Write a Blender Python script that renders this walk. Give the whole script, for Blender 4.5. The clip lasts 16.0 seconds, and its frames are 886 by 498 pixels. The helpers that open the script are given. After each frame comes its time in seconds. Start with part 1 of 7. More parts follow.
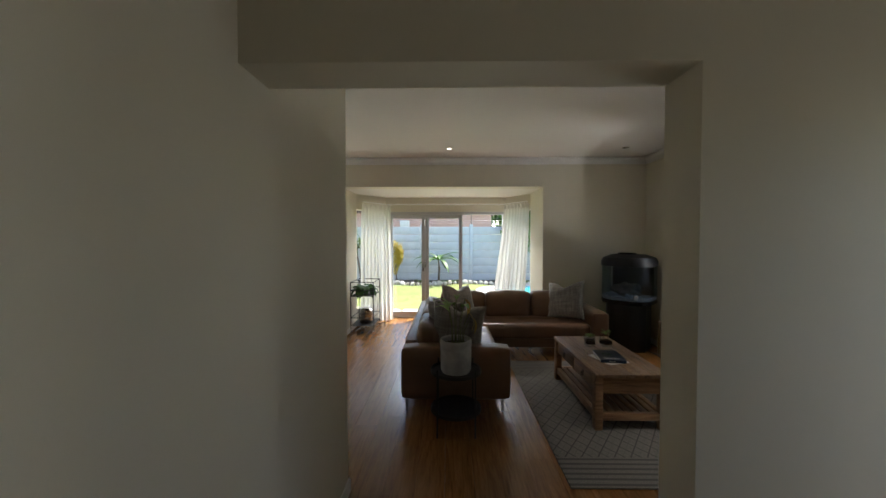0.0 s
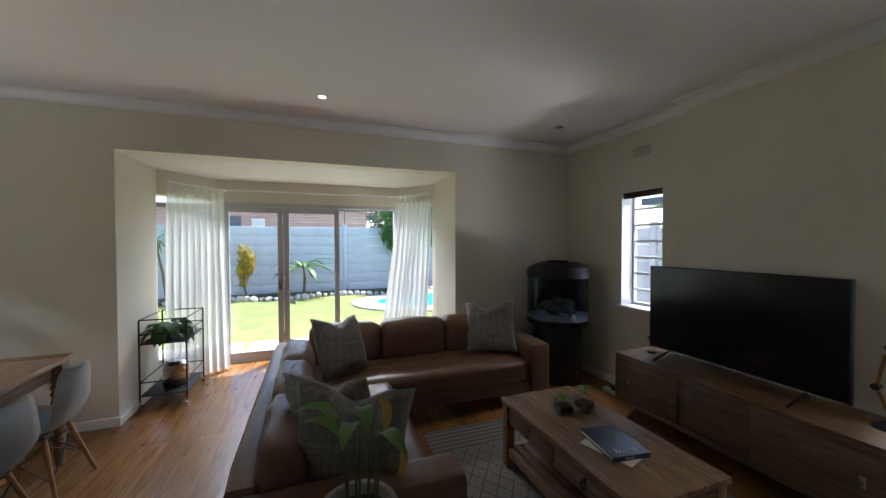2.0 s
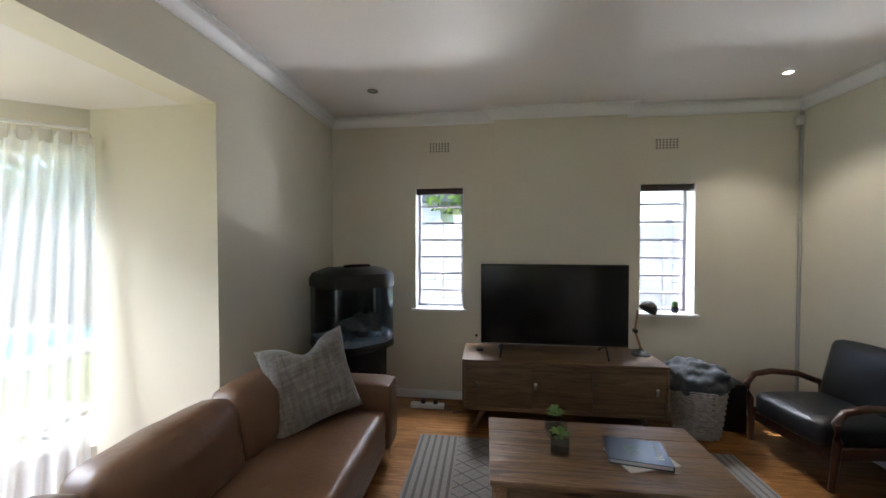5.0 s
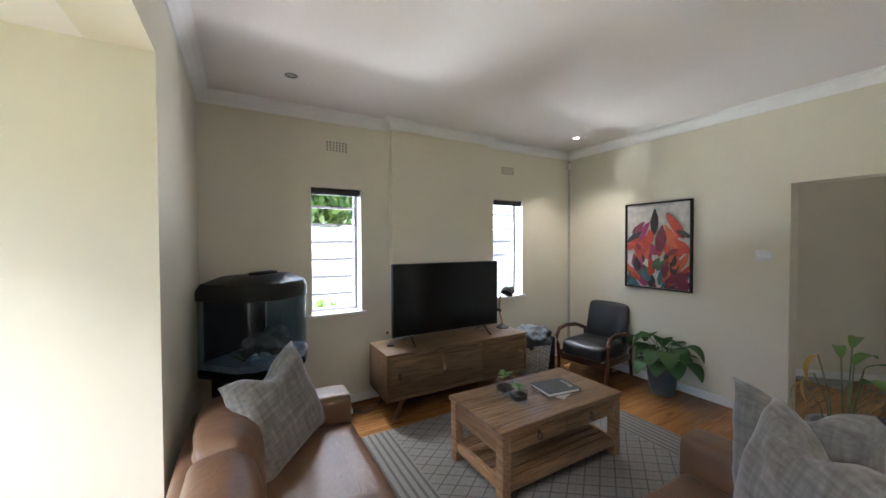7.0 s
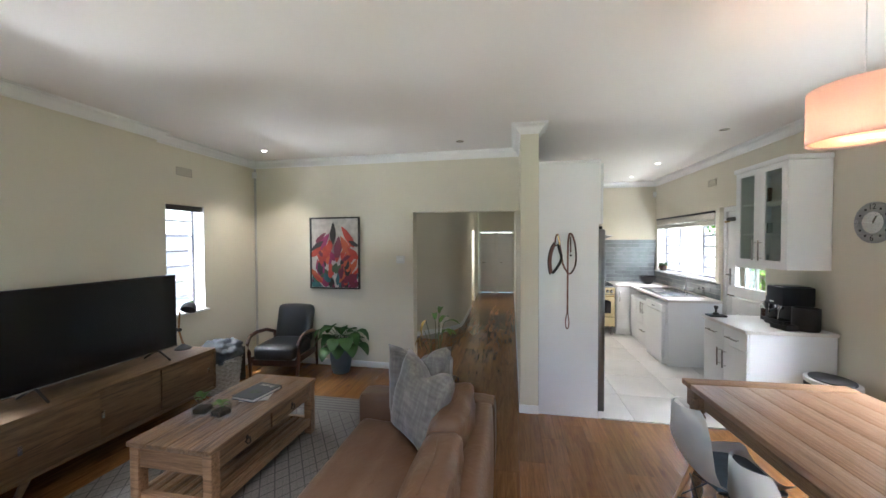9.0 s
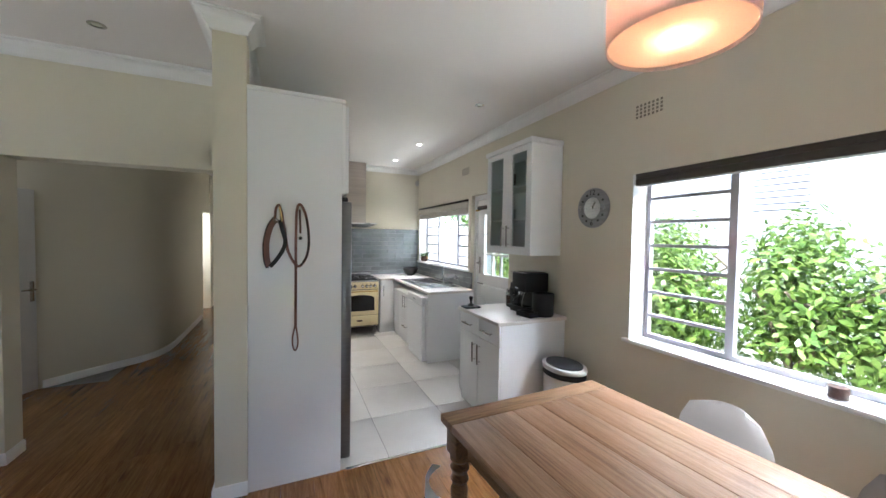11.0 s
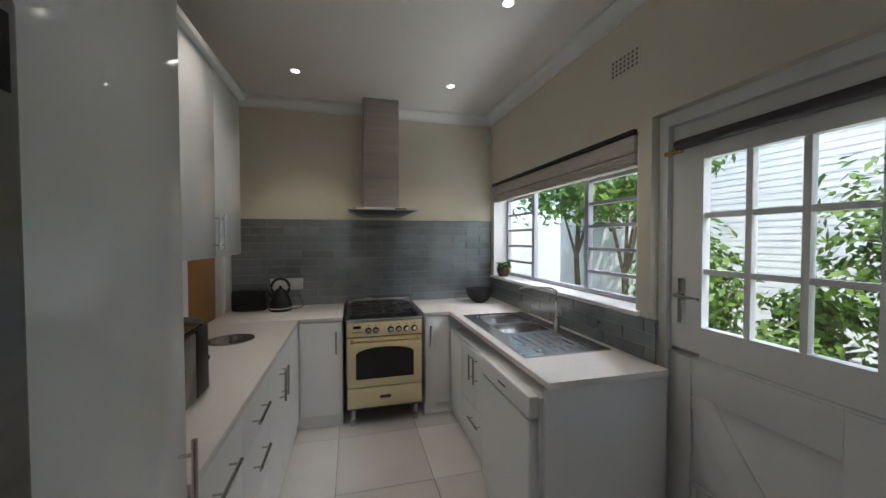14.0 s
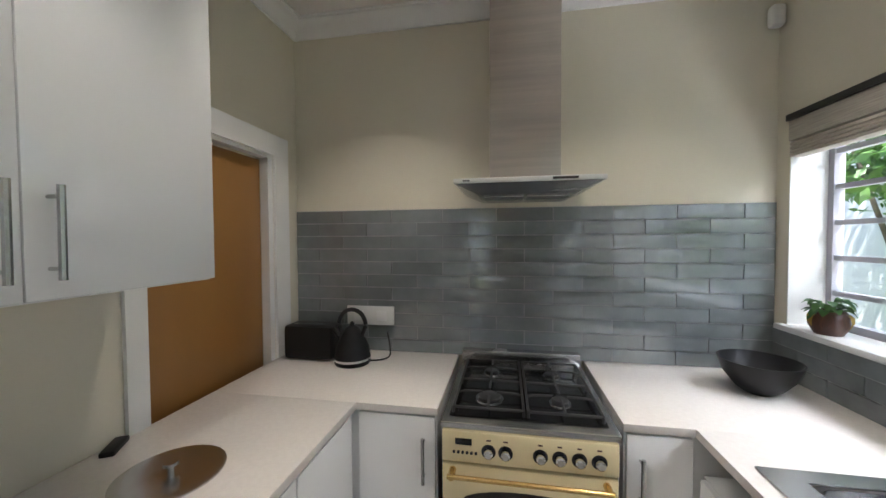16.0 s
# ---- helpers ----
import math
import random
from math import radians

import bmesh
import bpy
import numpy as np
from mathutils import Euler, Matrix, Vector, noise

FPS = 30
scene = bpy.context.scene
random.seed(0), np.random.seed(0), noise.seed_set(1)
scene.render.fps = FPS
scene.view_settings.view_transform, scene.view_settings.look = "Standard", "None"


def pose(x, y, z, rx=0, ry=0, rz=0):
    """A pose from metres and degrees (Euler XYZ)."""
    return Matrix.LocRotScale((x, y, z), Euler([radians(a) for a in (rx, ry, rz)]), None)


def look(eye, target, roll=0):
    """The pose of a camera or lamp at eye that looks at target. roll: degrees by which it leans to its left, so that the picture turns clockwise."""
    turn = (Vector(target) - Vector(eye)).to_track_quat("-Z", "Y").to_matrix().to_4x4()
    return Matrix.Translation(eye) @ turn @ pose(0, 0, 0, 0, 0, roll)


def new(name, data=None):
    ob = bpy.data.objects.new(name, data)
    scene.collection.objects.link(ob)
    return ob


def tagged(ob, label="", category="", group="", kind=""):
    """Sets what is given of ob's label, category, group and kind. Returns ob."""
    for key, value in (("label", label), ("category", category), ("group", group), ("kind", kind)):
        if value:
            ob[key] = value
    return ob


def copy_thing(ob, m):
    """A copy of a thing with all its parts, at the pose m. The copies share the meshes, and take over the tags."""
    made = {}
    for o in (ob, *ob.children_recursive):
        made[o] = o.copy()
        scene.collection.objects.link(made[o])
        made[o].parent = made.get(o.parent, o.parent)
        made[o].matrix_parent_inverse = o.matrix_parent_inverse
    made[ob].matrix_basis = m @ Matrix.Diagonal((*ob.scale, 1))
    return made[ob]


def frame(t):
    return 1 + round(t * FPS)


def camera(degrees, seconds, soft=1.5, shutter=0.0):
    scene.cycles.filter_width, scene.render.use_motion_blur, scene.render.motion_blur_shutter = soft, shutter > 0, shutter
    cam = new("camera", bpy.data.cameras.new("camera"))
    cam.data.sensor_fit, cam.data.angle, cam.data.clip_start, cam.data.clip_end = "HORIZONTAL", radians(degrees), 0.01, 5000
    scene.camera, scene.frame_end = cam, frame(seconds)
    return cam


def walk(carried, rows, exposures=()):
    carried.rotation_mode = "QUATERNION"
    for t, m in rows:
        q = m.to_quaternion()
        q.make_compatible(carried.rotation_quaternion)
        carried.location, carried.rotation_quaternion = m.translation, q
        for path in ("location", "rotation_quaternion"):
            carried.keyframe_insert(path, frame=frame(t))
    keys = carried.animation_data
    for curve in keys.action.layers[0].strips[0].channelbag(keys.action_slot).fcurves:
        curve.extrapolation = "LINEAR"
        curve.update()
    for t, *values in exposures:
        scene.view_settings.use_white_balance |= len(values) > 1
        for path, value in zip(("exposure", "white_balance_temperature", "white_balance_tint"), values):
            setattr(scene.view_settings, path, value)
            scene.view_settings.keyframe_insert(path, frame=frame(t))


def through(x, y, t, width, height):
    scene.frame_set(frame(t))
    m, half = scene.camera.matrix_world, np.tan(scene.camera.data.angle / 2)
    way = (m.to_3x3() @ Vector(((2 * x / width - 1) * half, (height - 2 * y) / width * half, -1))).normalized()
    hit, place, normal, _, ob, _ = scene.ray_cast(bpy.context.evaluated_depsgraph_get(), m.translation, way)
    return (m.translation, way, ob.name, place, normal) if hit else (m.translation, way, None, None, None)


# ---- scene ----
cam = camera(102.7, 16.0)
PATH = [
    (0, (0.135, 0.28, 1.571), (0.106, 2.279, 1.52), -0.0),
    (0.5, (0.17, 0.701, 1.596), (0.178, 2.7, 1.543), -0.0),
    (1, (0.126, 1.154, 1.593), (0.29, 3.147, 1.546), -0.1),
    (1.5, (0.099, 1.605, 1.599), (0.487, 3.567, 1.552), -0.0),
    (2, (0.073, 2.042, 1.605), (0.757, 3.921, 1.564), -0.1),
    (2.5, (0.066, 2.439, 1.616), (1.078, 4.164, 1.574), -0.1),
    (3, (0.092, 2.862, 1.61), (1.471, 4.31, 1.572), 0.0),
    (3.5, (0.025, 3.225, 1.61), (1.698, 4.321, 1.574), 0.1),
    (4, (-0.095, 3.59, 1.604), (1.737, 4.392, 1.57), 0.0),
    (4.2, (-0.126, 3.729, 1.596), (1.74, 4.448, 1.562), -0.0),
    (5.25, (-0.33, 4.50, 1.592), (1.55, 4.56, 1.548), -0.05),
    (6.3, (-0.117, 5.202, 1.581), (1.804, 4.65, 1.532), -0.1),
    (6.5, (-0.161, 5.319, 1.574), (1.719, 4.638, 1.531), -0.0),
    (7, (-0.285, 5.591, 1.606), (1.452, 4.601, 1.565), -0.2),
    (7.5, (-0.338, 5.791, 1.661), (1.213, 4.529, 1.623), -0.2),
    (8, (-0.331, 5.982, 1.693), (0.952, 4.449, 1.656), -0.1),
    (8.5, (-0.344, 6.064, 1.716), (0.516, 4.258, 1.678), -0.2),
    (9, (-0.402, 6.027, 1.711), (-0.021, 4.065, 1.667), -0.2),
    (9.5, (-0.45, 5.969, 1.709), (-0.548, 3.972, 1.659), -0.2),
    (10, (-0.582, 5.775, 1.663), (-1.026, 3.825, 1.614), -0.3),
    (10.2, (-0.668, 5.623, 1.648), (-1.235, 3.706, 1.594), -0.3),
    (12.3, (-1.109, 3.517, 1.521), (-1.996, 1.725, 1.465), 0.6),
    (12.5, (-1.169, 3.338, 1.524), (-2.058, 1.547, 1.472), 0.0),
    (13, (-1.369, 2.927, 1.545), (-2.255, 1.135, 1.488), 0.0),
    (13.5, (-1.545, 2.519, 1.557), (-2.285, 0.661, 1.499), 0.0),
    (14, (-1.663, 2.116, 1.532), (-2.163, 0.18, 1.478), -0.1),
    (14.5, (-1.748, 1.746, 1.527), (-1.971, -0.241, 1.477), -0.1),
    (15, (-1.834, 1.37, 1.553), (-1.75, -0.628, 1.506), -0.1),
    (15.5, (-1.854, 0.91, 1.555), (-1.598, -1.073, 1.504), -0.3),
    (16, (-1.851, 0.462, 1.559), (-1.502, -1.507, 1.501), -0.3),
]
EXPOSURES = [(0, 2.15, 6500, 8), (1.5, 2.1, 5900, 10), (2.5, 2.1, 5800, 10), (4.2, 2.85, 5900, 10), (6.4, 3.05, 5800, 10), (7.2, 3.55, 5800, 10), (9.0, 3.55, 5750, 10), (10, 3.4, 5750, 10), (12.4, 2.25, 5700, 10), (13.1, 1.75, 5800, 10), (14.5, 2.0, 5900, 10), (16, 2.6, 5900, 10)]
walk(cam, [(t, look(eye, target, roll)) for t, eye, target, roll in PATH], EXPOSURES)

# ---- world, sun and large lights ----
world = bpy.data.worlds.new("sky")
world.use_nodes = True
scene.world = world
wn = world.node_tree
sky = wn.nodes.new("ShaderNodeTexSky")
sky.sky_type, sky.sun_disc = "NISHITA", False
SUN_EL, SUN_AZ = radians(64), radians(35)
sky.sun_elevation, sky.sun_rotation = SUN_EL, SUN_AZ
wn.links.new(sky.outputs[0], wn.nodes["Background"].inputs[0])
wn.nodes["Background"].inputs[1].default_value = 0.11
sun = new("sun", bpy.data.lights.new("sun", "SUN"))
sun.data.energy, sun.data.angle, sun.data.color = 3.2, radians(0.5), (1.0, 0.95, 0.88)
sd = Vector((math.sin(SUN_AZ) * math.cos(SUN_EL), math.cos(SUN_AZ) * math.cos(SUN_EL), math.sin(SUN_EL)))
sun.matrix_basis = look(sd * 30, (0, 0, 0))



def fill_panel(name, eye, target, w, h, watts, color=(1.0, 0.98, 0.95)):
    """An added area lamp out of view, standing in for daylight at an opening."""
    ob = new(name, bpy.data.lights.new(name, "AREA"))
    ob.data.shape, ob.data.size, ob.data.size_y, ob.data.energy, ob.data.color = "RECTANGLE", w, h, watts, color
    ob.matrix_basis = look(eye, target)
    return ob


# added lamps above the window heads, standing in for the sky's light falling in
fill_panel("window_light_bay", (0.1, 9.2, 3.35), (0.1, 4.5, 1.2), 3.2, 0.9, 88)
fill_panel("window_light_dining", (-3.95, 4.08, 2.80), (-1.2, 4.08, 0.9), 2.0, 0.6, 55)
fill_panel("window_light_kitchen", (-3.95, -0.46, 2.80), (-1.5, -0.46, 1.1), 1.9, 0.6, 19)
fill_panel("window_light_east_a", (4.0, 4.77, 2.85), (2.2, 4.6, 0.4), 0.6, 0.6, 32)
fill_panel("window_light_east_b", (4.0, 2.62, 2.85), (2.2, 2.6, 0.4), 0.6, 0.6, 32)
# added lamps below each sill, imitating daylight thrown back up from the sunny paving
fill_panel("bounce_fill_east", (6.0, 3.7, 0.06), (2.0, 3.6, 1.9), 4.4, 0.36, 90)
fill_panel("bounce_fill_dining", (-4.1, 4.08, 0.15), (-1.2, 4.08, 2.85), 2.0, 0.5, 8)
fill_panel("bounce_fill_kitchen", (-3.9, -0.46, 0.40), (-1.7, -0.46, 2.85), 1.9, 0.5, 8)
# added lamp in the entrance doorway, brightening the hall; no source is known there
fill_panel("entrance_fill", (2.47, 1.10, 1.15), (-0.5, 0.5, 1.2), 0.15, 1.6, 0.5)
# added lamp hidden in the rounded wall's niche, brightening the hall
fill_panel("niche_fill", (1.28, -3.65, 1.25), (-0.5, -3.45, 1.0), 0.8, 1.5, 4.5)

# ---- materials ----
def base(name, rough=0.5, metal=0.0, coat=0.0, spec=0.5):
    m = bpy.data.materials.new(name)
    m.use_nodes = True
    p = m.node_tree.nodes["Principled BSDF"]
    p.inputs["Roughness"].default_value = rough
    p.inputs["Metallic"].default_value = metal
    p.inputs["Coat Weight"].default_value = coat
    p.inputs["Specular IOR Level"].default_value = spec
    return m, m.node_tree, p


def node(nt, kind, **values):
    n = nt.nodes.new(kind)
    for k, v in values.items():
        n.inputs[k.replace("_", " ")].default_value = v
    return n


def coords(nt, stretch=(1, 1, 1), per_object=False):
    tc = nt.nodes.new("ShaderNodeTexCoord")
    mp = nt.nodes.new("ShaderNodeMapping")
    mp.inputs["Scale"].default_value = stretch
    nt.links.new(tc.outputs["Object"], mp.inputs["Vector"])
    if per_object:
        info = nt.nodes.new("ShaderNodeObjectInfo")
        mul = nt.nodes.new("ShaderNodeVectorMath")
        mul.operation = "MULTIPLY"
        mul.inputs[1].default_value = (37, 19, 53)
        nt.links.new(info.outputs["Random"], mul.inputs[0])
        nt.links.new(mul.outputs[0], mp.inputs["Location"])
    return mp


def ramp(nt, src, c1, c2, lo=0.3, hi=0.7):
    r = nt.nodes.new("ShaderNodeValToRGB")
    r.color_ramp.elements[0].color, r.color_ramp.elements[1].color = (*c1, 1), (*c2, 1)
    r.color_ramp.elements[0].position, r.color_ramp.elements[1].position = lo, hi
    nt.links.new(src, r.inputs[0])
    return r


def bump(nt, p, src, strength, dist=0.01):
    b = node(nt, "ShaderNodeBump", Strength=strength, Distance=dist)
    nt.links.new(src, b.inputs["Height"])
    nt.links.new(b.outputs[0], p.inputs["Normal"])


def surf(name, c1, c2=None, rough=0.5, scale=6.0, fine=120.0, relief=0.1, metal=0.0, coat=0.0, stretch=(1, 1, 1), spec=0.5, vary=0.0):
    """Two colours mixed by large stains, fine grain as relief and in the gloss."""
    c2 = c2 or tuple(c * 0.9 for c in c1)
    m, nt, p = base(name, rough, metal, coat, spec)
    mp = coords(nt, stretch, vary > 0)
    big = node(nt, "ShaderNodeTexNoise", Scale=scale, Detail=5.0)
    small = node(nt, "ShaderNodeTexNoise", Scale=fine, Detail=3.0)
    for n in (big, small):
        nt.links.new(mp.outputs[0], n.inputs["Vector"])
    r = ramp(nt, big.outputs[0], c1, c2)
    if vary:
        info = nt.nodes.new("ShaderNodeObjectInfo")
        hsv = nt.nodes.new("ShaderNodeHueSaturation")
        rng = node(nt, "ShaderNodeMapRange", To_Min=1 - vary, To_Max=1 + vary)
        nt.links.new(info.outputs["Random"], rng.inputs[0])
        nt.links.new(rng.outputs[0], hsv.inputs["Value"])
        nt.links.new(r.outputs[0], hsv.inputs["Color"])
        nt.links.new(hsv.outputs[0], p.inputs["Base Color"])
    else:
        nt.links.new(r.outputs[0], p.inputs["Base Color"])
    g = node(nt, "ShaderNodeMapRange", To_Min=max(rough - 0.06, 0.02), To_Max=min(rough + 0.08, 1))
    nt.links.new(big.outputs[0], g.inputs[0])
    nt.links.new(g.outputs[0], p.inputs["Roughness"])
    if relief:
        bump(nt, p, small.outputs[0], relief, 0.004)
    return m


def wood(name, dark, mid, light, rough=0.45, stretch=(14, 1.2, 14), scale=2.2, relief=0.15, vary=0.0, knots=0.0, coat=0.0):
    m, nt, p = base(name, rough, 0, coat)
    mp = coords(nt, stretch, vary > 0)
    n1 = node(nt, "ShaderNodeTexNoise", Scale=scale, Detail=8.0, Distortion=1.6)
    n2 = node(nt, "ShaderNodeTexNoise", Scale=scale * 9, Detail=4.0, Distortion=0.4)
    for n in (n1, n2):
        nt.links.new(mp.outputs[0], n.inputs["Vector"])
    r = ramp(nt, n1.outputs[0], dark, light, 0.28, 0.74)
    e = r.color_ramp.elements.new(0.5)
    e.color = (*mid, 1)
    mix = nt.nodes.new("ShaderNodeMixRGB")
    mix.blend_type = "MULTIPLY"
    mix.inputs[0].default_value = 0.55
    r2 = ramp(nt, n2.outputs[0], (0.55, 0.5, 0.45), (1, 1, 1), 0.3, 0.6)
    nt.links.new(r.outputs[0], mix.inputs[1])
    nt.links.new(r2.outputs[0], mix.inputs[2])
    out = mix.outputs[0]
    if knots:
        mk = coords(nt, (5, 1.6, 5), vary > 0)
        vor = node(nt, "ShaderNodeTexVoronoi", Scale=1.1)
        nt.links.new(mk.outputs[0], vor.inputs["Vector"])
        r3 = ramp(nt, vor.outputs["Distance"], (0.3, 0.2, 0.14), (1, 1, 1), 0.03, 0.16)
        mix3 = nt.nodes.new("ShaderNodeMixRGB")
        mix3.blend_type = "MULTIPLY"
        mix3.inputs[0].default_value = knots
        nt.links.new(out, mix3.inputs[1])
        nt.links.new(r3.outputs[0], mix3.inputs[2])
        out = mix3.outputs[0]
    if vary:
        info = nt.nodes.new("ShaderNodeObjectInfo")
        hsv = nt.nodes.new("ShaderNodeHueSaturation")
        rng = node(nt, "ShaderNodeMapRange", To_Min=1 - vary, To_Max=1 + vary)
        nt.links.new(info.outputs["Random"], rng.inputs[0])
        nt.links.new(rng.outputs[0], hsv.inputs["Value"])
        nt.links.new(out, hsv.inputs["Color"])
        out = hsv.outputs[0]
    nt.links.new(out, p.inputs["Base Color"])
    bump(nt, p, n2.outputs[0], relief, 0.004)
    return m


def pane_glass(name, tint=(1, 1, 1), gloss=0.02):
    m = bpy.data.materials.new(name)
    m.use_nodes = True
    nt = m.node_tree
    nt.nodes.clear()
    out = nt.nodes.new("ShaderNodeOutputMaterial")
    mix = nt.nodes.new("ShaderNodeMixShader")
    tr = node(nt, "ShaderNodeBsdfTransparent", Color=(*tint, 1))
    gl = node(nt, "ShaderNodeBsdfGlossy", Roughness=gloss)
    lw = node(nt, "ShaderNodeLayerWeight", Blend=0.5)
    pw = nt.nodes.new("ShaderNodeMath")
    pw.operation = "POWER"
    pw.inputs[1].default_value = 5.0
    fr = nt.nodes.new("ShaderNodeMath")
    fr.operation = "MULTIPLY_ADD"
    fr.inputs[1].default_value, fr.inputs[2].default_value = 0.7, 0.035
    nt.links.new(lw.outputs["Facing"], pw.inputs[0])
    nt.links.new(pw.outputs[0], fr.inputs[0])
    for a, b in ((fr.outputs[0], mix.inputs[0]), (tr.outputs[0], mix.inputs[1]), (gl.outputs[0], mix.inputs[2]), (mix.outputs[0], out.inputs[0])):
        nt.links.new(a, b)
    return m


def glow(name, color, strength):
    m, nt, p = base(name, 0.5)
    p.inputs["Base Color"].default_value = (*color, 1)
    p.inputs["Emission Color"].default_value = (*color, 1)
    p.inputs["Emission Strength"].default_value = strength
    return m


def leafy(name, c1, c2, rough=0.5, through=0.3):
    """Leaves, each a little different, that let some light through."""
    m, nt, p = base(name, rough)
    geo = nt.nodes.new("ShaderNodeNewGeometry")
    r = ramp(nt, geo.outputs["Random Per Island"], c1, c2, 0.0, 1.0)
    nt.links.new(r.outputs[0], p.inputs["Base Color"])
    tl = nt.nodes.new("ShaderNodeBsdfTranslucent")
    nt.links.new(r.outputs[0], tl.inputs[0])
    mix = nt.nodes.new("ShaderNodeMixShader")
    mix.inputs[0].default_value = through
    nt.links.new(p.outputs[0], mix.inputs[1])
    nt.links.new(tl.outputs[0], mix.inputs[2])
    nt.links.new(mix.outputs[0], nt.nodes["Material Output"].inputs[0])
    return m


def sheer(name, color, clear=0.35):
    m, nt, p = base(name, 0.9)
    nt.nodes.remove(p)
    d = node(nt, "ShaderNodeBsdfDiffuse", Color=(*color, 1))
    t = node(nt, "ShaderNodeBsdfTranslucent", Color=(*color, 1))
    c = nt.nodes.new("ShaderNodeBsdfTransparent")
    mp = coords(nt, (1, 1, 1))
    w = node(nt, "ShaderNodeTexNoise", Scale=160.0, Detail=2.0)
    nt.links.new(mp.outputs[0], w.inputs["Vector"])
    rng = node(nt, "ShaderNodeMapRange", To_Min=clear - 0.12, To_Max=clear + 0.12)
    nt.links.new(w.outputs[0], rng.inputs[0])
    m1, m2 = nt.nodes.new("ShaderNodeMixShader"), nt.nodes.new("ShaderNodeMixShader")
    m1.inputs[0].default_value = 0.5
    nt.links.new(d.outputs[0], m1.inputs[1])
    nt.links.new(t.outputs[0], m1.inputs[2])
    nt.links.new(rng.outputs[0], m2.inputs[0])
    nt.links.new(m1.outputs[0], m2.inputs[1])
    nt.links.new(c.outputs[0], m2.inputs[2])
    nt.links.new(m2.outputs[0], nt.nodes["Material Output"].inputs[0])
    return m


def weave(name, c1, c2, kind="rug"):
    """Woven rug: a fine lattice of diamonds, with a grainy pile."""
    m, nt, p = base(name, 0.95, spec=0.1)
    tc = nt.nodes.new("ShaderNodeTexCoord")
    sep = nt.nodes.new("ShaderNodeSeparateXYZ")
    nt.links.new(tc.outputs["Object"], sep.inputs[0])

    def math_(op, a, b=None):
        n = nt.nodes.new("ShaderNodeMath")
        n.operation = op
        for i, v in enumerate((a, b)):
            if v is None:
                continue
            if isinstance(v, (int, float)):
                n.inputs[i].default_value = v
            else:
                nt.links.new(v, n.inputs[i])
        return n.outputs[0]

    u = math_("ADD", math_("MULTIPLY", sep.outputs[0], 8.5), math_("MULTIPLY", sep.outputs[1], 6.2))
    v = math_("SUBTRACT", math_("MULTIPLY", sep.outputs[0], 8.5), math_("MULTIPLY", sep.outputs[1], 6.2))
    du = math_("ABSOLUTE", math_("SUBTRACT", math_("FRACT", u), 0.5))
    dv = math_("ABSOLUTE", math_("SUBTRACT", math_("FRACT", v), 0.5))
    line = math_("GREATER_THAN", math_("MAXIMUM", du, dv), 0.455)
    line2 = math_("GREATER_THAN", math_("MAXIMUM", math_("ABSOLUTE", math_("SUBTRACT", math_("FRACT", math_("MULTIPLY", u, 2.0)), 0.5)), math_("ABSOLUTE", math_("SUBTRACT", math_("FRACT", math_("MULTIPLY", v, 2.0)), 0.5))), 0.47)
    # plain bands with stripes at both ends
    ay = math_("ABSOLUTE", sep.outputs[1])
    inner = math_("LESS_THAN", ay, 0.86)
    band = math_("MULTIPLY", math_("GREATER_THAN", math_("FRACT", math_("MULTIPLY", ay, 19.0)), 0.62), math_("SUBTRACT", 1.0, inner))
    pat = math_("MAXIMUM", math_("MULTIPLY", math_("MAXIMUM", line, math_("MULTIPLY", line2, 0.5)), inner), math_("MULTIPLY", band, 0.9))
    nz = node(nt, "ShaderNodeTexNoise", Scale=90.0, Detail=4.0)
    nt.links.new(tc.outputs["Object"], nz.inputs["Vector"])
    fac = math_("MULTIPLY", pat, math_("ADD", nz.outputs[0], 0.25))
    r = ramp(nt, fac, c1, c2, 0.0, 0.8)
    mix = nt.nodes.new("ShaderNodeMixRGB")
    mix.blend_type = "MULTIPLY"
    mix.inputs[0].default_value = 0.6
    r2 = ramp(nt, nz.outputs[0], (0.5, 0.5, 0.5), (1, 1, 1), 0.3, 0.65)
    nt.links.new(r.outputs[0], mix.inputs[1])
    nt.links.new(r2.outputs[0], mix.inputs[2])
    nt.links.new(mix.outputs[0], p.inputs["Base Color"])
    bump(nt, p, nz.outputs[0], 0.5, 0.006)
    return m


def slub(name, c1, c2):
    """Velvety cushion cloth with worn horizontal and vertical slubs."""
    m, nt, p = base(name, 0.75, spec=0.25)
    p.inputs["Sheen Weight"].default_value = 0.35
    outs = []
    for st in ((3, 30, 30), (30, 30, 3)):
        mp = coords(nt, st, True)
        n = node(nt, "ShaderNodeTexNoise", Scale=1.6, Detail=5.0)
        nt.links.new(mp.outputs[0], n.inputs["Vector"])
        outs.append(n.outputs[0])
    add = nt.nodes.new("ShaderNodeMath")
    add.operation = "MULTIPLY"
    nt.links.new(outs[0], add.inputs[0])
    nt.links.new(outs[1], add.inputs[1])
    r = ramp(nt, add.outputs[0], c1, c2, 0.06, 0.50)
    nt.links.new(r.outputs[0], p.inputs["Base Color"])
    bump(nt, p, outs[0], 0.25, 0.004)
    return m


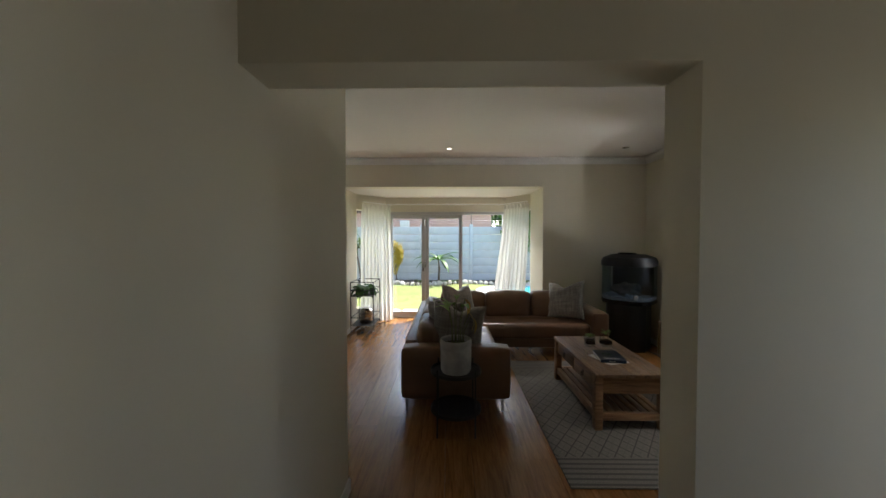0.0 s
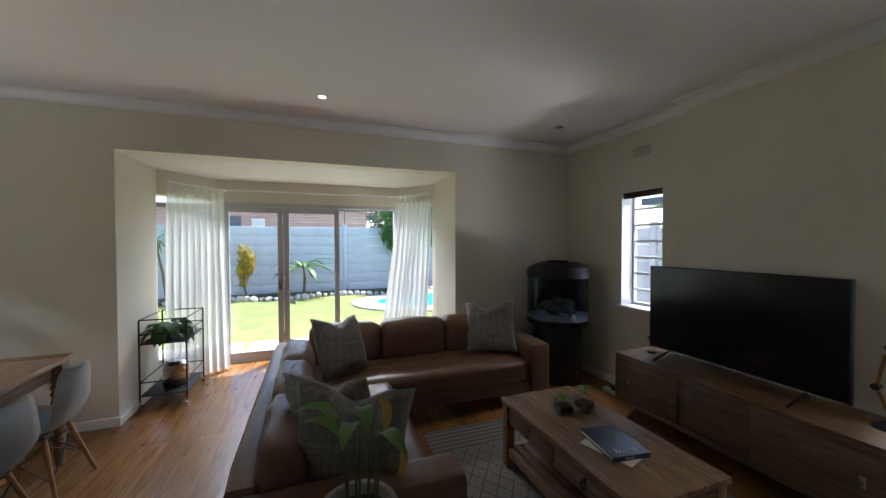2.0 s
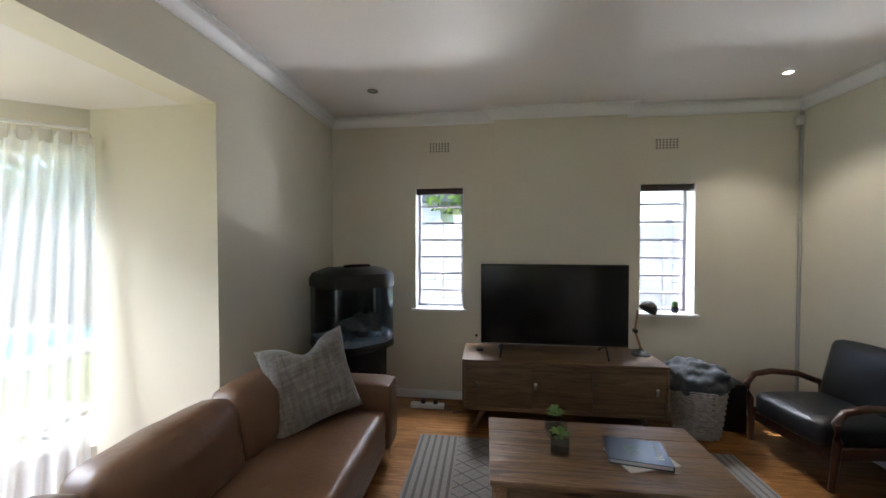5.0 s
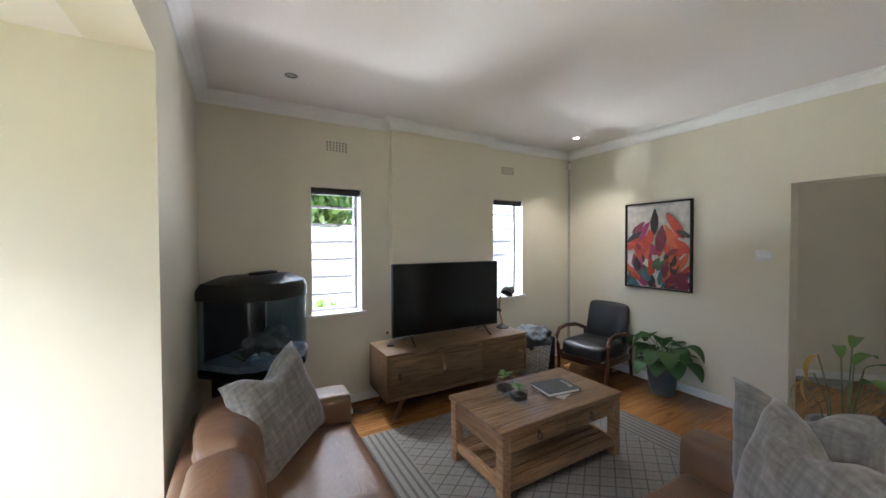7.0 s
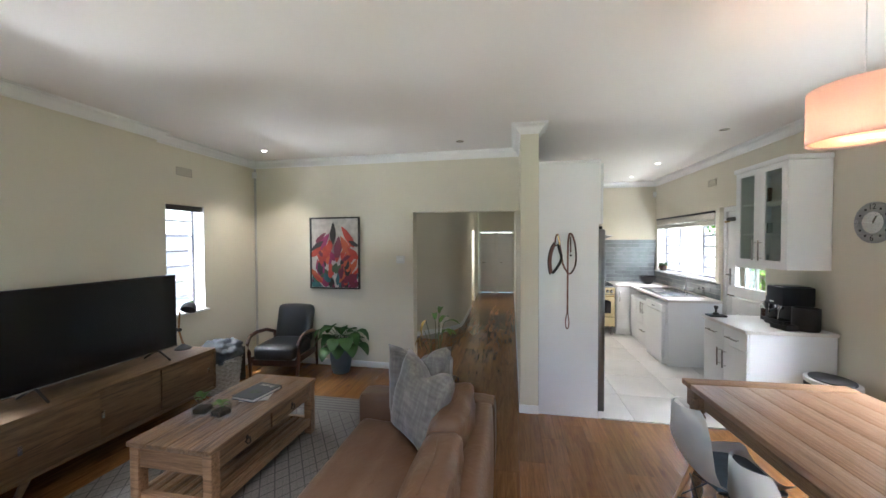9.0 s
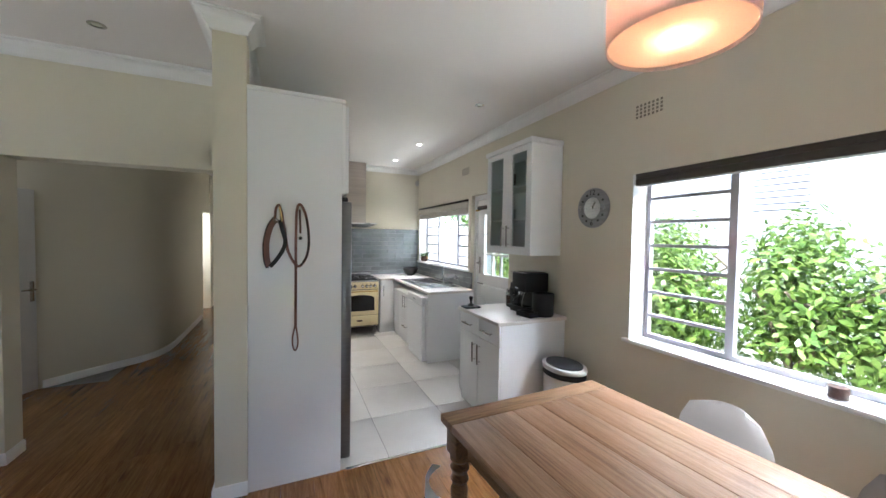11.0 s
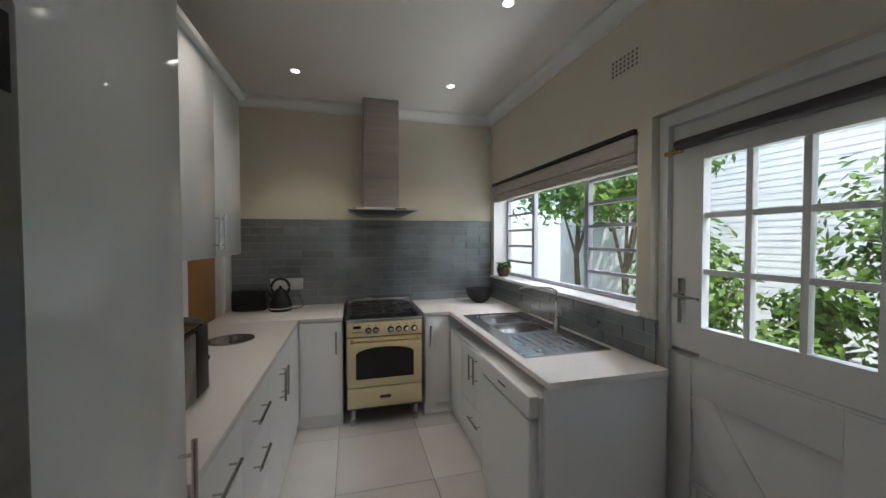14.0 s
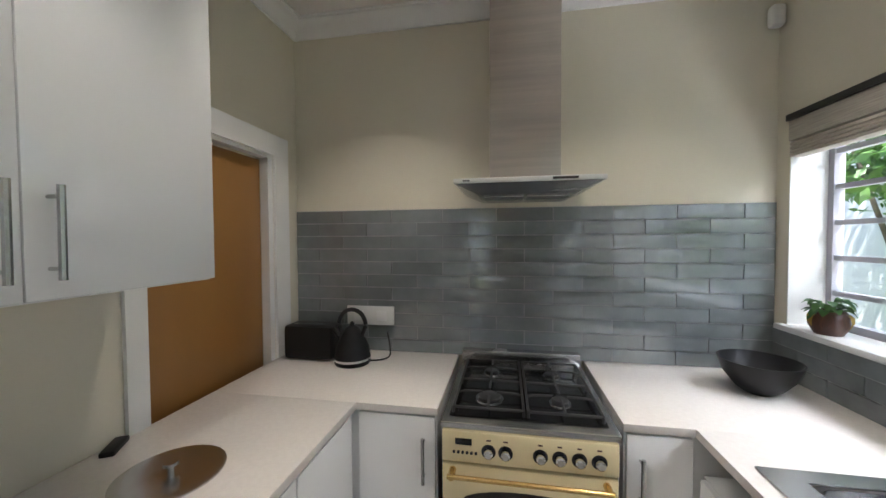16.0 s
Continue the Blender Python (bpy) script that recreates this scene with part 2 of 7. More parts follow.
def leather(name, c1, c2, rough=0.38):
    m, nt, p = base(name, rough)
    mp = coords(nt)
    big = node(nt, "ShaderNodeTexNoise", Scale=5.0, Detail=4.0)
    vor = node(nt, "ShaderNodeTexVoronoi", Scale=260.0)
    cre = node(nt, "ShaderNodeTexNoise", Scale=11.0, Detail=3.0, Distortion=2.0)
    for n in (big, vor, cre):
        nt.links.new(mp.outputs[0], n.inputs["Vector"])
    r = ramp(nt, big.outputs[0], c1, c2)
    nt.links.new(r.outputs[0], p.inputs["Base Color"])
    b1 = node(nt, "ShaderNodeBump", Strength=0.12, Distance=0.002)
    b2 = node(nt, "ShaderNodeBump", Strength=0.22, Distance=0.012)
    nt.links.new(vor.outputs[0], b1.inputs["Height"])
    nt.links.new(cre.outputs[0], b2.inputs["Height"])
    nt.links.new(b2.outputs[0], b1.inputs["Normal"])
    nt.links.new(b1.outputs[0], p.inputs["Normal"])
    g = node(nt, "ShaderNodeMapRange", To_Min=rough - 0.06, To_Max=rough + 0.12)
    nt.links.new(big.outputs[0], g.inputs[0])
    nt.links.new(g.outputs[0], p.inputs["Roughness"])
    return m


CREAM = surf("cream wall paint", (0.685, 0.645, 0.53), (0.65, 0.61, 0.50), 0.6, 1.3, 55, 0.12)
CEIL = surf("ceiling paint", (0.74, 0.71, 0.68), (0.71, 0.68, 0.65), 0.75, 0.9, 40, 0.08)
WHITE = surf("white trim paint", (0.80, 0.80, 0.79), (0.75, 0.75, 0.74), 0.4, 3, 60, 0.05)
GLOSSWHITE = surf("white gloss door", (0.80, 0.81, 0.82), (0.78, 0.79, 0.80), 0.12, 1.5, 30, 0.015, coat=0.4)
CABWHITE = surf("white cabinet paint", (0.80, 0.80, 0.80), (0.76, 0.77, 0.78), 0.35, 2, 60, 0.03)
WORKTOP = surf("pale engineered stone", (0.72, 0.68, 0.645), (0.675, 0.635, 0.60), 0.3, 60, 300, 0.01)
PLANK = wood("laminate oak plank", (0.12, 0.050, 0.014), (0.215, 0.100, 0.030), (0.29, 0.145, 0.050), 0.27, (16, 1.1, 16), 1.6, 0.06, vary=0.16, knots=0.7)
OLDPINE = wood("reclaimed pine", (0.085, 0.046, 0.022), (0.23, 0.138, 0.072), (0.35, 0.22, 0.122), 0.32, (22, 1.4, 22), 1.5, 0.9, knots=0.6)
PINEX = wood("reclaimed pine across", (0.13, 0.07, 0.033), (0.29, 0.165, 0.085), (0.40, 0.25, 0.14), 0.5, (1.4, 22, 22), 1.5, 0.5, knots=0.6)
ELM = wood("brown elm board", (0.055, 0.030, 0.013), (0.135, 0.077, 0.034), (0.20, 0.122, 0.058), 0.5, (20, 1.1, 14), 1.8, 0.35, knots=0.4)
TABLEWOOD = wood("planed dining table pine", (0.20, 0.105, 0.055), (0.36, 0.215, 0.13), (0.46, 0.30, 0.195), 0.3, (26, 0.9, 26), 1.5, 0.4, knots=0.35)
BEECH = wood("beech dowel", (0.42, 0.22, 0.10), (0.52, 0.29, 0.14), (0.60, 0.36, 0.18), 0.45, (20, 20, 2), 2, 0.05)
MAHOG = wood("dark polished hardwood", (0.03, 0.012, 0.007), (0.07, 0.026, 0.014), (0.11, 0.042, 0.02), 0.28, (12, 12, 2), 2, 0.04)
BROWNDOOR = surf("brown door panel", (0.33, 0.165, 0.045), (0.28, 0.135, 0.035), 0.35, 3, 40, 0.05, stretch=(1, 1, 0.2))
TAN = leather("tan brown leather", (0.105, 0.056, 0.031), (0.14, 0.076, 0.043), 0.34)
BLACKLEATHER = leather("black leather", (0.012, 0.014, 0.016), (0.02, 0.022, 0.024), 0.36)
CUSHION = slub("grey velvet", (0.075, 0.069, 0.06), (0.26, 0.24, 0.215))
RUG = weave("grey woven rug", (0.19, 0.178, 0.163), (0.085, 0.081, 0.077))
BLACK = surf("black plastic", (0.009, 0.009, 0.010), (0.015, 0.015, 0.016), 0.42, 4, 200, 0.04, spec=0.3)
BLACKGLOSS = surf("black gloss", (0.006, 0.006, 0.007), (0.01, 0.01, 0.011), 0.12, 3, 100, 0.0)
SCREEN = surf("dark screen glass", (0.004, 0.004, 0.005), (0.006, 0.006, 0.007), 0.16, 2, 60, 0.0)
BLACKMETAL = surf("black powder-coated steel", (0.012, 0.012, 0.012), (0.02, 0.019, 0.018), 0.45, 8, 260, 0.05, metal=0.3)
STEEL = surf("brushed steel", (0.55, 0.545, 0.54), (0.45, 0.445, 0.44), 0.24, 2, 240, 0.03, metal=1.0, stretch=(1, 1, 30))
WARMSTEEL = surf("brushed hood steel", (0.50, 0.45, 0.40), (0.42, 0.38, 0.34), 0.32, 2, 200, 0.04, metal=1.0, stretch=(1, 1, 20))
DIALSTEEL = surf("dull brushed dial steel", (0.34, 0.34, 0.345), (0.26, 0.26, 0.265), 0.34, 3, 200, 0.03, metal=0.8, stretch=(1, 1, 20))
CHROME = surf("polished steel", (0.72, 0.72, 0.72), (0.62, 0.62, 0.62), 0.12, 3, 150, 0.01, metal=1.0)
GREYSTEEL = surf("grey fridge steel", (0.22, 0.225, 0.23), (0.19, 0.195, 0.20), 0.3, 2, 240, 0.02, metal=0.85, stretch=(1, 1, 25))
BRASS = surf("brass", (0.72, 0.50, 0.20), (0.60, 0.40, 0.15), 0.22, 5, 150, 0.02, metal=1.0)
ENAMEL = surf("cream enamel", (0.70, 0.60, 0.36), (0.66, 0.56, 0.33), 0.2, 3, 60, 0.01, coat=0.3)
IRON = surf("cast iron", (0.014, 0.014, 0.014), (0.025, 0.024, 0.023), 0.55, 10, 200, 0.2)
ALU = surf("silver door frame", (0.50, 0.50, 0.52), (0.46, 0.46, 0.48), 0.4, 3, 120, 0.03, metal=0.4)
LILAC = surf("pale steel window paint", (0.42, 0.415, 0.46), (0.36, 0.355, 0.40), 0.45, 6, 90, 0.08)
GLASS = pane_glass("window glass")
TANKGLASS = pane_glass("tank glass", (0.66, 0.74, 0.80))
CLEARGLASS = pane_glass("clear glass", (0.93, 0.95, 0.95))
CABGLASS = pane_glass("cabinet glass", (0.86, 0.90, 0.88), 0.08)
TILEFLOOR = surf("pale grey floor tile", (0.56, 0.545, 0.52), (0.50, 0.485, 0.465), 0.32, 2.5, 60, 0.03, vary=0.05)
GROUT = surf("grey grout", (0.24, 0.235, 0.225), (0.18, 0.175, 0.17), 0.9, 12, 160, 0.2)
TILEGROUT = surf("pale grey tile grout", (0.36, 0.37, 0.37), (0.22, 0.225, 0.23), 0.9, 18, 160, 0.2)
BRICKTILE = surf("blue-grey glazed tile", (0.215, 0.235, 0.24), (0.15, 0.168, 0.174), 0.05, 9, 16, 0.35, coat=0.6, spec=1.0, vary=0.2)
CURTAIN = sheer("sheer white curtain", (0.84, 0.82, 0.78), 0.14)
SHADE = sheer("linen lampshade", (0.70, 0.58, 0.53), 0.0)
LAMPON = glow("lit lamp", (1.0, 0.90, 0.76), 3.0)
BULB = glow("warm bulb", (1.0, 0.62, 0.30), 3.0)
CONCRETE = surf("rough pale concrete", (0.40, 0.39, 0.375), (0.24, 0.235, 0.225), 0.85, 9, 90, 0.4)
SLATE = surf("blue-grey glazed pot", (0.085, 0.105, 0.125), (0.065, 0.08, 0.098), 0.4, 4, 90, 0.05)
SOIL = surf("potting soil", (0.035, 0.025, 0.018), (0.06, 0.045, 0.03), 0.95, 30, 120, 0.6)
LEAF = leafy("dark green leaf", (0.03, 0.085, 0.02), (0.07, 0.16, 0.035))
LEAFPALE = leafy("spotted green leaf", (0.09, 0.19, 0.04), (0.20, 0.30, 0.07))
LEAFDRY = leafy("yellowed leaf", (0.34, 0.20, 0.03), (0.42, 0.30, 0.05))
STEM = surf("green stem", (0.10, 0.13, 0.04), (0.07, 0.08, 0.03), 0.6, 20, 90, 0.1)
FOLIAGE = leafy("sunny shrub leaf", (0.045, 0.10, 0.014), (0.14, 0.22, 0.04), 0.4, 0.35)
FOLIAGEDARK = leafy("tree leaf", (0.03, 0.09, 0.012), (0.10, 0.22, 0.03), 0.45, 0.35)
FOLIAGEYEL = leafy("golden shrub leaf", (0.40, 0.28, 0.02), (0.52, 0.42, 0.06), 0.5, 0.35)
BARK = surf("grey-brown bark", (0.16, 0.125, 0.095), (0.09, 0.07, 0.052), 0.9, 14, 60, 0.8)
GRASS = surf("mown lawn", (0.13, 0.18, 0.04), (0.22, 0.23, 0.075), 0.95, 3.5, 180, 0.9)
SLAB = surf("pale stone paving", (0.52, 0.49, 0.44), (0.42, 0.39, 0.35), 0.85, 5, 90, 0.3, vary=0.08)
GARDENWALL = surf("white concrete panel", (0.52, 0.56, 0.60), (0.46, 0.50, 0.55), 0.85, 4, 70, 0.4)
YARDWALL = surf("grey-white yard wall", (0.36, 0.37, 0.40), (0.30, 0.31, 0.34), 0.85, 4, 60, 0.3)
YARDPAVE = surf("weathered concrete paving", (0.26, 0.25, 0.23), (0.19, 0.185, 0.17), 0.9, 5, 90, 0.3)
WHITEWALL = surf("white painted brick", (0.62, 0.63, 0.64), (0.54, 0.55, 0.56), 0.8, 4, 60, 0.3)
PINK = surf("pink plaster", (0.55, 0.36, 0.31), (0.50, 0.32, 0.28), 0.85, 3, 60, 0.2)
ROOFTILE = surf("dark roof", (0.10, 0.055, 0.045), (0.07, 0.04, 0.035), 0.8, 6, 60, 0.4)
WATER = surf("pool water", (0.03, 0.42, 0.50), (0.05, 0.50, 0.58), 0.06, 6, 18, 0.15)
SANDY = surf("sandy ground", (0.24, 0.20, 0.13), (0.18, 0.15, 0.10), 0.95, 6, 90, 0.5)
BASKET = surf("whitewashed wicker", (0.46, 0.43, 0.38), (0.30, 0.27, 0.24), 0.8, 30, 140, 0.5)
GREYTHROW = surf("blue-grey knit throw", (0.075, 0.082, 0.09), (0.042, 0.048, 0.055), 0.95, 18, 160, 0.8)
CHAIRWHITE = surf("white moulded plastic", (0.70, 0.71, 0.72), (0.66, 0.67, 0.68), 0.4, 2, 120, 0.02)
CHAIRGREY = surf("grey-beige moulded plastic", (0.44, 0.42, 0.40), (0.41, 0.39, 0.37), 0.45, 2, 120, 0.02)
PADGREY = surf("blue-grey seat pad", (0.14, 0.19, 0.24), (0.11, 0.15, 0.19), 0.95, 20, 200, 0.4)
ROCK = surf("aquarium rock", (0.36, 0.30, 0.24), (0.17, 0.145, 0.12), 0.95, 16, 60, 1.0)
GRAVEL = surf("pale gravel", (0.68, 0.68, 0.76), (0.34, 0.33, 0.36), 0.9, 70, 160, 1.0)
NAVY = surf("navy book cover", (0.018, 0.032, 0.06), (0.012, 0.022, 0.042), 0.3, 4, 60, 0.02)
PAPER = surf("white paper", (0.74, 0.72, 0.68), (0.66, 0.64, 0.60), 0.8, 6, 120, 0.05)
BLIND = surf("dark wooden blind", (0.075, 0.065, 0.06), (0.05, 0.044, 0.04), 0.6, 8, 90, 0.2, stretch=(1, 0.2, 4))
BLINDPALE = surf("woven pale blind", (0.50, 0.47, 0.41), (0.34, 0.31, 0.27), 0.8, 30, 120, 0.4, stretch=(1, 0.3, 8))
STRAP = surf("brown dog lead", (0.19, 0.095, 0.075), (0.13, 0.06, 0.048), 0.7, 16, 120, 0.2)
GREYLID = surf("grey bin lid", (0.075, 0.078, 0.085), (0.06, 0.062, 0.07), 0.5, 4, 120, 0.05)
PVC = surf("white plastic", (0.72, 0.72, 0.70), (0.68, 0.68, 0.66), 0.4, 3, 60, 0.02)
CABLE = surf("grey cable trunking", (0.48, 0.47, 0.45), (0.44, 0.43, 0.41), 0.5, 5, 60, 0.03)
HOLESHADE = surf("vent hole shade", (0.22, 0.20, 0.16), (0.18, 0.165, 0.13), 0.9, 6, 60, 0.1)
YELLOW = surf("yellow energy label", (0.80, 0.46, 0.02), (0.74, 0.42, 0.02), 0.5, 6, 60, 0.0)
ART = {n: surf("paint " + n, c, tuple(v * 0.7 for v in c), 0.55, 14, 90, 0.25) for n, c in dict(
    pale=(0.62, 0.60, 0.56), red=(0.48, 0.055, 0.03), orange=(0.56, 0.13, 0.05), maroon=(0.16, 0.02, 0.05), black=(0.018, 0.018, 0.02),
    teal=(0.04, 0.15, 0.17), magenta=(0.30, 0.03, 0.13), green=(0.07, 0.12, 0.06)).items()}


# ---- building blocks ----
def part(name, bm, material, parent=None, label="", angle=38, kind=""):
    """Links a bmesh as one mesh object, under a thing where one is given."""
    me = bpy.data.meshes.new(name)
    bmesh.ops.recalc_face_normals(bm, faces=bm.faces[:])
    bm.to_mesh(me)
    bm.free()
    me.shade_smooth()
    me.set_sharp_from_angle(angle=radians(angle))
    me.materials.append(material)
    ob = new(name, me)
    if parent is not None:
        ob.parent = parent
    return tagged(ob, label, kind=kind)


def thing(name, m, label, category, group=""):
    return tagged_at(new(name), m, label, category, group)


def tagged_at(ob, m, label, category, group=""):
    ob.matrix_basis = m
    ob.empty_display_size = 0.1
    return tagged(ob, label, category, group)


def bx(bm, x0, x1, y0, y1, z0, z1, bev=0.0):
    r = bmesh.ops.create_cube(bm, size=1.0)
    vs = r["verts"]
    for v in vs:
        v.co = Vector((x0 if v.co.x < 0 else x1, y0 if v.co.y < 0 else y1, z0 if v.co.z < 0 else z1))
    if bev:
        es = list({e for v in vs for e in v.link_edges})
        bmesh.ops.bevel(bm, geom=es, offset=bev, segments=2, profile=0.5, affect="EDGES")
    return bm


def box(x0, x1, y0, y1, z0, z1, bev=0.0):
    return bx(bmesh.new(), x0, x1, y0, y1, z0, z1, bev)


def lathe(bm, prof, seg=24, cx=0.0, cy=0.0, cap=True):
    rings = []
    for r, z in prof:
        rings.append([bm.verts.new((cx + r * math.cos(2 * math.pi * i / seg), cy + r * math.sin(2 * math.pi * i / seg), z)) for i in range(seg)])
    for a, b in zip(rings, rings[1:]):
        for i in range(seg):
            bm.faces.new((a[i], a[(i + 1) % seg], b[(i + 1) % seg], b[i]))
    if cap:
        bm.faces.new(rings[0][::-1])
        bm.faces.new(rings[-1])
    return bm


def turned(prof, seg=24, cx=0.0, cy=0.0, cap=True):
    return lathe(bmesh.new(), prof, seg, cx, cy, cap)


def tube(bm, pts, r, seg=8, r_end=None):
    """A round bar along a line of points."""
    pts = [Vector(p) for p in pts]
    rings = []
    for i, p in enumerate(pts):
        d = (pts[min(i + 1, len(pts) - 1)] - pts[max(i - 1, 0)]).normalized()
        q = d.to_track_quat("Z", "Y")
        rad = r if r_end is None else r + (r_end - r) * i / (len(pts) - 1)
        rings.append([bm.verts.new(p + q @ Vector((rad * math.cos(2 * math.pi * k / seg), rad * math.sin(2 * math.pi * k / seg), 0))) for k in range(seg)])
    for a, b in zip(rings, rings[1:]):
        for k in range(seg):
            bm.faces.new((a[k], a[(k + 1) % seg], b[(k + 1) % seg], b[k]))
    bm.faces.new(rings[0][::-1])
    bm.faces.new(rings[-1])
    return bm


def bar(pts, r, seg=8, r_end=None, smooth=0):
    return tube(bmesh.new(), spline(pts, smooth) if smooth else pts, r, seg, r_end)


def spline(pts, n):
    """Points along a smooth curve through pts."""
    p = [Vector(q) for q in pts]
    out = []
    for i in range(len(p) - 1):
        a, b, c, d = p[max(i - 1, 0)], p[i], p[i + 1], p[min(i + 2, len(p) - 1)]
        for k in range(n):
            t = k / n
            out.append(0.5 * (2 * b + (c - a) * t + (2 * a - 5 * b + 4 * c - d) * t * t + (3 * b - a - 3 * c + d) * t ** 3))
    return out + [p[-1]]


def prism(pts, z0, z1, bev=0.0):
    bm = bmesh.new()
    lo = [bm.verts.new((x, y, z0)) for x, y in pts]
    hi = [bm.verts.new((x, y, z1)) for x, y in pts]
    n = len(pts)
    for i in range(n):
        bm.faces.new((lo[i], lo[(i + 1) % n], hi[(i + 1) % n], hi[i]))
    bm.faces.new(lo[::-1])
    bm.faces.new(hi)
    if bev:
        bmesh.ops.bevel(bm, geom=bm.edges[:], offset=bev, segments=2, profile=0.5, affect="EDGES")
    return bm


def soft(sx, sy, sz, r, bulge=(0, 0, 0), cuts=9, wob=0.0, seed=0):
    """A stuffed box about its own centre: round edges, bulging sides, a little uneven."""
    bm = bmesh.new()
    bmesh.ops.create_cube(bm, size=2.0)
    bmesh.ops.subdivide_edges(bm, edges=bm.edges[:], cuts=cuts, use_grid_fill=True)
    h = Vector((sx / 2, sy / 2, sz / 2))
    for v in bm.verts:
        p = v.co.copy()
        q = Vector((p.x * h.x, p.y * h.y, p.z * h.z))
        inner = Vector([max(-h[i] + r, min(h[i] - r, q[i])) for i in range(3)])
        d = q - inner
        if d.length > 1e-6:
            q = inner + d.normalized() * min(r, max(abs(c) for c in d))
        for i in range(3):
            j, k = (i + 1) % 3, (i + 2) % 3
            if abs(p[i]) > 0.99:
                q[i] += math.copysign(bulge[i] * (1 - p[j] ** 2) * (1 - p[k] ** 2), p[i])
        if wob:
            nz = noise.noise_vector(q * 7 + Vector((seed * 3.7, seed, 0)))
            q += nz * wob
        v.co = q
    return bm


def shift(bm, m):
    bmesh.ops.transform(bm, matrix=m, verts=bm.verts[:])
    return bm


def solid_grid(xs, ys, zs, holes):
    """A block cut along xs, ys, zs, without the cells whose middle lies in a hole."""
    bm = bmesh.new()
    nx, ny, nz = len(xs) - 1, len(ys) - 1, len(zs) - 1

    def full(i, j, k):
        if not (0 <= i < nx and 0 <= j < ny and 0 <= k < nz):
            return False
        c = ((xs[i] + xs[i + 1]) / 2, (ys[j] + ys[j + 1]) / 2, (zs[k] + zs[k + 1]) / 2)
        return not any(all(h[2 * a] < c[a] < h[2 * a + 1] for a in range(3)) for h in holes)

    cache = {}

    def vert(i, j, k):
        if (i, j, k) not in cache:
            cache[i, j, k] = bm.verts.new((xs[i], ys[j], zs[k]))
        return cache[i, j, k]

    for i in range(nx):
        for j in range(ny):
            for k in range(nz):
                if not full(i, j, k):
                    continue
                sides = (((-1, 0, 0), ((0, 0, 0), (0, 0, 1), (0, 1, 1), (0, 1, 0))), ((1, 0, 0), ((1, 0, 0), (1, 1, 0), (1, 1, 1), (1, 0, 1))),
                         ((0, -1, 0), ((0, 0, 0), (1, 0, 0), (1, 0, 1), (0, 0, 1))), ((0, 1, 0), ((0, 1, 0), (0, 1, 1), (1, 1, 1), (1, 1, 0))),
                         ((0, 0, -1), ((0, 0, 0), (0, 1, 0), (1, 1, 0), (1, 0, 0))), ((0, 0, 1), ((0, 0, 1), (1, 0, 1), (1, 1, 1), (0, 1, 1))))
                for (a, b, c), quad in sides:
                    if not full(i + a, j + b, k + c):
                        bm.faces.new([vert(i + p, j + q, k + r) for p, q, r in quad])
    return bm


def wall(name, x0, x1, y0, y1, z0, z1, holes=(), material=None, label=""):
    xs, ys, zs = {x0, x1}, {y0, y1}, {z0, z1}
    full = []
    for h in holes:
        h = [max(h[0], x0 - 1), min(h[1], x1 + 1), max(h[2], y0 - 1), min(h[3], y1 + 1), max(h[4], z0 - 1), min(h[5], z1 + 1)]
        full.append(h)
        xs |= {v for v in h[:2] if x0 < v < x1}
        ys |= {v for v in h[2:4] if y0 < v < y1}
        zs |= {v for v in h[4:] if z0 < v < z1}
    return part(name, solid_grid(sorted(xs), sorted(ys), sorted(zs), full), material or CREAM, None, label, kind="structure")


BIG = 50
H = 2.85
XE, XW, YN, YS = 3.235, -3.15, 5.895, 1.515

# ---- structure: walls, ceilings ----
wall("wall_east", XE, XE + 0.22, 1.335, 6.115, 0, H, [(-BIG, BIG, 4.53, 5.02, 0.91, 2.13), (-BIG, BIG, 2.38, 2.87, 0.91, 2.13)])
wall("wall_chimney_breast", XE - 0.09, XE, 3.02, 4.235, 0, H)
wall("wall_north", -3.37, XE, YN, 6.115, 0, H, [(-1.54, 1.63, -BIG, BIG, -1, 2.41)])
wall("wall_bay_west", -1.76, -1.54, 6.115, 6.75, 0, 2.65)
wall("wall_bay_east", 1.63, 1.85, 6.115, 6.75, 0, 2.65)
wall("wall_bay_front", -1.16, 1.32, 7.32, 7.52, 2.13, 2.65)
wall("ceiling_bay", -1.54, 1.63, 6.115, 7.32, 2.41, 2.65, material=CEIL)
# eave out of view, added so that no sun falls into the bay
part("roof_eave", box(-2.6, 2.7, 6.115, 7.95, 2.66, 2.74), WHITE, None, "unseen white eave added above the garden doors to block the sun", kind="structure")
for side, pts in (("west", ((-1.54, 6.75), (-1.10, 7.32), (-1.22, 7.46), (-1.76, 6.75))), ("east", ((1.63, 6.75), (1.85, 6.75), (1.40, 7.46), (1.26, 7.32)))):
    part("wall_splay_" + side, prism(pts, 2.13, 2.65), CREAM, kind="structure")
    part("wall_splay_sill_" + side, prism(pts, 0, 0.30), CREAM, kind="structure")
    (ax, ay), (bx_, by_) = pts[0], pts[1] if side == "west" else pts[3]
    dx, dy = bx_ - ax, by_ - ay
    gl = part("window_splay_" + side, prism(((ax + 0.02 * (1 if side == "east" else -1), ay + 0.05), (bx_ + 0.02 * (1 if side == "east" else -1), by_ + 0.05), (bx_ + 0.025 * (1 if side == "east" else -1), by_ + 0.055), (ax + 0.03 * (1 if side == "east" else -1), ay + 0.055)), 0.30, 2.13), GLASS, kind="structure")
    gl.visible_shadow = False
wall("wall_south", -0.488, XE, 1.335, YS, 0, H, [(-0.488, 0.876, -BIG, BIG, -1, 2.095)])
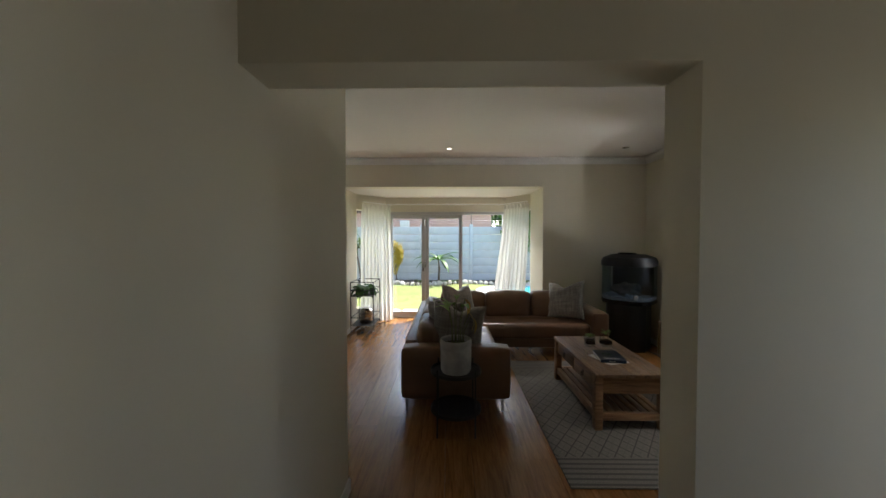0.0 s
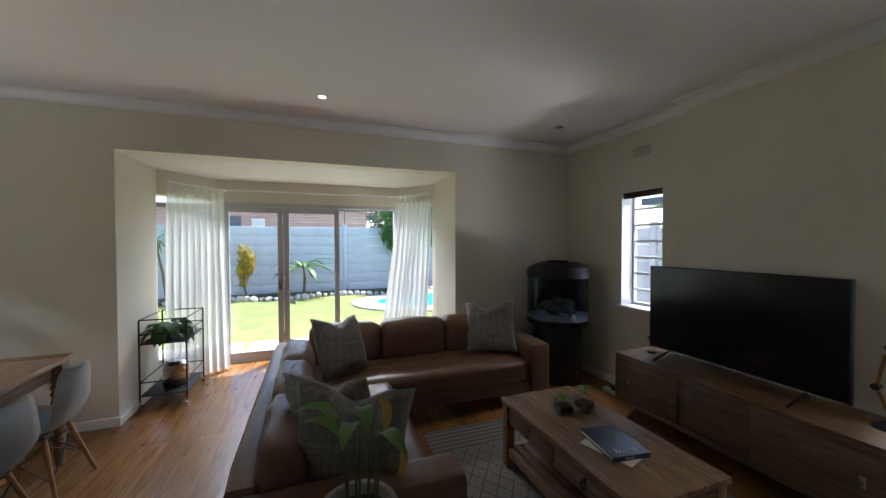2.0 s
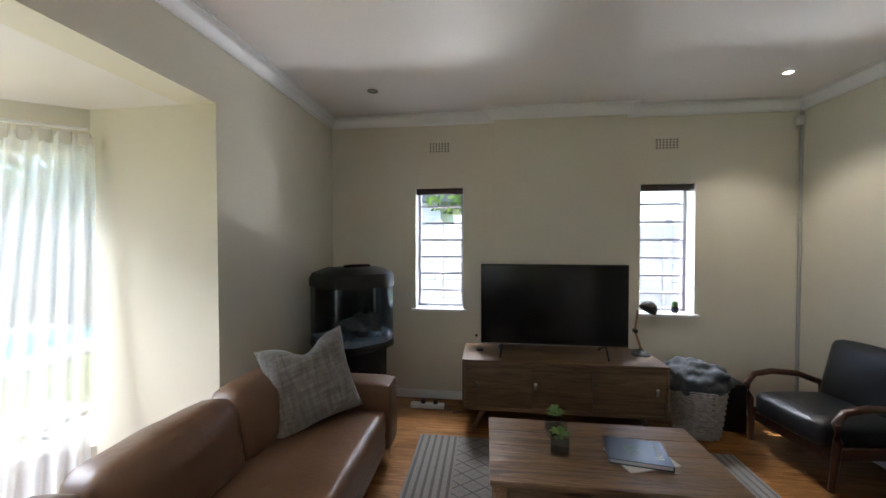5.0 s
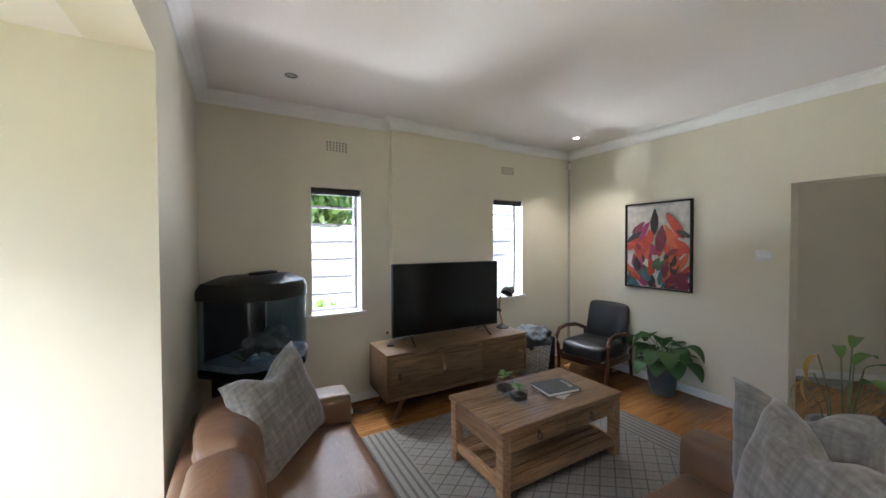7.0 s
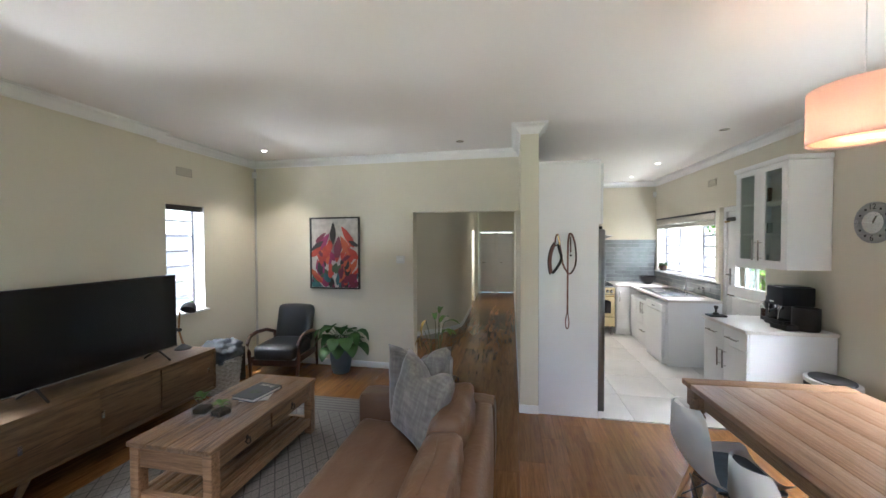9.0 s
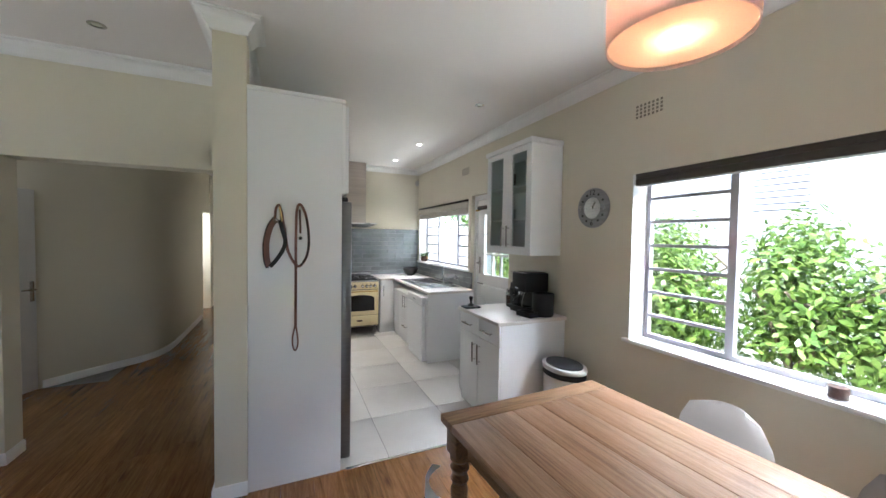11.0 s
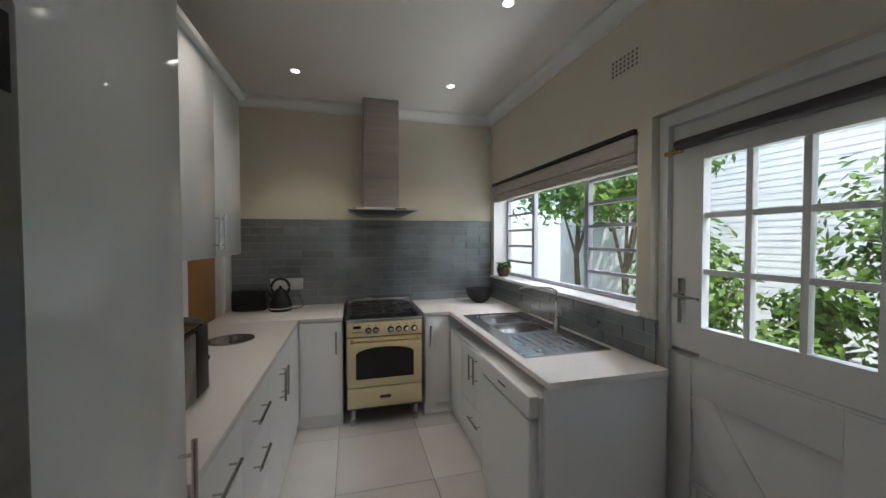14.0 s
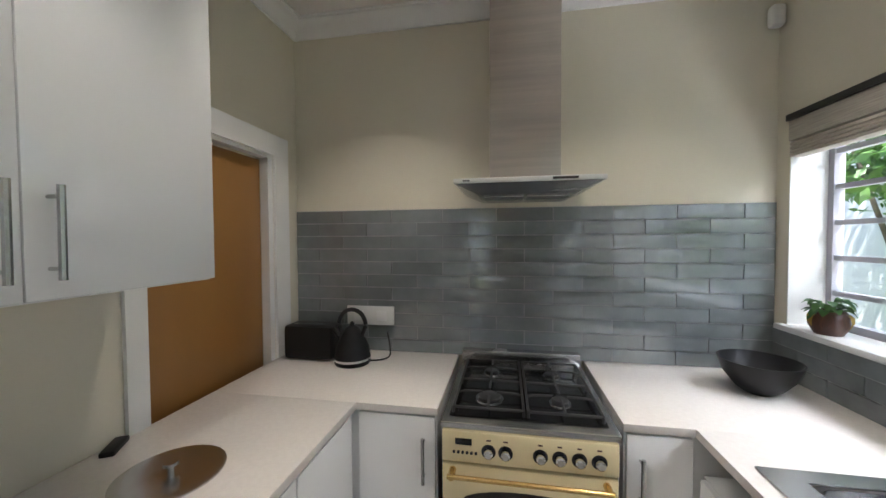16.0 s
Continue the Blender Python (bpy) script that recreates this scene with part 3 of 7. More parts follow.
wall("wall_hall_west", -0.59, -0.488, -5.9, 2.26, 0, H, [(-BIG, BIG, -1.30, -0.58, -1, 2.02)])
wall("wall_pillar", -0.66, -0.488, 2.26, 2.44, 0, H)
wall("wall_west", -3.37, XW, -1.75, YN, 0, H, [(-BIG, BIG, -1.45, 0.535, 1.145, 2.10), (-BIG, BIG, 0.62, 1.52, -1, 2.15), (-BIG, BIG, 3.06, 5.10, 0.875, 2.06)])
wall("wall_kitchen_south", XW, -0.59, -1.75, -1.53, 0, H)
part("ceiling", box(-3.37, XE + 0.22, -6.1, 6.115, H, H + 0.1), CEIL, None, kind="structure")
# the hall's rounded wall, with an added unseen niche that hides a fill lamp
curve = [(2.4, 0.30), (1.42, 0.0), (1.28, -0.12), (1.1, -0.30), (0.93, -0.45), (0.78, -0.58), (0.67, -0.74), (0.60, -0.95), (0.585, -1.25), (0.62, -3.2), (1.3, -3.2), (1.3, -4.1), (0.65, -4.1), (0.70, -5.8)]
part("wall_hall_round", prism(curve + [(2.4, -5.8)], 0, H), CREAM, None, "cream rounded wall of the hallway", angle=60, kind="structure")
# lintel over the added lamp niche
wall("wall_hall_lintel", 0.66, 1.3, -4.1, -3.2, 2.03, H)
wall("wall_hall_end", -0.488, 0.72, -6.02, -5.84, 0, H, [(0.17, 0.62, -BIG, BIG, -1, 2.0), (-0.40, 0.05, -BIG, BIG, -1, 2.0)])
# unseen entrance wall, added with a doorway for the hall's fill lamp
wall("wall_entrance_east", 2.4, 2.55, 0.2, 1.335, 0, H, [(-BIG, BIG, 0.32, 1.20, -1, 2.05)])
for i, (a, b, mt, lb) in enumerate(((0.17, 0.62, WHITE, "white painted bedroom door at the end of the hall"), (-0.40, 0.05, CABWHITE, "white door in shade at the end of the hall"))):
    d = tagged(new("door_%d" % (i + 1)), lb, "door", kind="structure")
    d.matrix_basis = pose((a + b) / 2, -5.9, 0)
    w = (b - a) / 2
    part("leaf", box(-w, w, -0.02, 0.02, 0.01, 1.98, 0.004), mt, d)
    part("door_frame", solid_grid([-w - 0.06, -w, w, w + 0.06], [0.045, 0.08], [0, 2.0, 2.06], [(-w, w, 0, 1, -1, 2.0)]), WHITE, d)
    part("handle", bar([(w - 0.06, 0.02, 1.0), (w - 0.06, 0.06, 1.0), (w - 0.16, 0.06, 1.0)], 0.008), STEEL, d)
# front door standing open by the opening
fd = tagged(new("door_3"), "white panelled front door standing open in the hall", "door", kind="structure")
fd.matrix_basis = pose(1.43, 0.02, 0, 0, 0, 62)
part("leaf", box(0, 0.80, -0.022, 0.022, 0.01, 2.0, 0.004), WHITE, fd)
part("handle_plate", box(0.02, 0.055, 0.022, 0.028, 0.90, 1.10, 0.002), STEEL, fd)
part("handle", bar([(0.04, 0.025, 1.02), (0.04, 0.07, 1.02), (0.15, 0.07, 1.02)], 0.008), STEEL, fd)


def run_profile(name, path, prof, material, closed=False):
    """A moulding along a line on the floor plan; prof gives (out from the wall, height). The room lies to the left of the line."""
    bm = bmesh.new()
    n = len(path)
    rings = []
    for i in range(n):
        p = Vector(path[i])
        a = (p - Vector(path[i - 1])).normalized() if (i > 0 or closed) else None
        b = (Vector(path[(i + 1) % n]) - p).normalized() if (i < n - 1 or closed) else None
        a, b = a or b, b or a
        na, nb = Vector((-a.y, a.x)), Vector((-b.y, b.x))
        mit = (na + nb).normalized()
        k = 1 / max(0.3, mit.dot(na))
        rings.append([bm.verts.new((p.x + mit.x * k * o, p.y + mit.y * k * o, z)) for o, z in prof])
    m = len(prof)
    for i in range(n if closed else n - 1):
        a, b = rings[i], rings[(i + 1) % n]
        for k in range(m):
            bm.faces.new((a[k], b[k], b[(k + 1) % m], a[(k + 1) % m]))
    if not closed:
        bm.faces.new(rings[0])
        bm.faces.new(rings[-1][::-1])
    return part(name, bm, material, None, kind="structure", angle=50)


cove = [(0.0, H - 0.001), (0.0, H - 0.095), (0.012, H - 0.095), (0.012, H - 0.082), (0.028, H - 0.066), (0.042, H - 0.042), (0.062, H - 0.026), (0.078, H - 0.018), (0.078, H - 0.008), (0.09, H - 0.008), (0.09, H - 0.001)]
run_profile("cornice", [(XE, YS), (XE, 3.02), (XE - 0.09, 3.02), (XE - 0.09, 4.235), (XE, 4.235), (XE, YN), (XW, YN), (XW, -1.53), (-0.59, -1.53), (-0.59, 2.26), (-0.66, 2.26), (-0.66, 2.44), (-0.488, 2.44), (-0.488, YS)], cove, WHITE, True)
skirt = [(0.0, 0.0), (0.014, 0.0), (0.014, 0.07), (0.009, 0.08), (0.0, 0.08)]
for k, p in enumerate(([(0.876, 1.335), (0.876, YS), (XE, YS), (XE, 3.02), (XE - 0.09, 3.02), (XE - 0.09, 4.235), (XE, 4.235), (XE, YN), (1.63, YN), (1.63, 6.75)], [(-1.54, 6.75), (-1.54, YN), (XW, YN), (XW, 2.46)],
                       [(-0.662, 2.44), (-0.488, 2.44), (-0.488, -5.84)], [(0.61, -3.0), (0.585, -1.25), (0.60, -0.95), (0.67, -0.74), (0.78, -0.58), (0.93, -0.45), (1.1, -0.30), (1.28, -0.12), (1.40, -0.01)])):
    run_profile("baseboard_%d" % (k + 1), p, skirt, WHITE)

# ---- windows and doors ----
def bar_window(name, x, ya, yb, za, zb, uprights, rails, inner, label, frame_mat=LILAC, guard=()):
    """A steel casement window in the plane of one x, with its sill; rails: (ya, yb, heights)."""
    w = tagged(new(name), label, "window", kind="structure")
    w.matrix_basis = pose(x, 0, 0)
    t = 0.022
    part("window_frame", solid_grid([-0.02, 0.02], sorted({ya, ya + 0.035, yb - 0.035, yb}), [za, za + 0.035, zb - 0.035, zb], [(-1, 1, ya + 0.035, yb - 0.035, za + 0.035, zb - 0.035)]), frame_mat, w)
    for u in uprights:
        part("mullion", box(-0.02, 0.02, u - 0.022, u + 0.022, za + 0.035, zb - 0.035), frame_mat, w)
    for a, b, zs in rails:
        for z in zs:
            part("glazing_bar", box(-0.014, 0.014, a, b, z - 0.011, z + 0.011), frame_mat, w)
    edges = [ya + 0.035, *uprights, yb - 0.035]
    for a, b in zip(edges, edges[1:]):
        g = part("pane", box(-0.003, 0.003, a, b, za + 0.035, zb - 0.035), GLASS, w)
        g.visible_shadow = False
    s = 1 if inner > x else -1
    part("window_sill", box(min(s * 0.02, s * (abs(inner - x) + 0.035)), max(s * 0.02, s * (abs(inner - x) + 0.035)), ya - 0.03, yb + 0.03, za - 0.022, za + 0.004, 0.004), WHITE, w)
    # white reveal linings
    for a, b in ((ya - 0.0, ya + 0.006), (yb - 0.006, yb)):
        part("reveal", box(min(s * 0.02, s * abs(inner - x)), max(s * 0.02, s * abs(inner - x)), a, b, za + 0.004, zb - 0.004), WHITE, w)
    for a, b, z in guard:
        part("guard_bar", bar([(s * 0.05, a, z), (s * 0.05, b, z)], 0.007), frame_mat, w)
    return w


hs = [0.91 + 1.22 * k / 7 for k in range(1, 7)]
for i, (a, b) in enumerate(((4.53, 5.02), (2.38, 2.87))):
    bar_window("window_%d" % (i + 1), XE + 0.17, a, b, 0.91, 2.13, [], [(a + 0.035, b - 0.035, hs)], XE, "narrow barred window with a pale steel frame and white sill")
    bl = thing("window_blind", pose(XE + 0.04, (a + b) / 2, 2.125), "dark slatted blind pulled up at the window head", "blind", "dark blinds")
    for k in range(5):
        part("slat", box(-0.022, 0.022, -0.235, 0.235, -0.014 - 0.011 * k, -0.006 - 0.011 * k, 0.002), BLIND, bl)
    part("headrail", box(-0.025, 0.025, -0.238, 0.238, -0.005, 0.0), BLIND, bl)
hs = [0.875 + 1.185 * k / 7 for k in range(1, 7)]
bar_window("window_3", XW - 0.17, 3.06, 5.10, 0.875, 2.06, [3.62, 4.54], [(3.095, 3.60, hs), (4.56, 5.065, hs)], XW, "wide dining window with barred side casements and white sill")
bl = thing("window_blind", pose(XW - 0.045, 4.08, 2.06), "dark rolled blind along the dining window head", "blind")
part("headrail", box(-0.03, 0.03, -1.01, 1.01, -0.035, 0.0, 0.004), BLIND, bl)
part("rolled_slats", box(-0.034, 0.034, -1.01, 1.01, -0.085, -0.037, 0.006), BLIND, bl)
hs = [1.145 + 0.955 * k / 6 for k in range(1, 6)]
bar_window("window_4", XW - 0.17, -1.45, 0.535, 1.145, 2.10, [-0.87, -0.10], [(-1.415, -0.89, hs), (-0.08, 0.50, hs)], XW, "kitchen window with barred side casements and a deep white sill")
kb = thing("window_blind", pose(XW - 0.02, -0.46, 2.10), "pale woven blind gathered at the kitchen window head", "blind")
part("headrail", box(-0.02, 0.045, -0.985, 0.985, -0.008, 0.02, 0.002), BLACK, kb)
part("valance", box(-0.012, 0.035, -0.98, 0.98, -0.10, -0.009, 0.003), BLINDPALE, kb)
for k in range(4):
    part("slat", box(-0.03, 0.03, -0.98, 0.98, -0.122 - 0.017 * k, -0.108 - 0.017 * k, 0.003), BLINDPALE, kb)

# garden doors of the bay: two glazed leaves and an open third bay
gd = tagged(new("door_4"), "silver framed glass folding doors to the garden, one leaf open", "door", kind="structure")
gd.matrix_basis = pose(0, 7.40, 0)
part("door_frame", solid_grid([-1.10, -1.05, 1.22, 1.27], [-0.05, 0.05], [0, 0.03, 2.08, 2.13], [(-1.05, 1.22, -1, 1, 0.03, 2.08)]), ALU, gd)
for a, b in ((-1.045, -0.325), (-0.32, 0.42)):
    leaf = part("leaf", solid_grid([a, a + 0.07, b - 0.07, b], [-0.025, 0.025], [0.035, 0.13, 2.0, 2.075], [(a + 0.07, b - 0.07, -1, 1, 0.13, 2.0)]), ALU, gd)
    g = part("pane", box(a + 0.07, b - 0.07, -0.004, 0.004, 0.13, 2.0), GLASS, leaf)
    g.visible_shadow = False
for z in (0.25, 1.02, 1.85):
    part("hinge", turned([(0.014, z), (0.014, z + 0.11)], 10, -0.323, -0.035), CHROME, gd)
part("handle", box(-0.375, -0.35, -0.06, -0.026, 0.95, 1.10, 0.004), STEEL, gd)

# the kitchen's stable door
sdoor = tagged(new("door_5"), "white half-glazed stable door with nine panes and a cat flap", "door", kind="structure")
sdoor.matrix_basis = pose(XW - 0.10, 0, 0)
part("door_frame", solid_grid([-0.06, 0.05], [0.62, 0.67, 1.47, 1.52], [0, 2.09, 2.15], [(-1, 1, 0.67, 1.47, -1, 2.09)]), WHITE, sdoor)
up = part("upper_leaf", solid_grid([-0.022, 0.022], [0.675, 0.835, 1.405, 1.465], [0.985, 1.12, 1.90, 2.085], [(-1, 1, 0.835, 1.405, 1.12, 1.90)]), WHITE, sdoor)
for k in (1, 2):
    part("glazing_bar", box(-0.016, 0.016, 0.835 + 0.19 * k - 0.012, 0.835 + 0.19 * k + 0.012, 1.12, 1.90), WHITE, up)
    part("glazing_bar", box(-0.013, 0.013, 0.835, 1.405, 1.12 + 0.26 * k - 0.012, 1.12 + 0.26 * k + 0.012), WHITE, up)
for r in range(3):
    for c in range(3):
        g = part("pane", box(-0.003, 0.003, 0.848 + 0.19 * c, 1.012 + 0.19 * c, 1.133 + 0.26 * r, 1.367 + 0.26 * r), GLASS, up)
        g.visible_shadow = False
low = part("lower_leaf", box(-0.022, 0.022, 0.675, 1.465, 0.012, 0.978, 0.003), WHITE, sdoor)
for a in ((0.675, 0.80, 0.02, 0.97), (1.34, 1.465, 0.02, 0.97), (0.801, 1.339, 0.80, 0.97), (0.801, 1.339, 0.02, 0.16)):
    part("rail", box(0.0225, 0.036, *a, 0.002), WHITE, low)
part("brace", shift(box(0.0225, 0.034, -0.06, 0.06, -0.41, 0.41, 0.002), pose(0, 1.07, 0.48, 38)), WHITE, low)
part("cat_flap", solid_grid([0.037, 0.05], [0.83, 0.85, 1.01, 1.03], [0.17, 0.19, 0.37, 0.39], [(0, 1, 0.85, 1.01, 0.19, 0.37)]), PVC, low)
part("handle_plate", box(0.022, 0.028, 0.715, 0.755, 1.12, 1.34, 0.002), STEEL, up)
part("handle", bar([(0.025, 0.735, 1.26), (0.07, 0.735, 1.26), (0.072, 0.86, 1.255)], 0.008), STEEL, up)
part("bolt", bar([(0.03, 0.70, 0.99), (0.03, 0.83, 0.99)], 0.010), STEEL, low)
part("curtain_rod", bar([(0.045, 0.655, 1.955), (0.045, 0.745, 1.957)], 0.014, 10, 0.010), BRASS, up, "brass finial of the blind rod")
part("rolled_blind", bar([(0.045, 0.72, 1.985), (0.045, 1.45, 1.99)], 0.026, 12), BLIND, up)

# blocked doorway beside the kitchen counter
pd = tagged(new("door_6"), "closed brown door behind the counter in a white frame", "door", kind="structure")
pd.matrix_basis = pose(-0.53, 0, 0)
part("leaf", box(-0.012, 0.028, -1.26, -0.60, 0.01, 1.99, 0.003), BROWNDOOR, pd)
part("door_frame", solid_grid([-0.078, -0.062], [-1.42, -1.30, -0.58, -0.505], [0, 2.02, 2.13], [(-1, 1, -1.30, -0.58, -1, 2.02)]), WHITE, pd)
part("jamb", solid_grid([-0.060, -0.013], [-1.30, -1.262, -0.592, -0.58], [0, 2.0, 2.02], [(-1, 1, -1.262, -0.592, -1, 2.0)]), WHITE, pd)

# curtains of the bay
def curtain(x0, x1, y0, y1, label, lean=0.0, seed=0, drift=0.0):
    c = thing("curtain", pose((x0 + x1) / 2, (y0 + y1) / 2, 0), label, "curtain", "sheer curtains")
    bm = bmesh.new()
    n, rows = 110, 14
    dx, dy = x1 - x0, y1 - y0
    ln = math.hypot(dx, dy)
    nx, ny = -dy / ln, dx / ln
    grid = []
    for j in range(rows + 1):
        v = j / rows
        z = 0.02 + v * 2.20
        spread = 1.0 + (1 - v) * lean
        row = []
        for i in range(n + 1):
            u = i / n
            amp = (0.022 + 0.02 * (1 - v)) * (1 if v < 0.965 else 0.6)
            ph = 2 * math.pi * (9 * u + 0.35 * noise.noise((u * 3, v * 0.8, seed)))
            o = amp * math.sin(ph) + 0.03 * noise.noise((u * 4, v * 2, seed + 5))
            uu = (u - 0.5) * spread
            row.append(bm.verts.new((dx * uu + nx * o - drift * (1 - v) ** 1.2, dy * uu + ny * o, z + 0.01 * math.sin(ph * 2) * (v > 0.99))))
        grid.append(row)
    for a, b in zip(grid, grid[1:]):
        for i in range(n):
            bm.faces.new((a[i], a[i + 1], b[i + 1], b[i]))
    ob = part("drape", bm, CURTAIN, c, angle=180)
    for k in range(7):
        u = (k + 0.5) / 7 - 0.5
        part("tab", soft(0.06, 0.035, 0.085, 0.015, cuts=3), CURTAIN, c).matrix_basis = pose(dx * u, dy * u, 2.20, 0, 0, math.degrees(math.atan2(dy, dx)))
    return c


curtain(-1.44, -0.98, 6.72, 7.12, "sheer white tab-top curtain gathered at the bay's window", 0.15, 1)
curtain(1.20, 1.58, 7.08, 6.66, "sheer white curtain drawn aside, billowing at its foot", 0.35, 4, 0.2)
rod = thing("curtain_rod", pose(0.05, 7.16, 2.26), "thin white curtain rod across the bay", "curtain rod")
part("rail", bar([(-1.45, -0.50, 0), (-1.12, 0.0, 0), (1.15, 0.0, 0), (1.50, -0.50, 0)], 0.011), WHITE, rod)
for x in (-1.05, 0.0, 1.08):
    part("bracket", box(x - 0.01, x + 0.01, 0.0, 0.158, -0.006, 0.006), WHITE, rod)


# ---- vents, switches, lamps in the ceiling ----
def air_vent(x, y, z, s, w=0.22, h=0.11):
    v = thing("air_vent", pose(x, y, z), "cream plaster air vent with small square holes, on the wall", "air vent", "wall vents")
    part("grille", box(min(0, s * 0.004), max(0, s * 0.004), -w / 2, w / 2, -h / 2, h / 2), CREAM, v)
    for i in range(7):
        for j in range(4):
            cy, cz = (i - 3) * w / 7.4, (j - 1.5) * h / 4.4
            # raised squares; their dark colour stands for the shade inside the holes
            part("hole", box(min(s * 0.0042, s * 0.0052), max(s * 0.0042, s * 0.0052), cy - 0.008, cy + 0.008, cz - 0.008, cz + 0.008), HOLESHADE, v)


air_vent(XE, 4.772, 2.53, -1)
air_vent(XE, 2.64, 2.50, -1)
air_vent(XW, 3.17, 2.49, 1)
air_vent(XW, 0.43, 2.51, 1)


def downlight(x, y, on):
    d = thing("downlight", pose(x, y, H), ("lit" if on else "unlit") + " round recessed ceiling downlight with a white ring", "downlight", "ceiling downlights")
    part("ring", turned([(0.030, -0.001), (0.030, -0.006), (0.046, -0.004), (0.046, -0.001)], 24), PVC if on else STEEL, d)
    part("lamp", turned([(0.029, -0.0015), (0.029, -0.003)], 20), LAMPON if on else CHROME, d)
    if on:
        l = new("downlight_beam", bpy.data.lights.new("downlight_beam", "SPOT"))
        l.data.energy, l.data.color, l.data.spot_size, l.data.spot_blend, l.data.shadow_soft_size = 6, (1.0, 0.86, 0.70), radians(95), 0.6, 0.03
        l.matrix_basis = pose(x, y, H - 0.012)


for x, y, on in ((0.15, 5.27, True), (2.59, 5.25, False), (2.64, 2.08, True), (0.18, 2.0, False), (-2.55, 1.87, False), (-2.52, 0.26, True), (-2.50, -0.85, True), (-1.28, 0.24, True), (-1.25, -0.88, True)):
    downlight(x, y, on)

pl = thing("pendant_lamp", pose(-1.87, 4.2, H), "blush linen drum pendant lamp hanging lit over the dining table", "pendant lamp")
part("ceiling_rose", turned([(0.022, 0), (0.02, -0.02), (0.006, -0.03)], 16), PVC, pl)
part("cord", bar([(0, 0, -0.02), (0, 0, -0.52)], 0.003, 6), PVC, pl)
part("shade", turned([(0.178, -0.485), (0.178, -0.715), (0.1745, -0.715), (0.1745, -0.485)], 48, cap=False), SHADE, pl)
part("diffuser", turned([(0.172, -0.705), (0.172, -0.702)], 40), sheer("shade diffuser", (0.85, 0.72, 0.58), 0.0), pl)
part("bulb", turned([(0.01, -0.53), (0.03, -0.57), (0.034, -0.60), (0.02, -0.64), (0.004, -0.65)], 16), BULB, pl)
lamp = new("pendant_light", bpy.data.lights.new("pendant_light", "POINT"))
lamp.data.energy, lamp.data.color, lamp.data.shadow_soft_size = 0.6, (1.0, 0.66, 0.50), 0.03
lamp.matrix_basis = pose(-1.87, 4.2, H - 0.675)


# ---- living room ----
def cushion(name, x, y, z, rx, ry, rz, s, label, seed, parent=None):
    """A square scatter cushion, its top corners pulled up, standing on one edge."""
    bm = bmesh.new()
    n = 16
    vs = {}
    for side in (1, -1):
        for i in range(n + 1):
            for j in range(n + 1):
                u, v = 2 * i / n - 1, 2 * j / n - 1
                edge = i in (0, n) or j in (0, n)
                if edge and side < 0:
                    vs[side, i, j] = vs[1, i, j]
                    continue
                pinch = 1 - 0.10 * (1 - abs(u) ** 2) * (abs(v) ** 6) - 0.10 * (1 - abs(v) ** 2) * (abs(u) ** 6)
                t = 0.085 * ((1 - u ** 4) * (1 - v ** 4)) ** 0.6
                chop = -0.09 * math.exp(-(u * 2.6) ** 2) * max(0, v) ** 2
                w = noise.noise((u * 2.2, v * 2.2, seed * 3 + side)) * 0.018
                vs[side, i, j] = bm.verts.new((u * s / 2 * pinch, side * t + w * (not edge), (v * s / 2 * pinch) + chop + s / 2))
    for side in (1, -1):
        for i in range(n):
            for j in range(n):
                bm.faces.new((vs[side, i, j], vs[side, i + 1, j], vs[side, i + 1, j + 1], vs[side, i, j + 1]))
    c = part(name, bm, CUSHION, None, label, angle=180)
    c.matrix_basis = pose(x, y, z, rx, ry, rz)
    return tagged(c, label, "cushion", "grey cushions")


sofa = thing("corner_sofa", pose(-0.30, 3.43, 0), "tan brown leather L-shaped corner sofa with tufted seats", "sofa")
# own axes: x 0..2.6, y 0..2.44; long side along y, short arm of the L along x at the far end
part("base", box(0.05, 0.95, 0.06, 2.40, 0.13, 0.26, 0.02), TAN, sofa)
part("base", box(0.96, 2.36, 1.56, 2.40, 0.13, 0.26, 0.02), TAN, sofa)
part("arm", shift(soft(0.99, 0.20, 0.47, 0.035, (0.005, 0.01, 0.008)), pose(0.505, 0.10, 0.365)), TAN, sofa)
part("arm", shift(soft(0.22, 0.90, 0.47, 0.035, (0.01, 0.005, 0.008)), pose(2.46, 1.98, 0.365)), TAN, sofa)
part("back_frame", shift(soft(0.15, 2.24, 0.50, 0.05, (0.01, 0, 0.01)), pose(0.085, 1.31, 0.38)), TAN, sofa)
part("back_frame", shift(soft(2.20, 0.15, 0.50, 0.05, (0, 0.01, 0.01)), pose(1.26, 2.36, 0.38)), TAN, sofa)


def tufted(sx, sy, nx, ny, z):
    """A seat with stitched tufts."""
    bm = soft(sx, sy, 0.20, 0.05, (0.01, 0.01, 0.0), 22)
    for v in bm.verts:
        if v.co.z > 0.05:
            d = 0.0
            for i in range(1, nx):
                d = max(d, 0.5 * math.exp(-((v.co.x + sx / 2 - sx * i / nx) / 0.022) ** 2))
            for j in range(1, ny):
                d = max(d, 0.5 * math.exp(-((v.co.y + sy / 2 - sy * j / ny) / 0.022) ** 2))
            for i in range(1, nx):
                for j in range(1, ny):
                    q = (v.co.x + sx / 2 - sx * i / nx) ** 2 + (v.co.y + sy / 2 - sy * j / ny) ** 2
                    d = max(d, math.exp(-q / 0.06 ** 2))
            v.co.z -= 0.022 * d
            v.co.z += 0.012 * noise.noise((v.co.x * 5, v.co.y * 5, z))
    return bm


part("seat", shift(tufted(0.80, 1.35, 3, 3, 1), pose(0.565, 0.875, 0.345)), TAN, sofa)
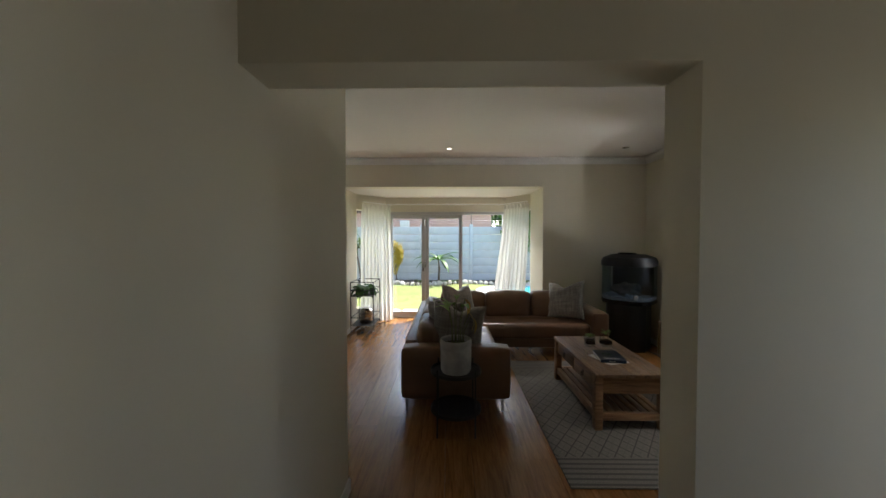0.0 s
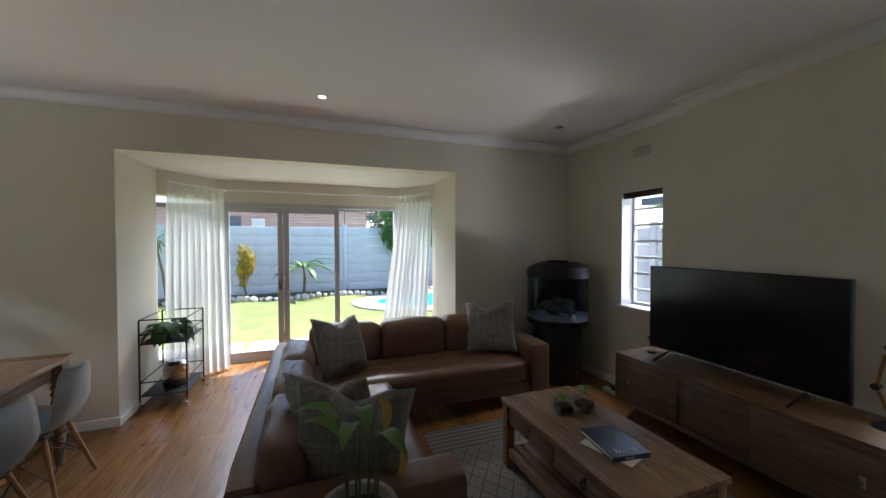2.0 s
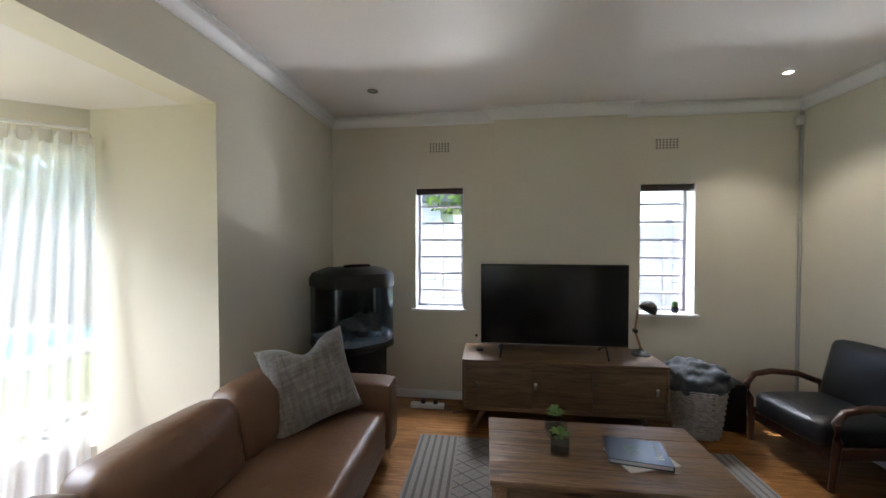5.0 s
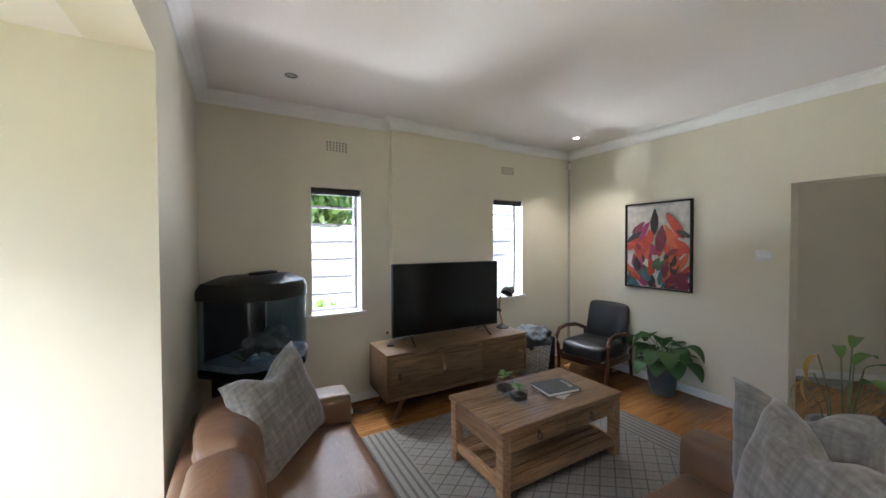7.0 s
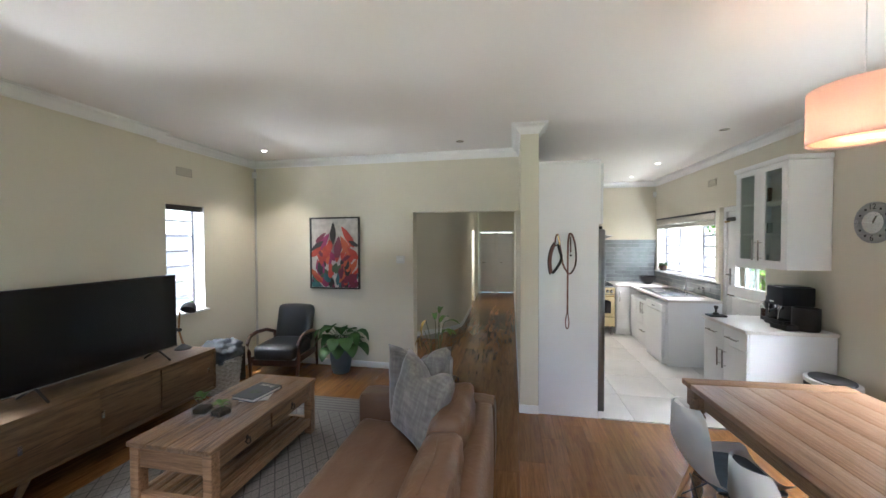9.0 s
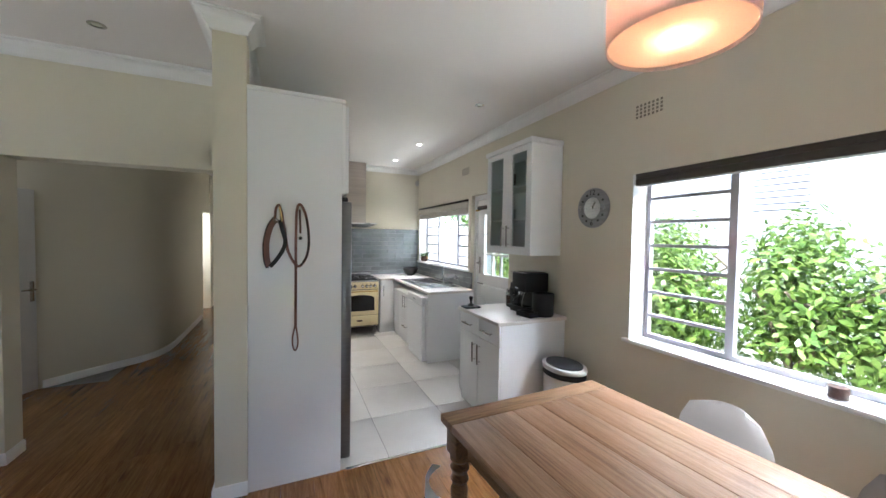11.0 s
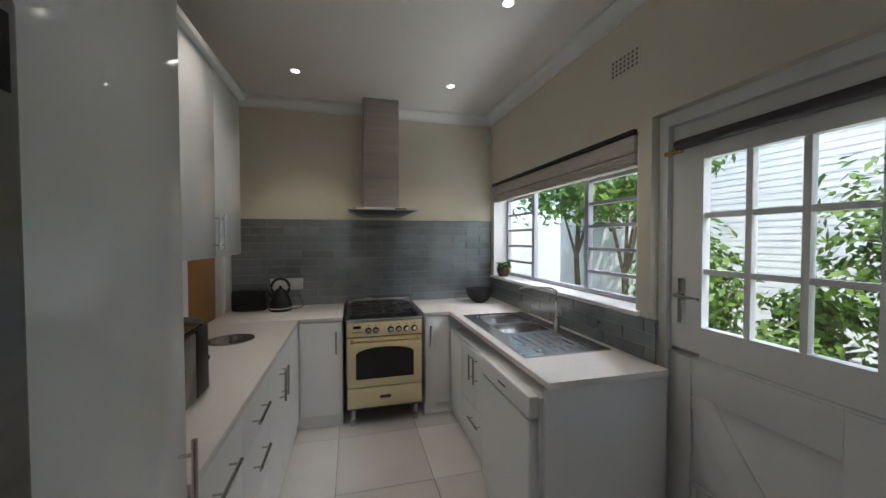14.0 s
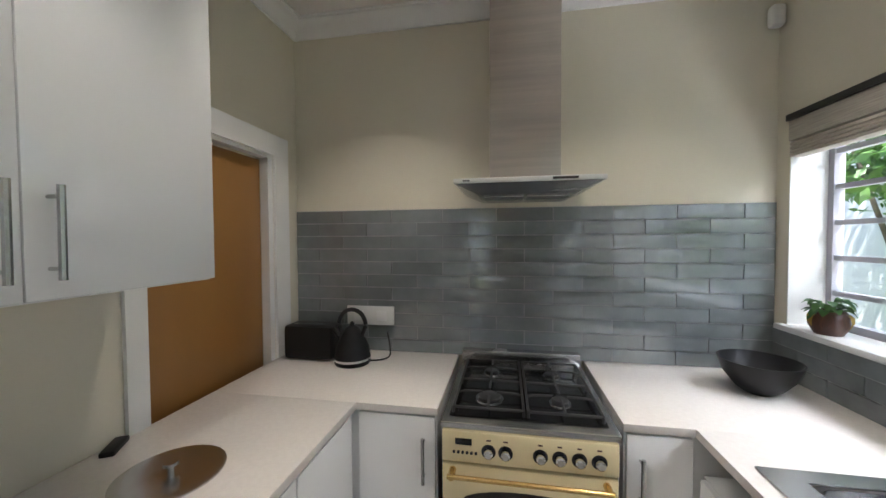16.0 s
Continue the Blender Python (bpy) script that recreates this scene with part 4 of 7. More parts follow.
part("seat", shift(tufted(2.18, 0.78, 5, 2, 2), pose(1.25, 1.93, 0.345)), TAN, sofa)


def back_cushion(w, seed):
    bm = soft(w, 0.20, 0.40, 0.06, (0.0, 0.035, 0.008), 11, 0.012, seed)
    for v in bm.verts:
        if v.co.z > 0.1:
            v.co.y += 0.04 * (v.co.z - 0.1) / 0.12
            v.co.z -= 0.014 * (abs(v.co.x) / (w / 2)) ** 6
    return bm


for k, y in enumerate((0.50, 1.12, 1.72)):
    part("back_cushion", shift(back_cushion(0.62, k), pose(0.235, y, 0.55, 10, 0, 90)), TAN, sofa)
    part("seam", shift(bar([(-0.20, 0.02, 0.20), (0, 0.05, 0.225), (0.20, 0.02, 0.20)], 0.004, 6), pose(0.235, y, 0.55, 10, 0, 90)), TAN, sofa)
for k, x in enumerate((0.66, 1.34, 1.98)):
    part("back_cushion", shift(back_cushion(0.68 if k < 2 else 0.60, k + 5), pose(x, 2.21, 0.60, -8, 0, 0)), TAN, sofa)
for x, y in ((0.06, 0.05), (0.93, 0.05), (2.50, 1.58), (2.50, 2.36), (0.06, 2.36)):
    part("leg", shift(turned([(0.010, 0), (0.020, 0.14)], 10), pose(x, y, 0)), STEEL, sofa)
cushion("cushion", 0.22, 3.92, 0.455, 14, -5, -42, 0.52, "grey worn-velvet scatter cushion leaning in the sofa", 1)
cushion("cushion", 0.21, 3.71, 0.46, 7, 6, -18, 0.53, "grey worn-velvet scatter cushion behind another one", 2)
cushion("cushion", 0.34, 5.18, 0.44, -24, 6, 40, 0.54, "grey velvet cushion leaning in the sofa's corner", 3)
cushion("cushion", 1.80, 5.32, 0.44, -20, -8, -42, 0.56, "grey velvet cushion against the sofa's arm", 4)

# coffee table
ct = thing("coffee_table", pose(1.632, 3.71, 0), "reclaimed pine coffee table with two drawers and a slatted shelf", "coffee table")
for k, (a, b) in enumerate(((-0.30, -0.152), (-0.150, 0.0), (0.002, 0.15), (0.152, 0.30))):
    part("top_board", box(a, b, -0.575, 0.575, 0.452, 0.482, 0.004), OLDPINE, ct)
for x in (-0.265, 0.265):
    for y in (-0.525, 0.525):
        part("leg", box(x - 0.032, x + 0.032, y - 0.032, y + 0.032, 0.013, 0.451, 0.004), PINEX, ct)
part("apron", box(-0.232, 0.232, -0.545, -0.525, 0.315, 0.45, 0.003), PINEX, ct)
part("apron", box(-0.232, 0.232, 0.525, 0.545, 0.315, 0.45, 0.003), PINEX, ct)
part("apron", box(0.262, 0.282, -0.49, 0.49, 0.315, 0.45, 0.003), OLDPINE, ct)
part("carcass", box(-0.262, 0.255, -0.49, 0.49, 0.315, 0.448), OLDPINE, ct)
for a, b in ((-0.488, -0.01), (0.01, 0.488)):
    dr = part("drawer", box(-0.281, -0.263, a, b, 0.325, 0.44, 0.004), OLDPINE, ct)
    part("ring_pull", bar([(-0.286 - 0.012 * abs(math.sin(t)), (a + b) / 2 + 0.02 * math.cos(t), 0.375 + 0.02 * math.sin(t)) for t in np.linspace(0, 2 * math.pi, 13)], 0.004, 6), IRON, dr)
    part("pull_plate", shift(turned([(0.014, 0), (0.010, 0.004)], 14), pose(-0.281, (a + b) / 2, 0.395, 0, -90, 0)), IRON, dr)
for x in (-0.265, 0.265):
    part("shelf_rail", box(x - 0.02, x + 0.02, -0.492, 0.492, 0.09, 0.15, 0.003), OLDPINE, ct)
for y in (-0.525, 0.525):
    part("shelf_rail", box(-0.232, 0.232, y - 0.02, y + 0.02, 0.09, 0.15, 0.003), PINEX, ct)
for k in range(7):
    x = -0.205 + 0.0683 * k
    part("slat", box(x - 0.024, x + 0.024, -0.504, 0.504, 0.128, 0.145, 0.002), OLDPINE, ct)


def glass_pot(x, y, z, label, top):
    p = thing("glass_planter", pose(x, y, z, 0, 0, random.uniform(-20, 20)), label, "plant", "little glass planters")
    part("glass_block", box(-0.034, 0.034, -0.034, 0.034, 0.001, 0.018, 0.004), CLEARGLASS, p)
    part("glass", solid_grid([-0.036, -0.033, 0.033, 0.036], [-0.036, -0.033, 0.033, 0.036], [0.018, 0.075], [(-0.033, 0.033, -0.033, 0.033, 0, 1)]), CLEARGLASS, p)
    part("soil", box(-0.032, 0.032, -0.032, 0.032, 0.020, 0.046, 0.003), SOIL, p)
    bm = bmesh.new()
    for k in range(14):
        a, h = k * 2.4, top * (0.4 + 0.6 * random.random())
        leaf_into(bm, (0.004 * math.cos(a), 0.004 * math.sin(a), 0.045 + h), a, 0.9, 0.04, 0.018, 0.3)
    part("succulent", bm, LEAFPALE, p)
    p.matrix_basis = p.matrix_basis @ Matrix.Scale(1.35, 4)


def leaf_into(bm, at, yaw, pitch, length, width, droop, seg=4):
    """One bent leaf; pitch in radians above level."""
    at = Vector(at)
    f, s = Vector((math.cos(yaw), math.sin(yaw), 0)), Vector((-math.sin(yaw), math.cos(yaw), 0))
    rows = []
    for i in range(seg + 1):
        t = i / seg
        ang = pitch - droop * t * 2
        at_i = at + f * (length * t * math.cos(ang)) + Vector((0, 0, length * t * math.sin(ang)))
        w = width * math.sin(math.pi * min(0.98, t * 0.92 + 0.06)) ** 0.7
        rows.append((bm.verts.new(at_i + s * w / 2 + Vector((0, 0, w * 0.15))), bm.verts.new(at_i), bm.verts.new(at_i - s * w / 2 + Vector((0, 0, w * 0.15)))))
    for a, b in zip(rows, rows[1:]):
        bm.faces.new((a[0], a[1], b[1], b[0]))
        bm.faces.new((a[1], a[2], b[2], b[1]))


glass_pot(1.75, 3.91, 0.482, "small square glass planter with a tall succulent on the coffee table", 0.07)
glass_pot(1.59, 3.92, 0.482, "small square glass planter with a round cactus on the coffee table", 0.03)
mag = thing("magazine", pose(1.60, 3.515, 0.482, 0, 0, 108), "white magazine under a book on the coffee table", "magazine")
part("pages", box(-0.14, 0.14, -0.105, 0.105, 0.0005, 0.006, 0.001), PAPER, mag)
book = thing("book", pose(1.61, 3.535, 0.4885, 0, 0, 82), "navy hardback book on small trees lying on a magazine", "book")
part("page_block", box(-0.138, 0.137, -0.103, 0.103, 0.004, 0.022), PAPER, book)
part("cover", solid_grid([-0.145, -0.139, 0.142], [-0.108, 0.108], [0.0, 0.0035, 0.0225, 0.026], [(-0.139, 1, -1, 1, 0.0035, 0.0225)]), NAVY, book)
tree_bm = bmesh.new()
for k in range(26):
    a = random.uniform(0, 6.3)
    r = 0.035 * random.random() ** 0.5
    bx(tree_bm, 0.02 + r * math.cos(a) - 0.005, 0.02 + r * math.cos(a) + 0.005, 0.01 + r * math.sin(a) * 1.3 - 0.006, 0.01 + r * math.sin(a) * 1.3 + 0.006, 0.0262, 0.0266)
part("cover_picture", tree_bm, ART["green"], book)


def writing(text, size, m, material, parent, name="lettering"):
    c = bpy.data.curves.new(name, "FONT")
    c.body, c.size, c.extrude, c.align_x, c.align_y = text, size, 0.0004, "CENTER", "CENTER"
    c.materials.append(material)
    ob = new(name, c)
    ob.parent = parent
    ob.matrix_basis = m
    return ob


writing("Bonsai", 0.05, pose(-0.10, 0.0, 0.0268, 0, 0, -90), PAPER, book)
writing("Bonsai", 0.02, pose(-0.1456, 0.01, 0.013, 90, 0, -90), PAPER, book)
rug = tagged(part("rug", box(-0.81, 0.81, -1.175, 1.175, 0.001, 0.012, 0.003), RUG, None, "grey flat-woven rug with a diamond lattice and striped ends"), "", "rug")
rug.matrix_basis = pose(1.72, 3.66, 0.0)

# television and its cabinet
ts = thing("tv_cabinet", pose(2.865, 3.69, 0), "brown elm media cabinet with three sliding doors on splayed legs", "cabinet")
part("top", box(-0.24, 0.24, -0.81, 0.81, 0.585, 0.61, 0.003), ELM, ts)
part("bottom", box(-0.24, 0.24, -0.81, 0.81, 0.19, 0.215, 0.003), ELM, ts)
for y in (-0.81, 0.788):
    part("side", box(-0.24, 0.24, y, y + 0.022, 0.2155, 0.5845, 0.002), ELM, ts)
part("backboard", box(0.22, 0.235, -0.787, 0.787, 0.216, 0.584), ELM, ts)
for k, (a, b, x) in enumerate(((-0.786, -0.24, -0.222), (-0.27, 0.27, -0.203), (0.24, 0.786, -0.222))):
    d = part("door", box(x - 0.009, x + 0.009, a, b, 0.218, 0.582, 0.002), ELM, ts)
    yh = (b - 0.06, b - 0.08, a + 0.06)[k]
    yh = (a + 0.06, b - 0.06, b - 0.10)[k]
    part("finger_pull", box(x - 0.0115, x - 0.0095, yh - 0.012, yh + 0.012, 0.37, 0.43, 0.001), STEEL, d)
for y in (-0.62, 0.62):
    for x in (-0.17, 0.17):
        sg = math.copysign(1, y)
        part("leg", bar([(x, y, 0.19), (x + math.copysign(0.03, x), y + sg * 0.11, 0.0)], 0.026, 10, 0.014), ELM, ts)
tv = thing("television", pose(2.87, 3.725, 0.61), "large black flat-screen television standing on the cabinet", "television")
part("housing", box(-0.012, 0.03, -0.625, 0.625, 0.072, 0.782, 0.004), BLACK, tv)
part("screen", box(-0.0145, -0.0125, -0.617, 0.617, 0.085, 0.774), SCREEN, tv)
part("lower_strip", box(-0.016, -0.0125, -0.625, 0.625, 0.072, 0.083, 0.001), STEEL, tv)
for y in (-0.44, 0.44):
    part("foot", bar([(-0.16, y + 0.02, 0.008), (-0.02, y, 0.075), (0.02, y, 0.075), (0.13, y + 0.02, 0.008)], 0.009, 8), BLACK, tv)

lampt = thing("desk_lamp", pose(2.93, 2.97, 0.61), "small black industrial desk lamp with brown jointed arms on the cabinet", "desk lamp")
part("foot", turned([(0.075, 0.0), (0.072, 0.012), (0.045, 0.03), (0.018, 0.045), (0.012, 0.055)], 24), BLACKMETAL, lampt)
part("lower_arm", bar([(0, 0, 0.05), (-0.01, 0.055, 0.21)], 0.010, 10), BROWNDOOR, lampt)
part("upper_arm", bar([(-0.01, 0.055, 0.21), (0.0, 0.03, 0.39)], 0.009, 10), BROWNDOOR, lampt)
part("joint", shift(turned([(0.018, -0.02), (0.018, 0.02)], 14), pose(-0.01, 0.055, 0.21, 0, 90, 0)), BLACKMETAL, lampt)
part("shade", shift(turned([(0.022, 0.05), (0.05, 0.035), (0.068, 0.0), (0.072, -0.03), (0.069, -0.03), (0.06, 0.0), (0.02, 0.03)], 24, cap=False), pose(-0.03, -0.05, 0.42, 35, 15, 0)), BLACKMETAL, lampt)
gl = thing("figurine", pose(2.90, 4.36, 0.61), "small glass bird on a dark round base on the cabinet", "ornament")
part("base", turned([(0.035, 0), (0.035, 0.012), (0.03, 0.016)], 20), BLACK, gl)
part("glass_body", bar([(0, 0, 0.016), (0.0, 0.01, 0.07), (0.0, -0.03, 0.12)], 0.008, 8, 0.004), CLEARGLASS, gl)
part("head", turned([(0.001, 0.115), (0.014, 0.125), (0.014, 0.135), (0.001, 0.145)], 12, 0, 0.03), MAHOG, gl)
for i, y in enumerate((2.52, 2.66)):
    cp = thing("cactus_pot", pose(XE + 0.06, y, 0.914), "little cactus in a dark pot on the window sill", "plant", "sill plants") if i == 0 else None
    if cp:
        part("pot", turned([(0.025, 0.0), (0.035, 0.06), (0.03, 0.06), (0.028, 0.05)], 18), BLACK, cp)
        part("cactus", turned([(0.024, 0.05), (0.026, 0.08), (0.018, 0.105), (0.002, 0.115)], 10), LEAF, cp)

# aquarium in the corner
aq = thing("aquarium", pose(2.74, 5.46, 0, 0, 0, -45), "black corner fish tank with pale gravel on its cabinet", "aquarium")
shape = [(-0.33, 0.25), (-0.34, -0.08), (-0.27, -0.20), (-0.14, -0.28), (0.14, -0.28), (0.27, -0.20), (0.34, -0.08), (0.33, 0.25)]


def pent(scale):
    return [(x * scale - 0.0, y * scale) for x, y in shape]


part("cabinet", prism(pent(0.80), 0, 0.66, 0.006), BLACK, aq)
part("base_rim", prism(pent(1.0), 0.66, 0.72, 0.012), BLACKGLOSS, aq)
part("gravel", prism(pent(0.965), 0.7205, 0.765), GRAVEL, aq)
part("back_panel", box(-0.285, 0.285, 0.225, 0.235, 0.766, 1.20), BLACK, aq)
front = [(x * 0.985, y * 0.985) for x, y in shape]
inner = [(x * 0.965, y * 0.965) for x, y in shape][::-1]
gp = part("tank_glass", prism(front + inner, 0.721, 1.20), TANKGLASS, aq)
rk = bmesh.new()
bmesh.ops.create_icosphere(rk, subdivisions=4, radius=0.5)
for v in rk.verts:
    d = 1 + 0.45 * noise.noise(v.co * 3.1) + 0.22 * noise.noise(v.co * 8)
    v.co = Vector((v.co.x * 0.42 * d + 0.03, v.co.y * 0.24 * d - 0.05, 0.82 + v.co.z * 0.26 * d))
part("rock", rk, ROCK, aq)
rs_ = random.Random(17)
for k in range(14):
    sb2 = bmesh.new()
    bmesh.ops.create_icosphere(sb2, subdivisions=2, radius=rs_.uniform(0.02, 0.045))
    ox, oy = rs_.uniform(-0.27, 0.27), rs_.uniform(-0.22, -0.08)
    for v in sb2.verts:
        v.co = v.co * (1 + 0.35 * noise.noise(v.co * 30 + Vector((k, 0, 0)))) + Vector((ox * (1 + 1.6 * min(0, oy + 0.1)), oy, 0.775))
    part("pebble", sb2, GRAVEL, aq)
co = bmesh.new()
for k in range(40):
    a = random.uniform(0, 6.28)
    leaf_into(co, (-0.16 + 0.05 * math.cos(a), -0.04 + 0.05 * math.sin(a), 0.76), a, 1.1, 0.13 * random.uniform(0.5, 1), 0.03, 0.3)
part("water_plant", co, LEAFPALE, aq)
hd = pent(1.01)
hb = bmesh.new()
r0 = [hb.verts.new((x, y, 1.20)) for x, y in hd]
r1 = [hb.verts.new((x, y, 1.265)) for x, y in hd]
r2 = [hb.verts.new((x * 0.93, y * 0.93, 1.315)) for x, y in hd]
r3 = [hb.verts.new((x * 0.6, y * 0.6, 1.365)) for x, y in hd]
for a, b in ((r0, r1), (r1, r2), (r2, r3)):
    for i in range(len(a)):
        hb.faces.new((a[i], a[(i + 1) % len(a)], b[(i + 1) % len(a)], b[i]))
hb.faces.new(r0[::-1])
hb.faces.new(r3)
part("hood", hb, BLACK, aq)
part("hood_handle", shift(soft(0.24, 0.06, 0.03, 0.014, cuts=4), pose(0, -0.02, 1.375)), BLACKGLOSS, aq)

# armchair, planter, basket
ac = thing("armchair", pose(2.52, 1.88, 0, 0, 0, 6), "black leather armchair with dark curved wooden arms", "armchair")
part("seat", shift(soft(0.52, 0.54, 0.19, 0.06, (0.01, 0.02, 0.02), 8), pose(0, 0.04, 0.33)), BLACKLEATHER, ac)
bk = soft(0.50, 0.12, 0.52, 0.05, (0, 0.02, 0.015), 8)
part("backrest", shift(bk, pose(0, -0.27, 0.58, 14)), BLACKLEATHER, ac)
for s in (-1, 1):
    part("arm", bar([(s * 0.31, -0.26, 0.47), (s * 0.325, -0.10, 0.53), (s * 0.33, 0.10, 0.545), (s * 0.33, 0.24, 0.52), (s * 0.33, 0.29, 0.45), (s * 0.325, 0.27, 0.33)], 0.024, 10), MAHOG, ac)
    part("leg", bar([(s * 0.325, 0.27, 0.34), (s * 0.31, 0.27, 0.16), (s * 0.30, 0.28, 0.0)], 0.024, 10, 0.017), MAHOG, ac)
    part("leg", bar([(s * 0.30, -0.27, 0.48), (s * 0.29, -0.28, 0.18), (s * 0.29, -0.31, 0.0)], 0.022, 10, 0.017), MAHOG, ac)
    part("side_rail", box(s * 0.29 - 0.012, s * 0.29 + 0.012, -0.26, 0.27, 0.20, 0.27, 0.003), MAHOG, ac)
part("front_rail", box(-0.277, 0.277, 0.245, 0.275, 0.17, 0.24, 0.004), MAHOG, ac)

plt = thing("potted_plant", pose(1.80, 1.74, 0), "round-leaved green plant in a blue-grey pot on the floor", "plant")
part("pot", turned([(0.105, 0.0), (0.125, 0.08), (0.15, 0.30), (0.155, 0.325), (0.14, 0.325), (0.13, 0.28)], 32), SLATE, plt)
part("soil", turned([(0.131, 0.28), (0.131, 0.285)], 24), SOIL, plt)
stm = bmesh.new()
for k in range(22):
    a = k * 2.399
    r = 0.10 + 0.14 * ((k * 7) % 10) / 10
    z = 0.34 + 0.26 * ((k * 13) % 11) / 11
    at = (r * math.cos(a), r * math.sin(a) * 0.75, z)
    tube(stm, [(0.02 * math.cos(a), 0.02 * math.sin(a), 0.28), (at[0] * 0.6, at[1] * 0.6, z * 0.9), at], 0.004, 5)
    lb = bmesh.new()
    leaf_into(lb, at, a, 0.25, 0.20, 0.185, 0.45, 8)
    part("leaf", lb, LEAF, plt)
part("stems", stm, STEM, plt)

bs = thing("wicker_basket", pose(2.86, 2.56, 0), "whitewashed wicker basket holding a folded throw", "basket")
for k in range(17):
    z = 0.02 + 0.0235 * k
    r = 0.155 + 0.045 * z / 0.4
    part("woven_band", bar([((r + 0.008 * math.sin(t * 14 + k * math.pi)) * math.cos(t), (r + 0.008 * math.sin(t * 14 + k * math.pi)) * math.sin(t), z) for t in np.linspace(0, 2 * math.pi, 57)], 0.0115, 5), BASKET, bs)
part("bottom", turned([(0.15, 0.005), (0.15, 0.015)], 24), BASKET, bs)
th = bmesh.new()
bmesh.ops.create_icosphere(th, subdivisions=5, radius=1)
for v in th.verts:
    d = 1 + 0.22 * noise.noise(v.co * 2.2 + Vector((4, 0, 0))) + 0.05 * math.sin(11 * v.co.x + 5 * v.co.z)
    v.co = Vector((v.co.x * 0.21 * d, v.co.y * 0.25 * d, 0.46 + v.co.z * 0.14 * d + 0.006 * math.sin(18 * v.co.y + 7 * v.co.x)))
tw = tagged(part("throw_blanket", th, GREYTHROW, None, "blue-grey knitted throw bundled in the wicker basket", angle=180), "", "blanket")
tw.matrix_basis = pose(2.86, 2.58, 0)
sb = thing("speaker_box", pose(3.02, 2.28, 0), "low black box beside the armchair on the floor", "speaker")
part("case", box(-0.13, 0.13, -0.13, 0.13, 0, 0.40, 0.008), BLACK, sb)

# painting
pt = thing("painting", pose(1.985, YS, 1.553), "framed painting of red and purple leaves hanging on the cream wall", "painting")
part("frame", solid_grid([-0.365, -0.348, 0.348, 0.365], [0.002, 0.04], [-0.49, -0.473, 0.473, 0.49], [(-0.348, 0.348, -1, 1, -0.473, 0.473)]), BLACK, pt)
part("canvas", box(-0.347, 0.347, 0.004, 0.022, -0.472, 0.472), ART["pale"], pt)
rnd = random.Random(7)


def brush(cx, cz, ang, ln, wd, key, lay):
    bm = bmesh.new()
    pts = []
    n = 16
    for i in range(n):
        t = 2 * math.pi * i / n
        u = math.cos(t)
        w = math.sin(t) * (1 - 0.55 * max(0, u)) * (1 + 0.12 * rnd.uniform(-1, 1))
        pts.append((u * ln / 2, w * wd / 2))
    ca, sa = math.cos(ang), math.sin(ang)
    vs = []
    for x, z in pts:
        px, pz = cx + x * ca - z * sa, cz + x * sa + z * ca
        vs.append(bm.verts.new((max(-0.345, min(0.345, px)), 0.0225 + lay * 0.00012, max(-0.47, min(0.47, pz)))))
    bm.faces.new(vs)
    bmesh.ops.triangulate(bm, faces=bm.faces[:])
    part("brush_stroke", bm, ART[key], pt)


lay = 0
for z0, keys, n, spread in ((-0.40, ("maroon", "teal", "magenta", "black"), 26, 0.34), (-0.28, ("red", "teal", "green", "maroon", "orange"), 26, 0.33), (-0.12, ("red", "magenta", "orange", "black"), 20, 0.30), (0.02, ("red", "orange", "maroon", "red"), 14, 0.26)):
    for k in range(n):
        lay += 1
        x = rnd.uniform(-spread, spread)
        brush(x, z0 + rnd.uniform(-0.09, 0.09), math.pi / 2 - x * 2.4 + rnd.uniform(-0.5, 0.5), rnd.uniform(0.12, 0.24), rnd.uniform(0.05, 0.10), keys[k % len(keys)], lay)
for x, z, a, ln, wd, key in ((0.02, 0.27, 1.6, 0.30, 0.09, "black"), (-0.20, 0.22, 1.0, 0.34, 0.10, "red"), (-0.16, 0.10, 1.1, 0.3, 0.10, "orange"), (0.16, 0.15, 2.2, 0.3, 0.10, "magenta"), (0.25, 0.10, 2.5, 0.22, 0.08, "black"), (-0.28, 0.13, 0.5, 0.16, 0.06, "black"), (0.10, 0.04, 2.0, 0.28, 0.11, "red"), (-0.05, 0.08, 1.7, 0.3, 0.12, "maroon"), (0.27, 0.02, 2.4, 0.2, 0.09, "red"), (-0.27, 0.0, 0.8, 0.22, 0.09, "red"), (0.20, 0.21, 2.4, 0.20, 0.07, "maroon")):
    lay += 1
    brush(x, z, a, ln, wd, key, lay)
for x, z, w, name, lab in ((1.05, 1.47, 0.12, "light_switch", "white square light switch plate on the cream wall"),):
    sw = thing(name, pose(x, YS, z), lab, "light switch")
    part("plate", box(-w / 2, w / 2, 0.0, 0.009, -0.05, 0.05, 0.003), PVC, sw)
    for k in (-1, 0, 1):
        part("rocker", box(k * 0.032 - 0.012, k * 0.032 + 0.012, 0.0095, 0.013, -0.02, 0.02, 0.001), WHITE, sw)
tr = thing("cable_trunking", pose(XE, YS, 0), "thin grey cable trunking running down the room's corner", "trunking")
part("strip", box(-0.03, -0.004, 0.004, 0.02, 0.083, H - 0.10, 0.002), CABLE, tr)
part("sensor", box(-0.055, -0.004, 0.021, 0.06, 2.62, 2.70, 0.006), PVC, tr)
ex = thing("extension_lead", pose(3.02, 4.86, 0), "white extension lead with plugs on the wooden floor", "extension lead")
part("block", box(-0.03, 0.03, -0.16, 0.16, 0.0, 0.04, 0.005), PVC, ex)
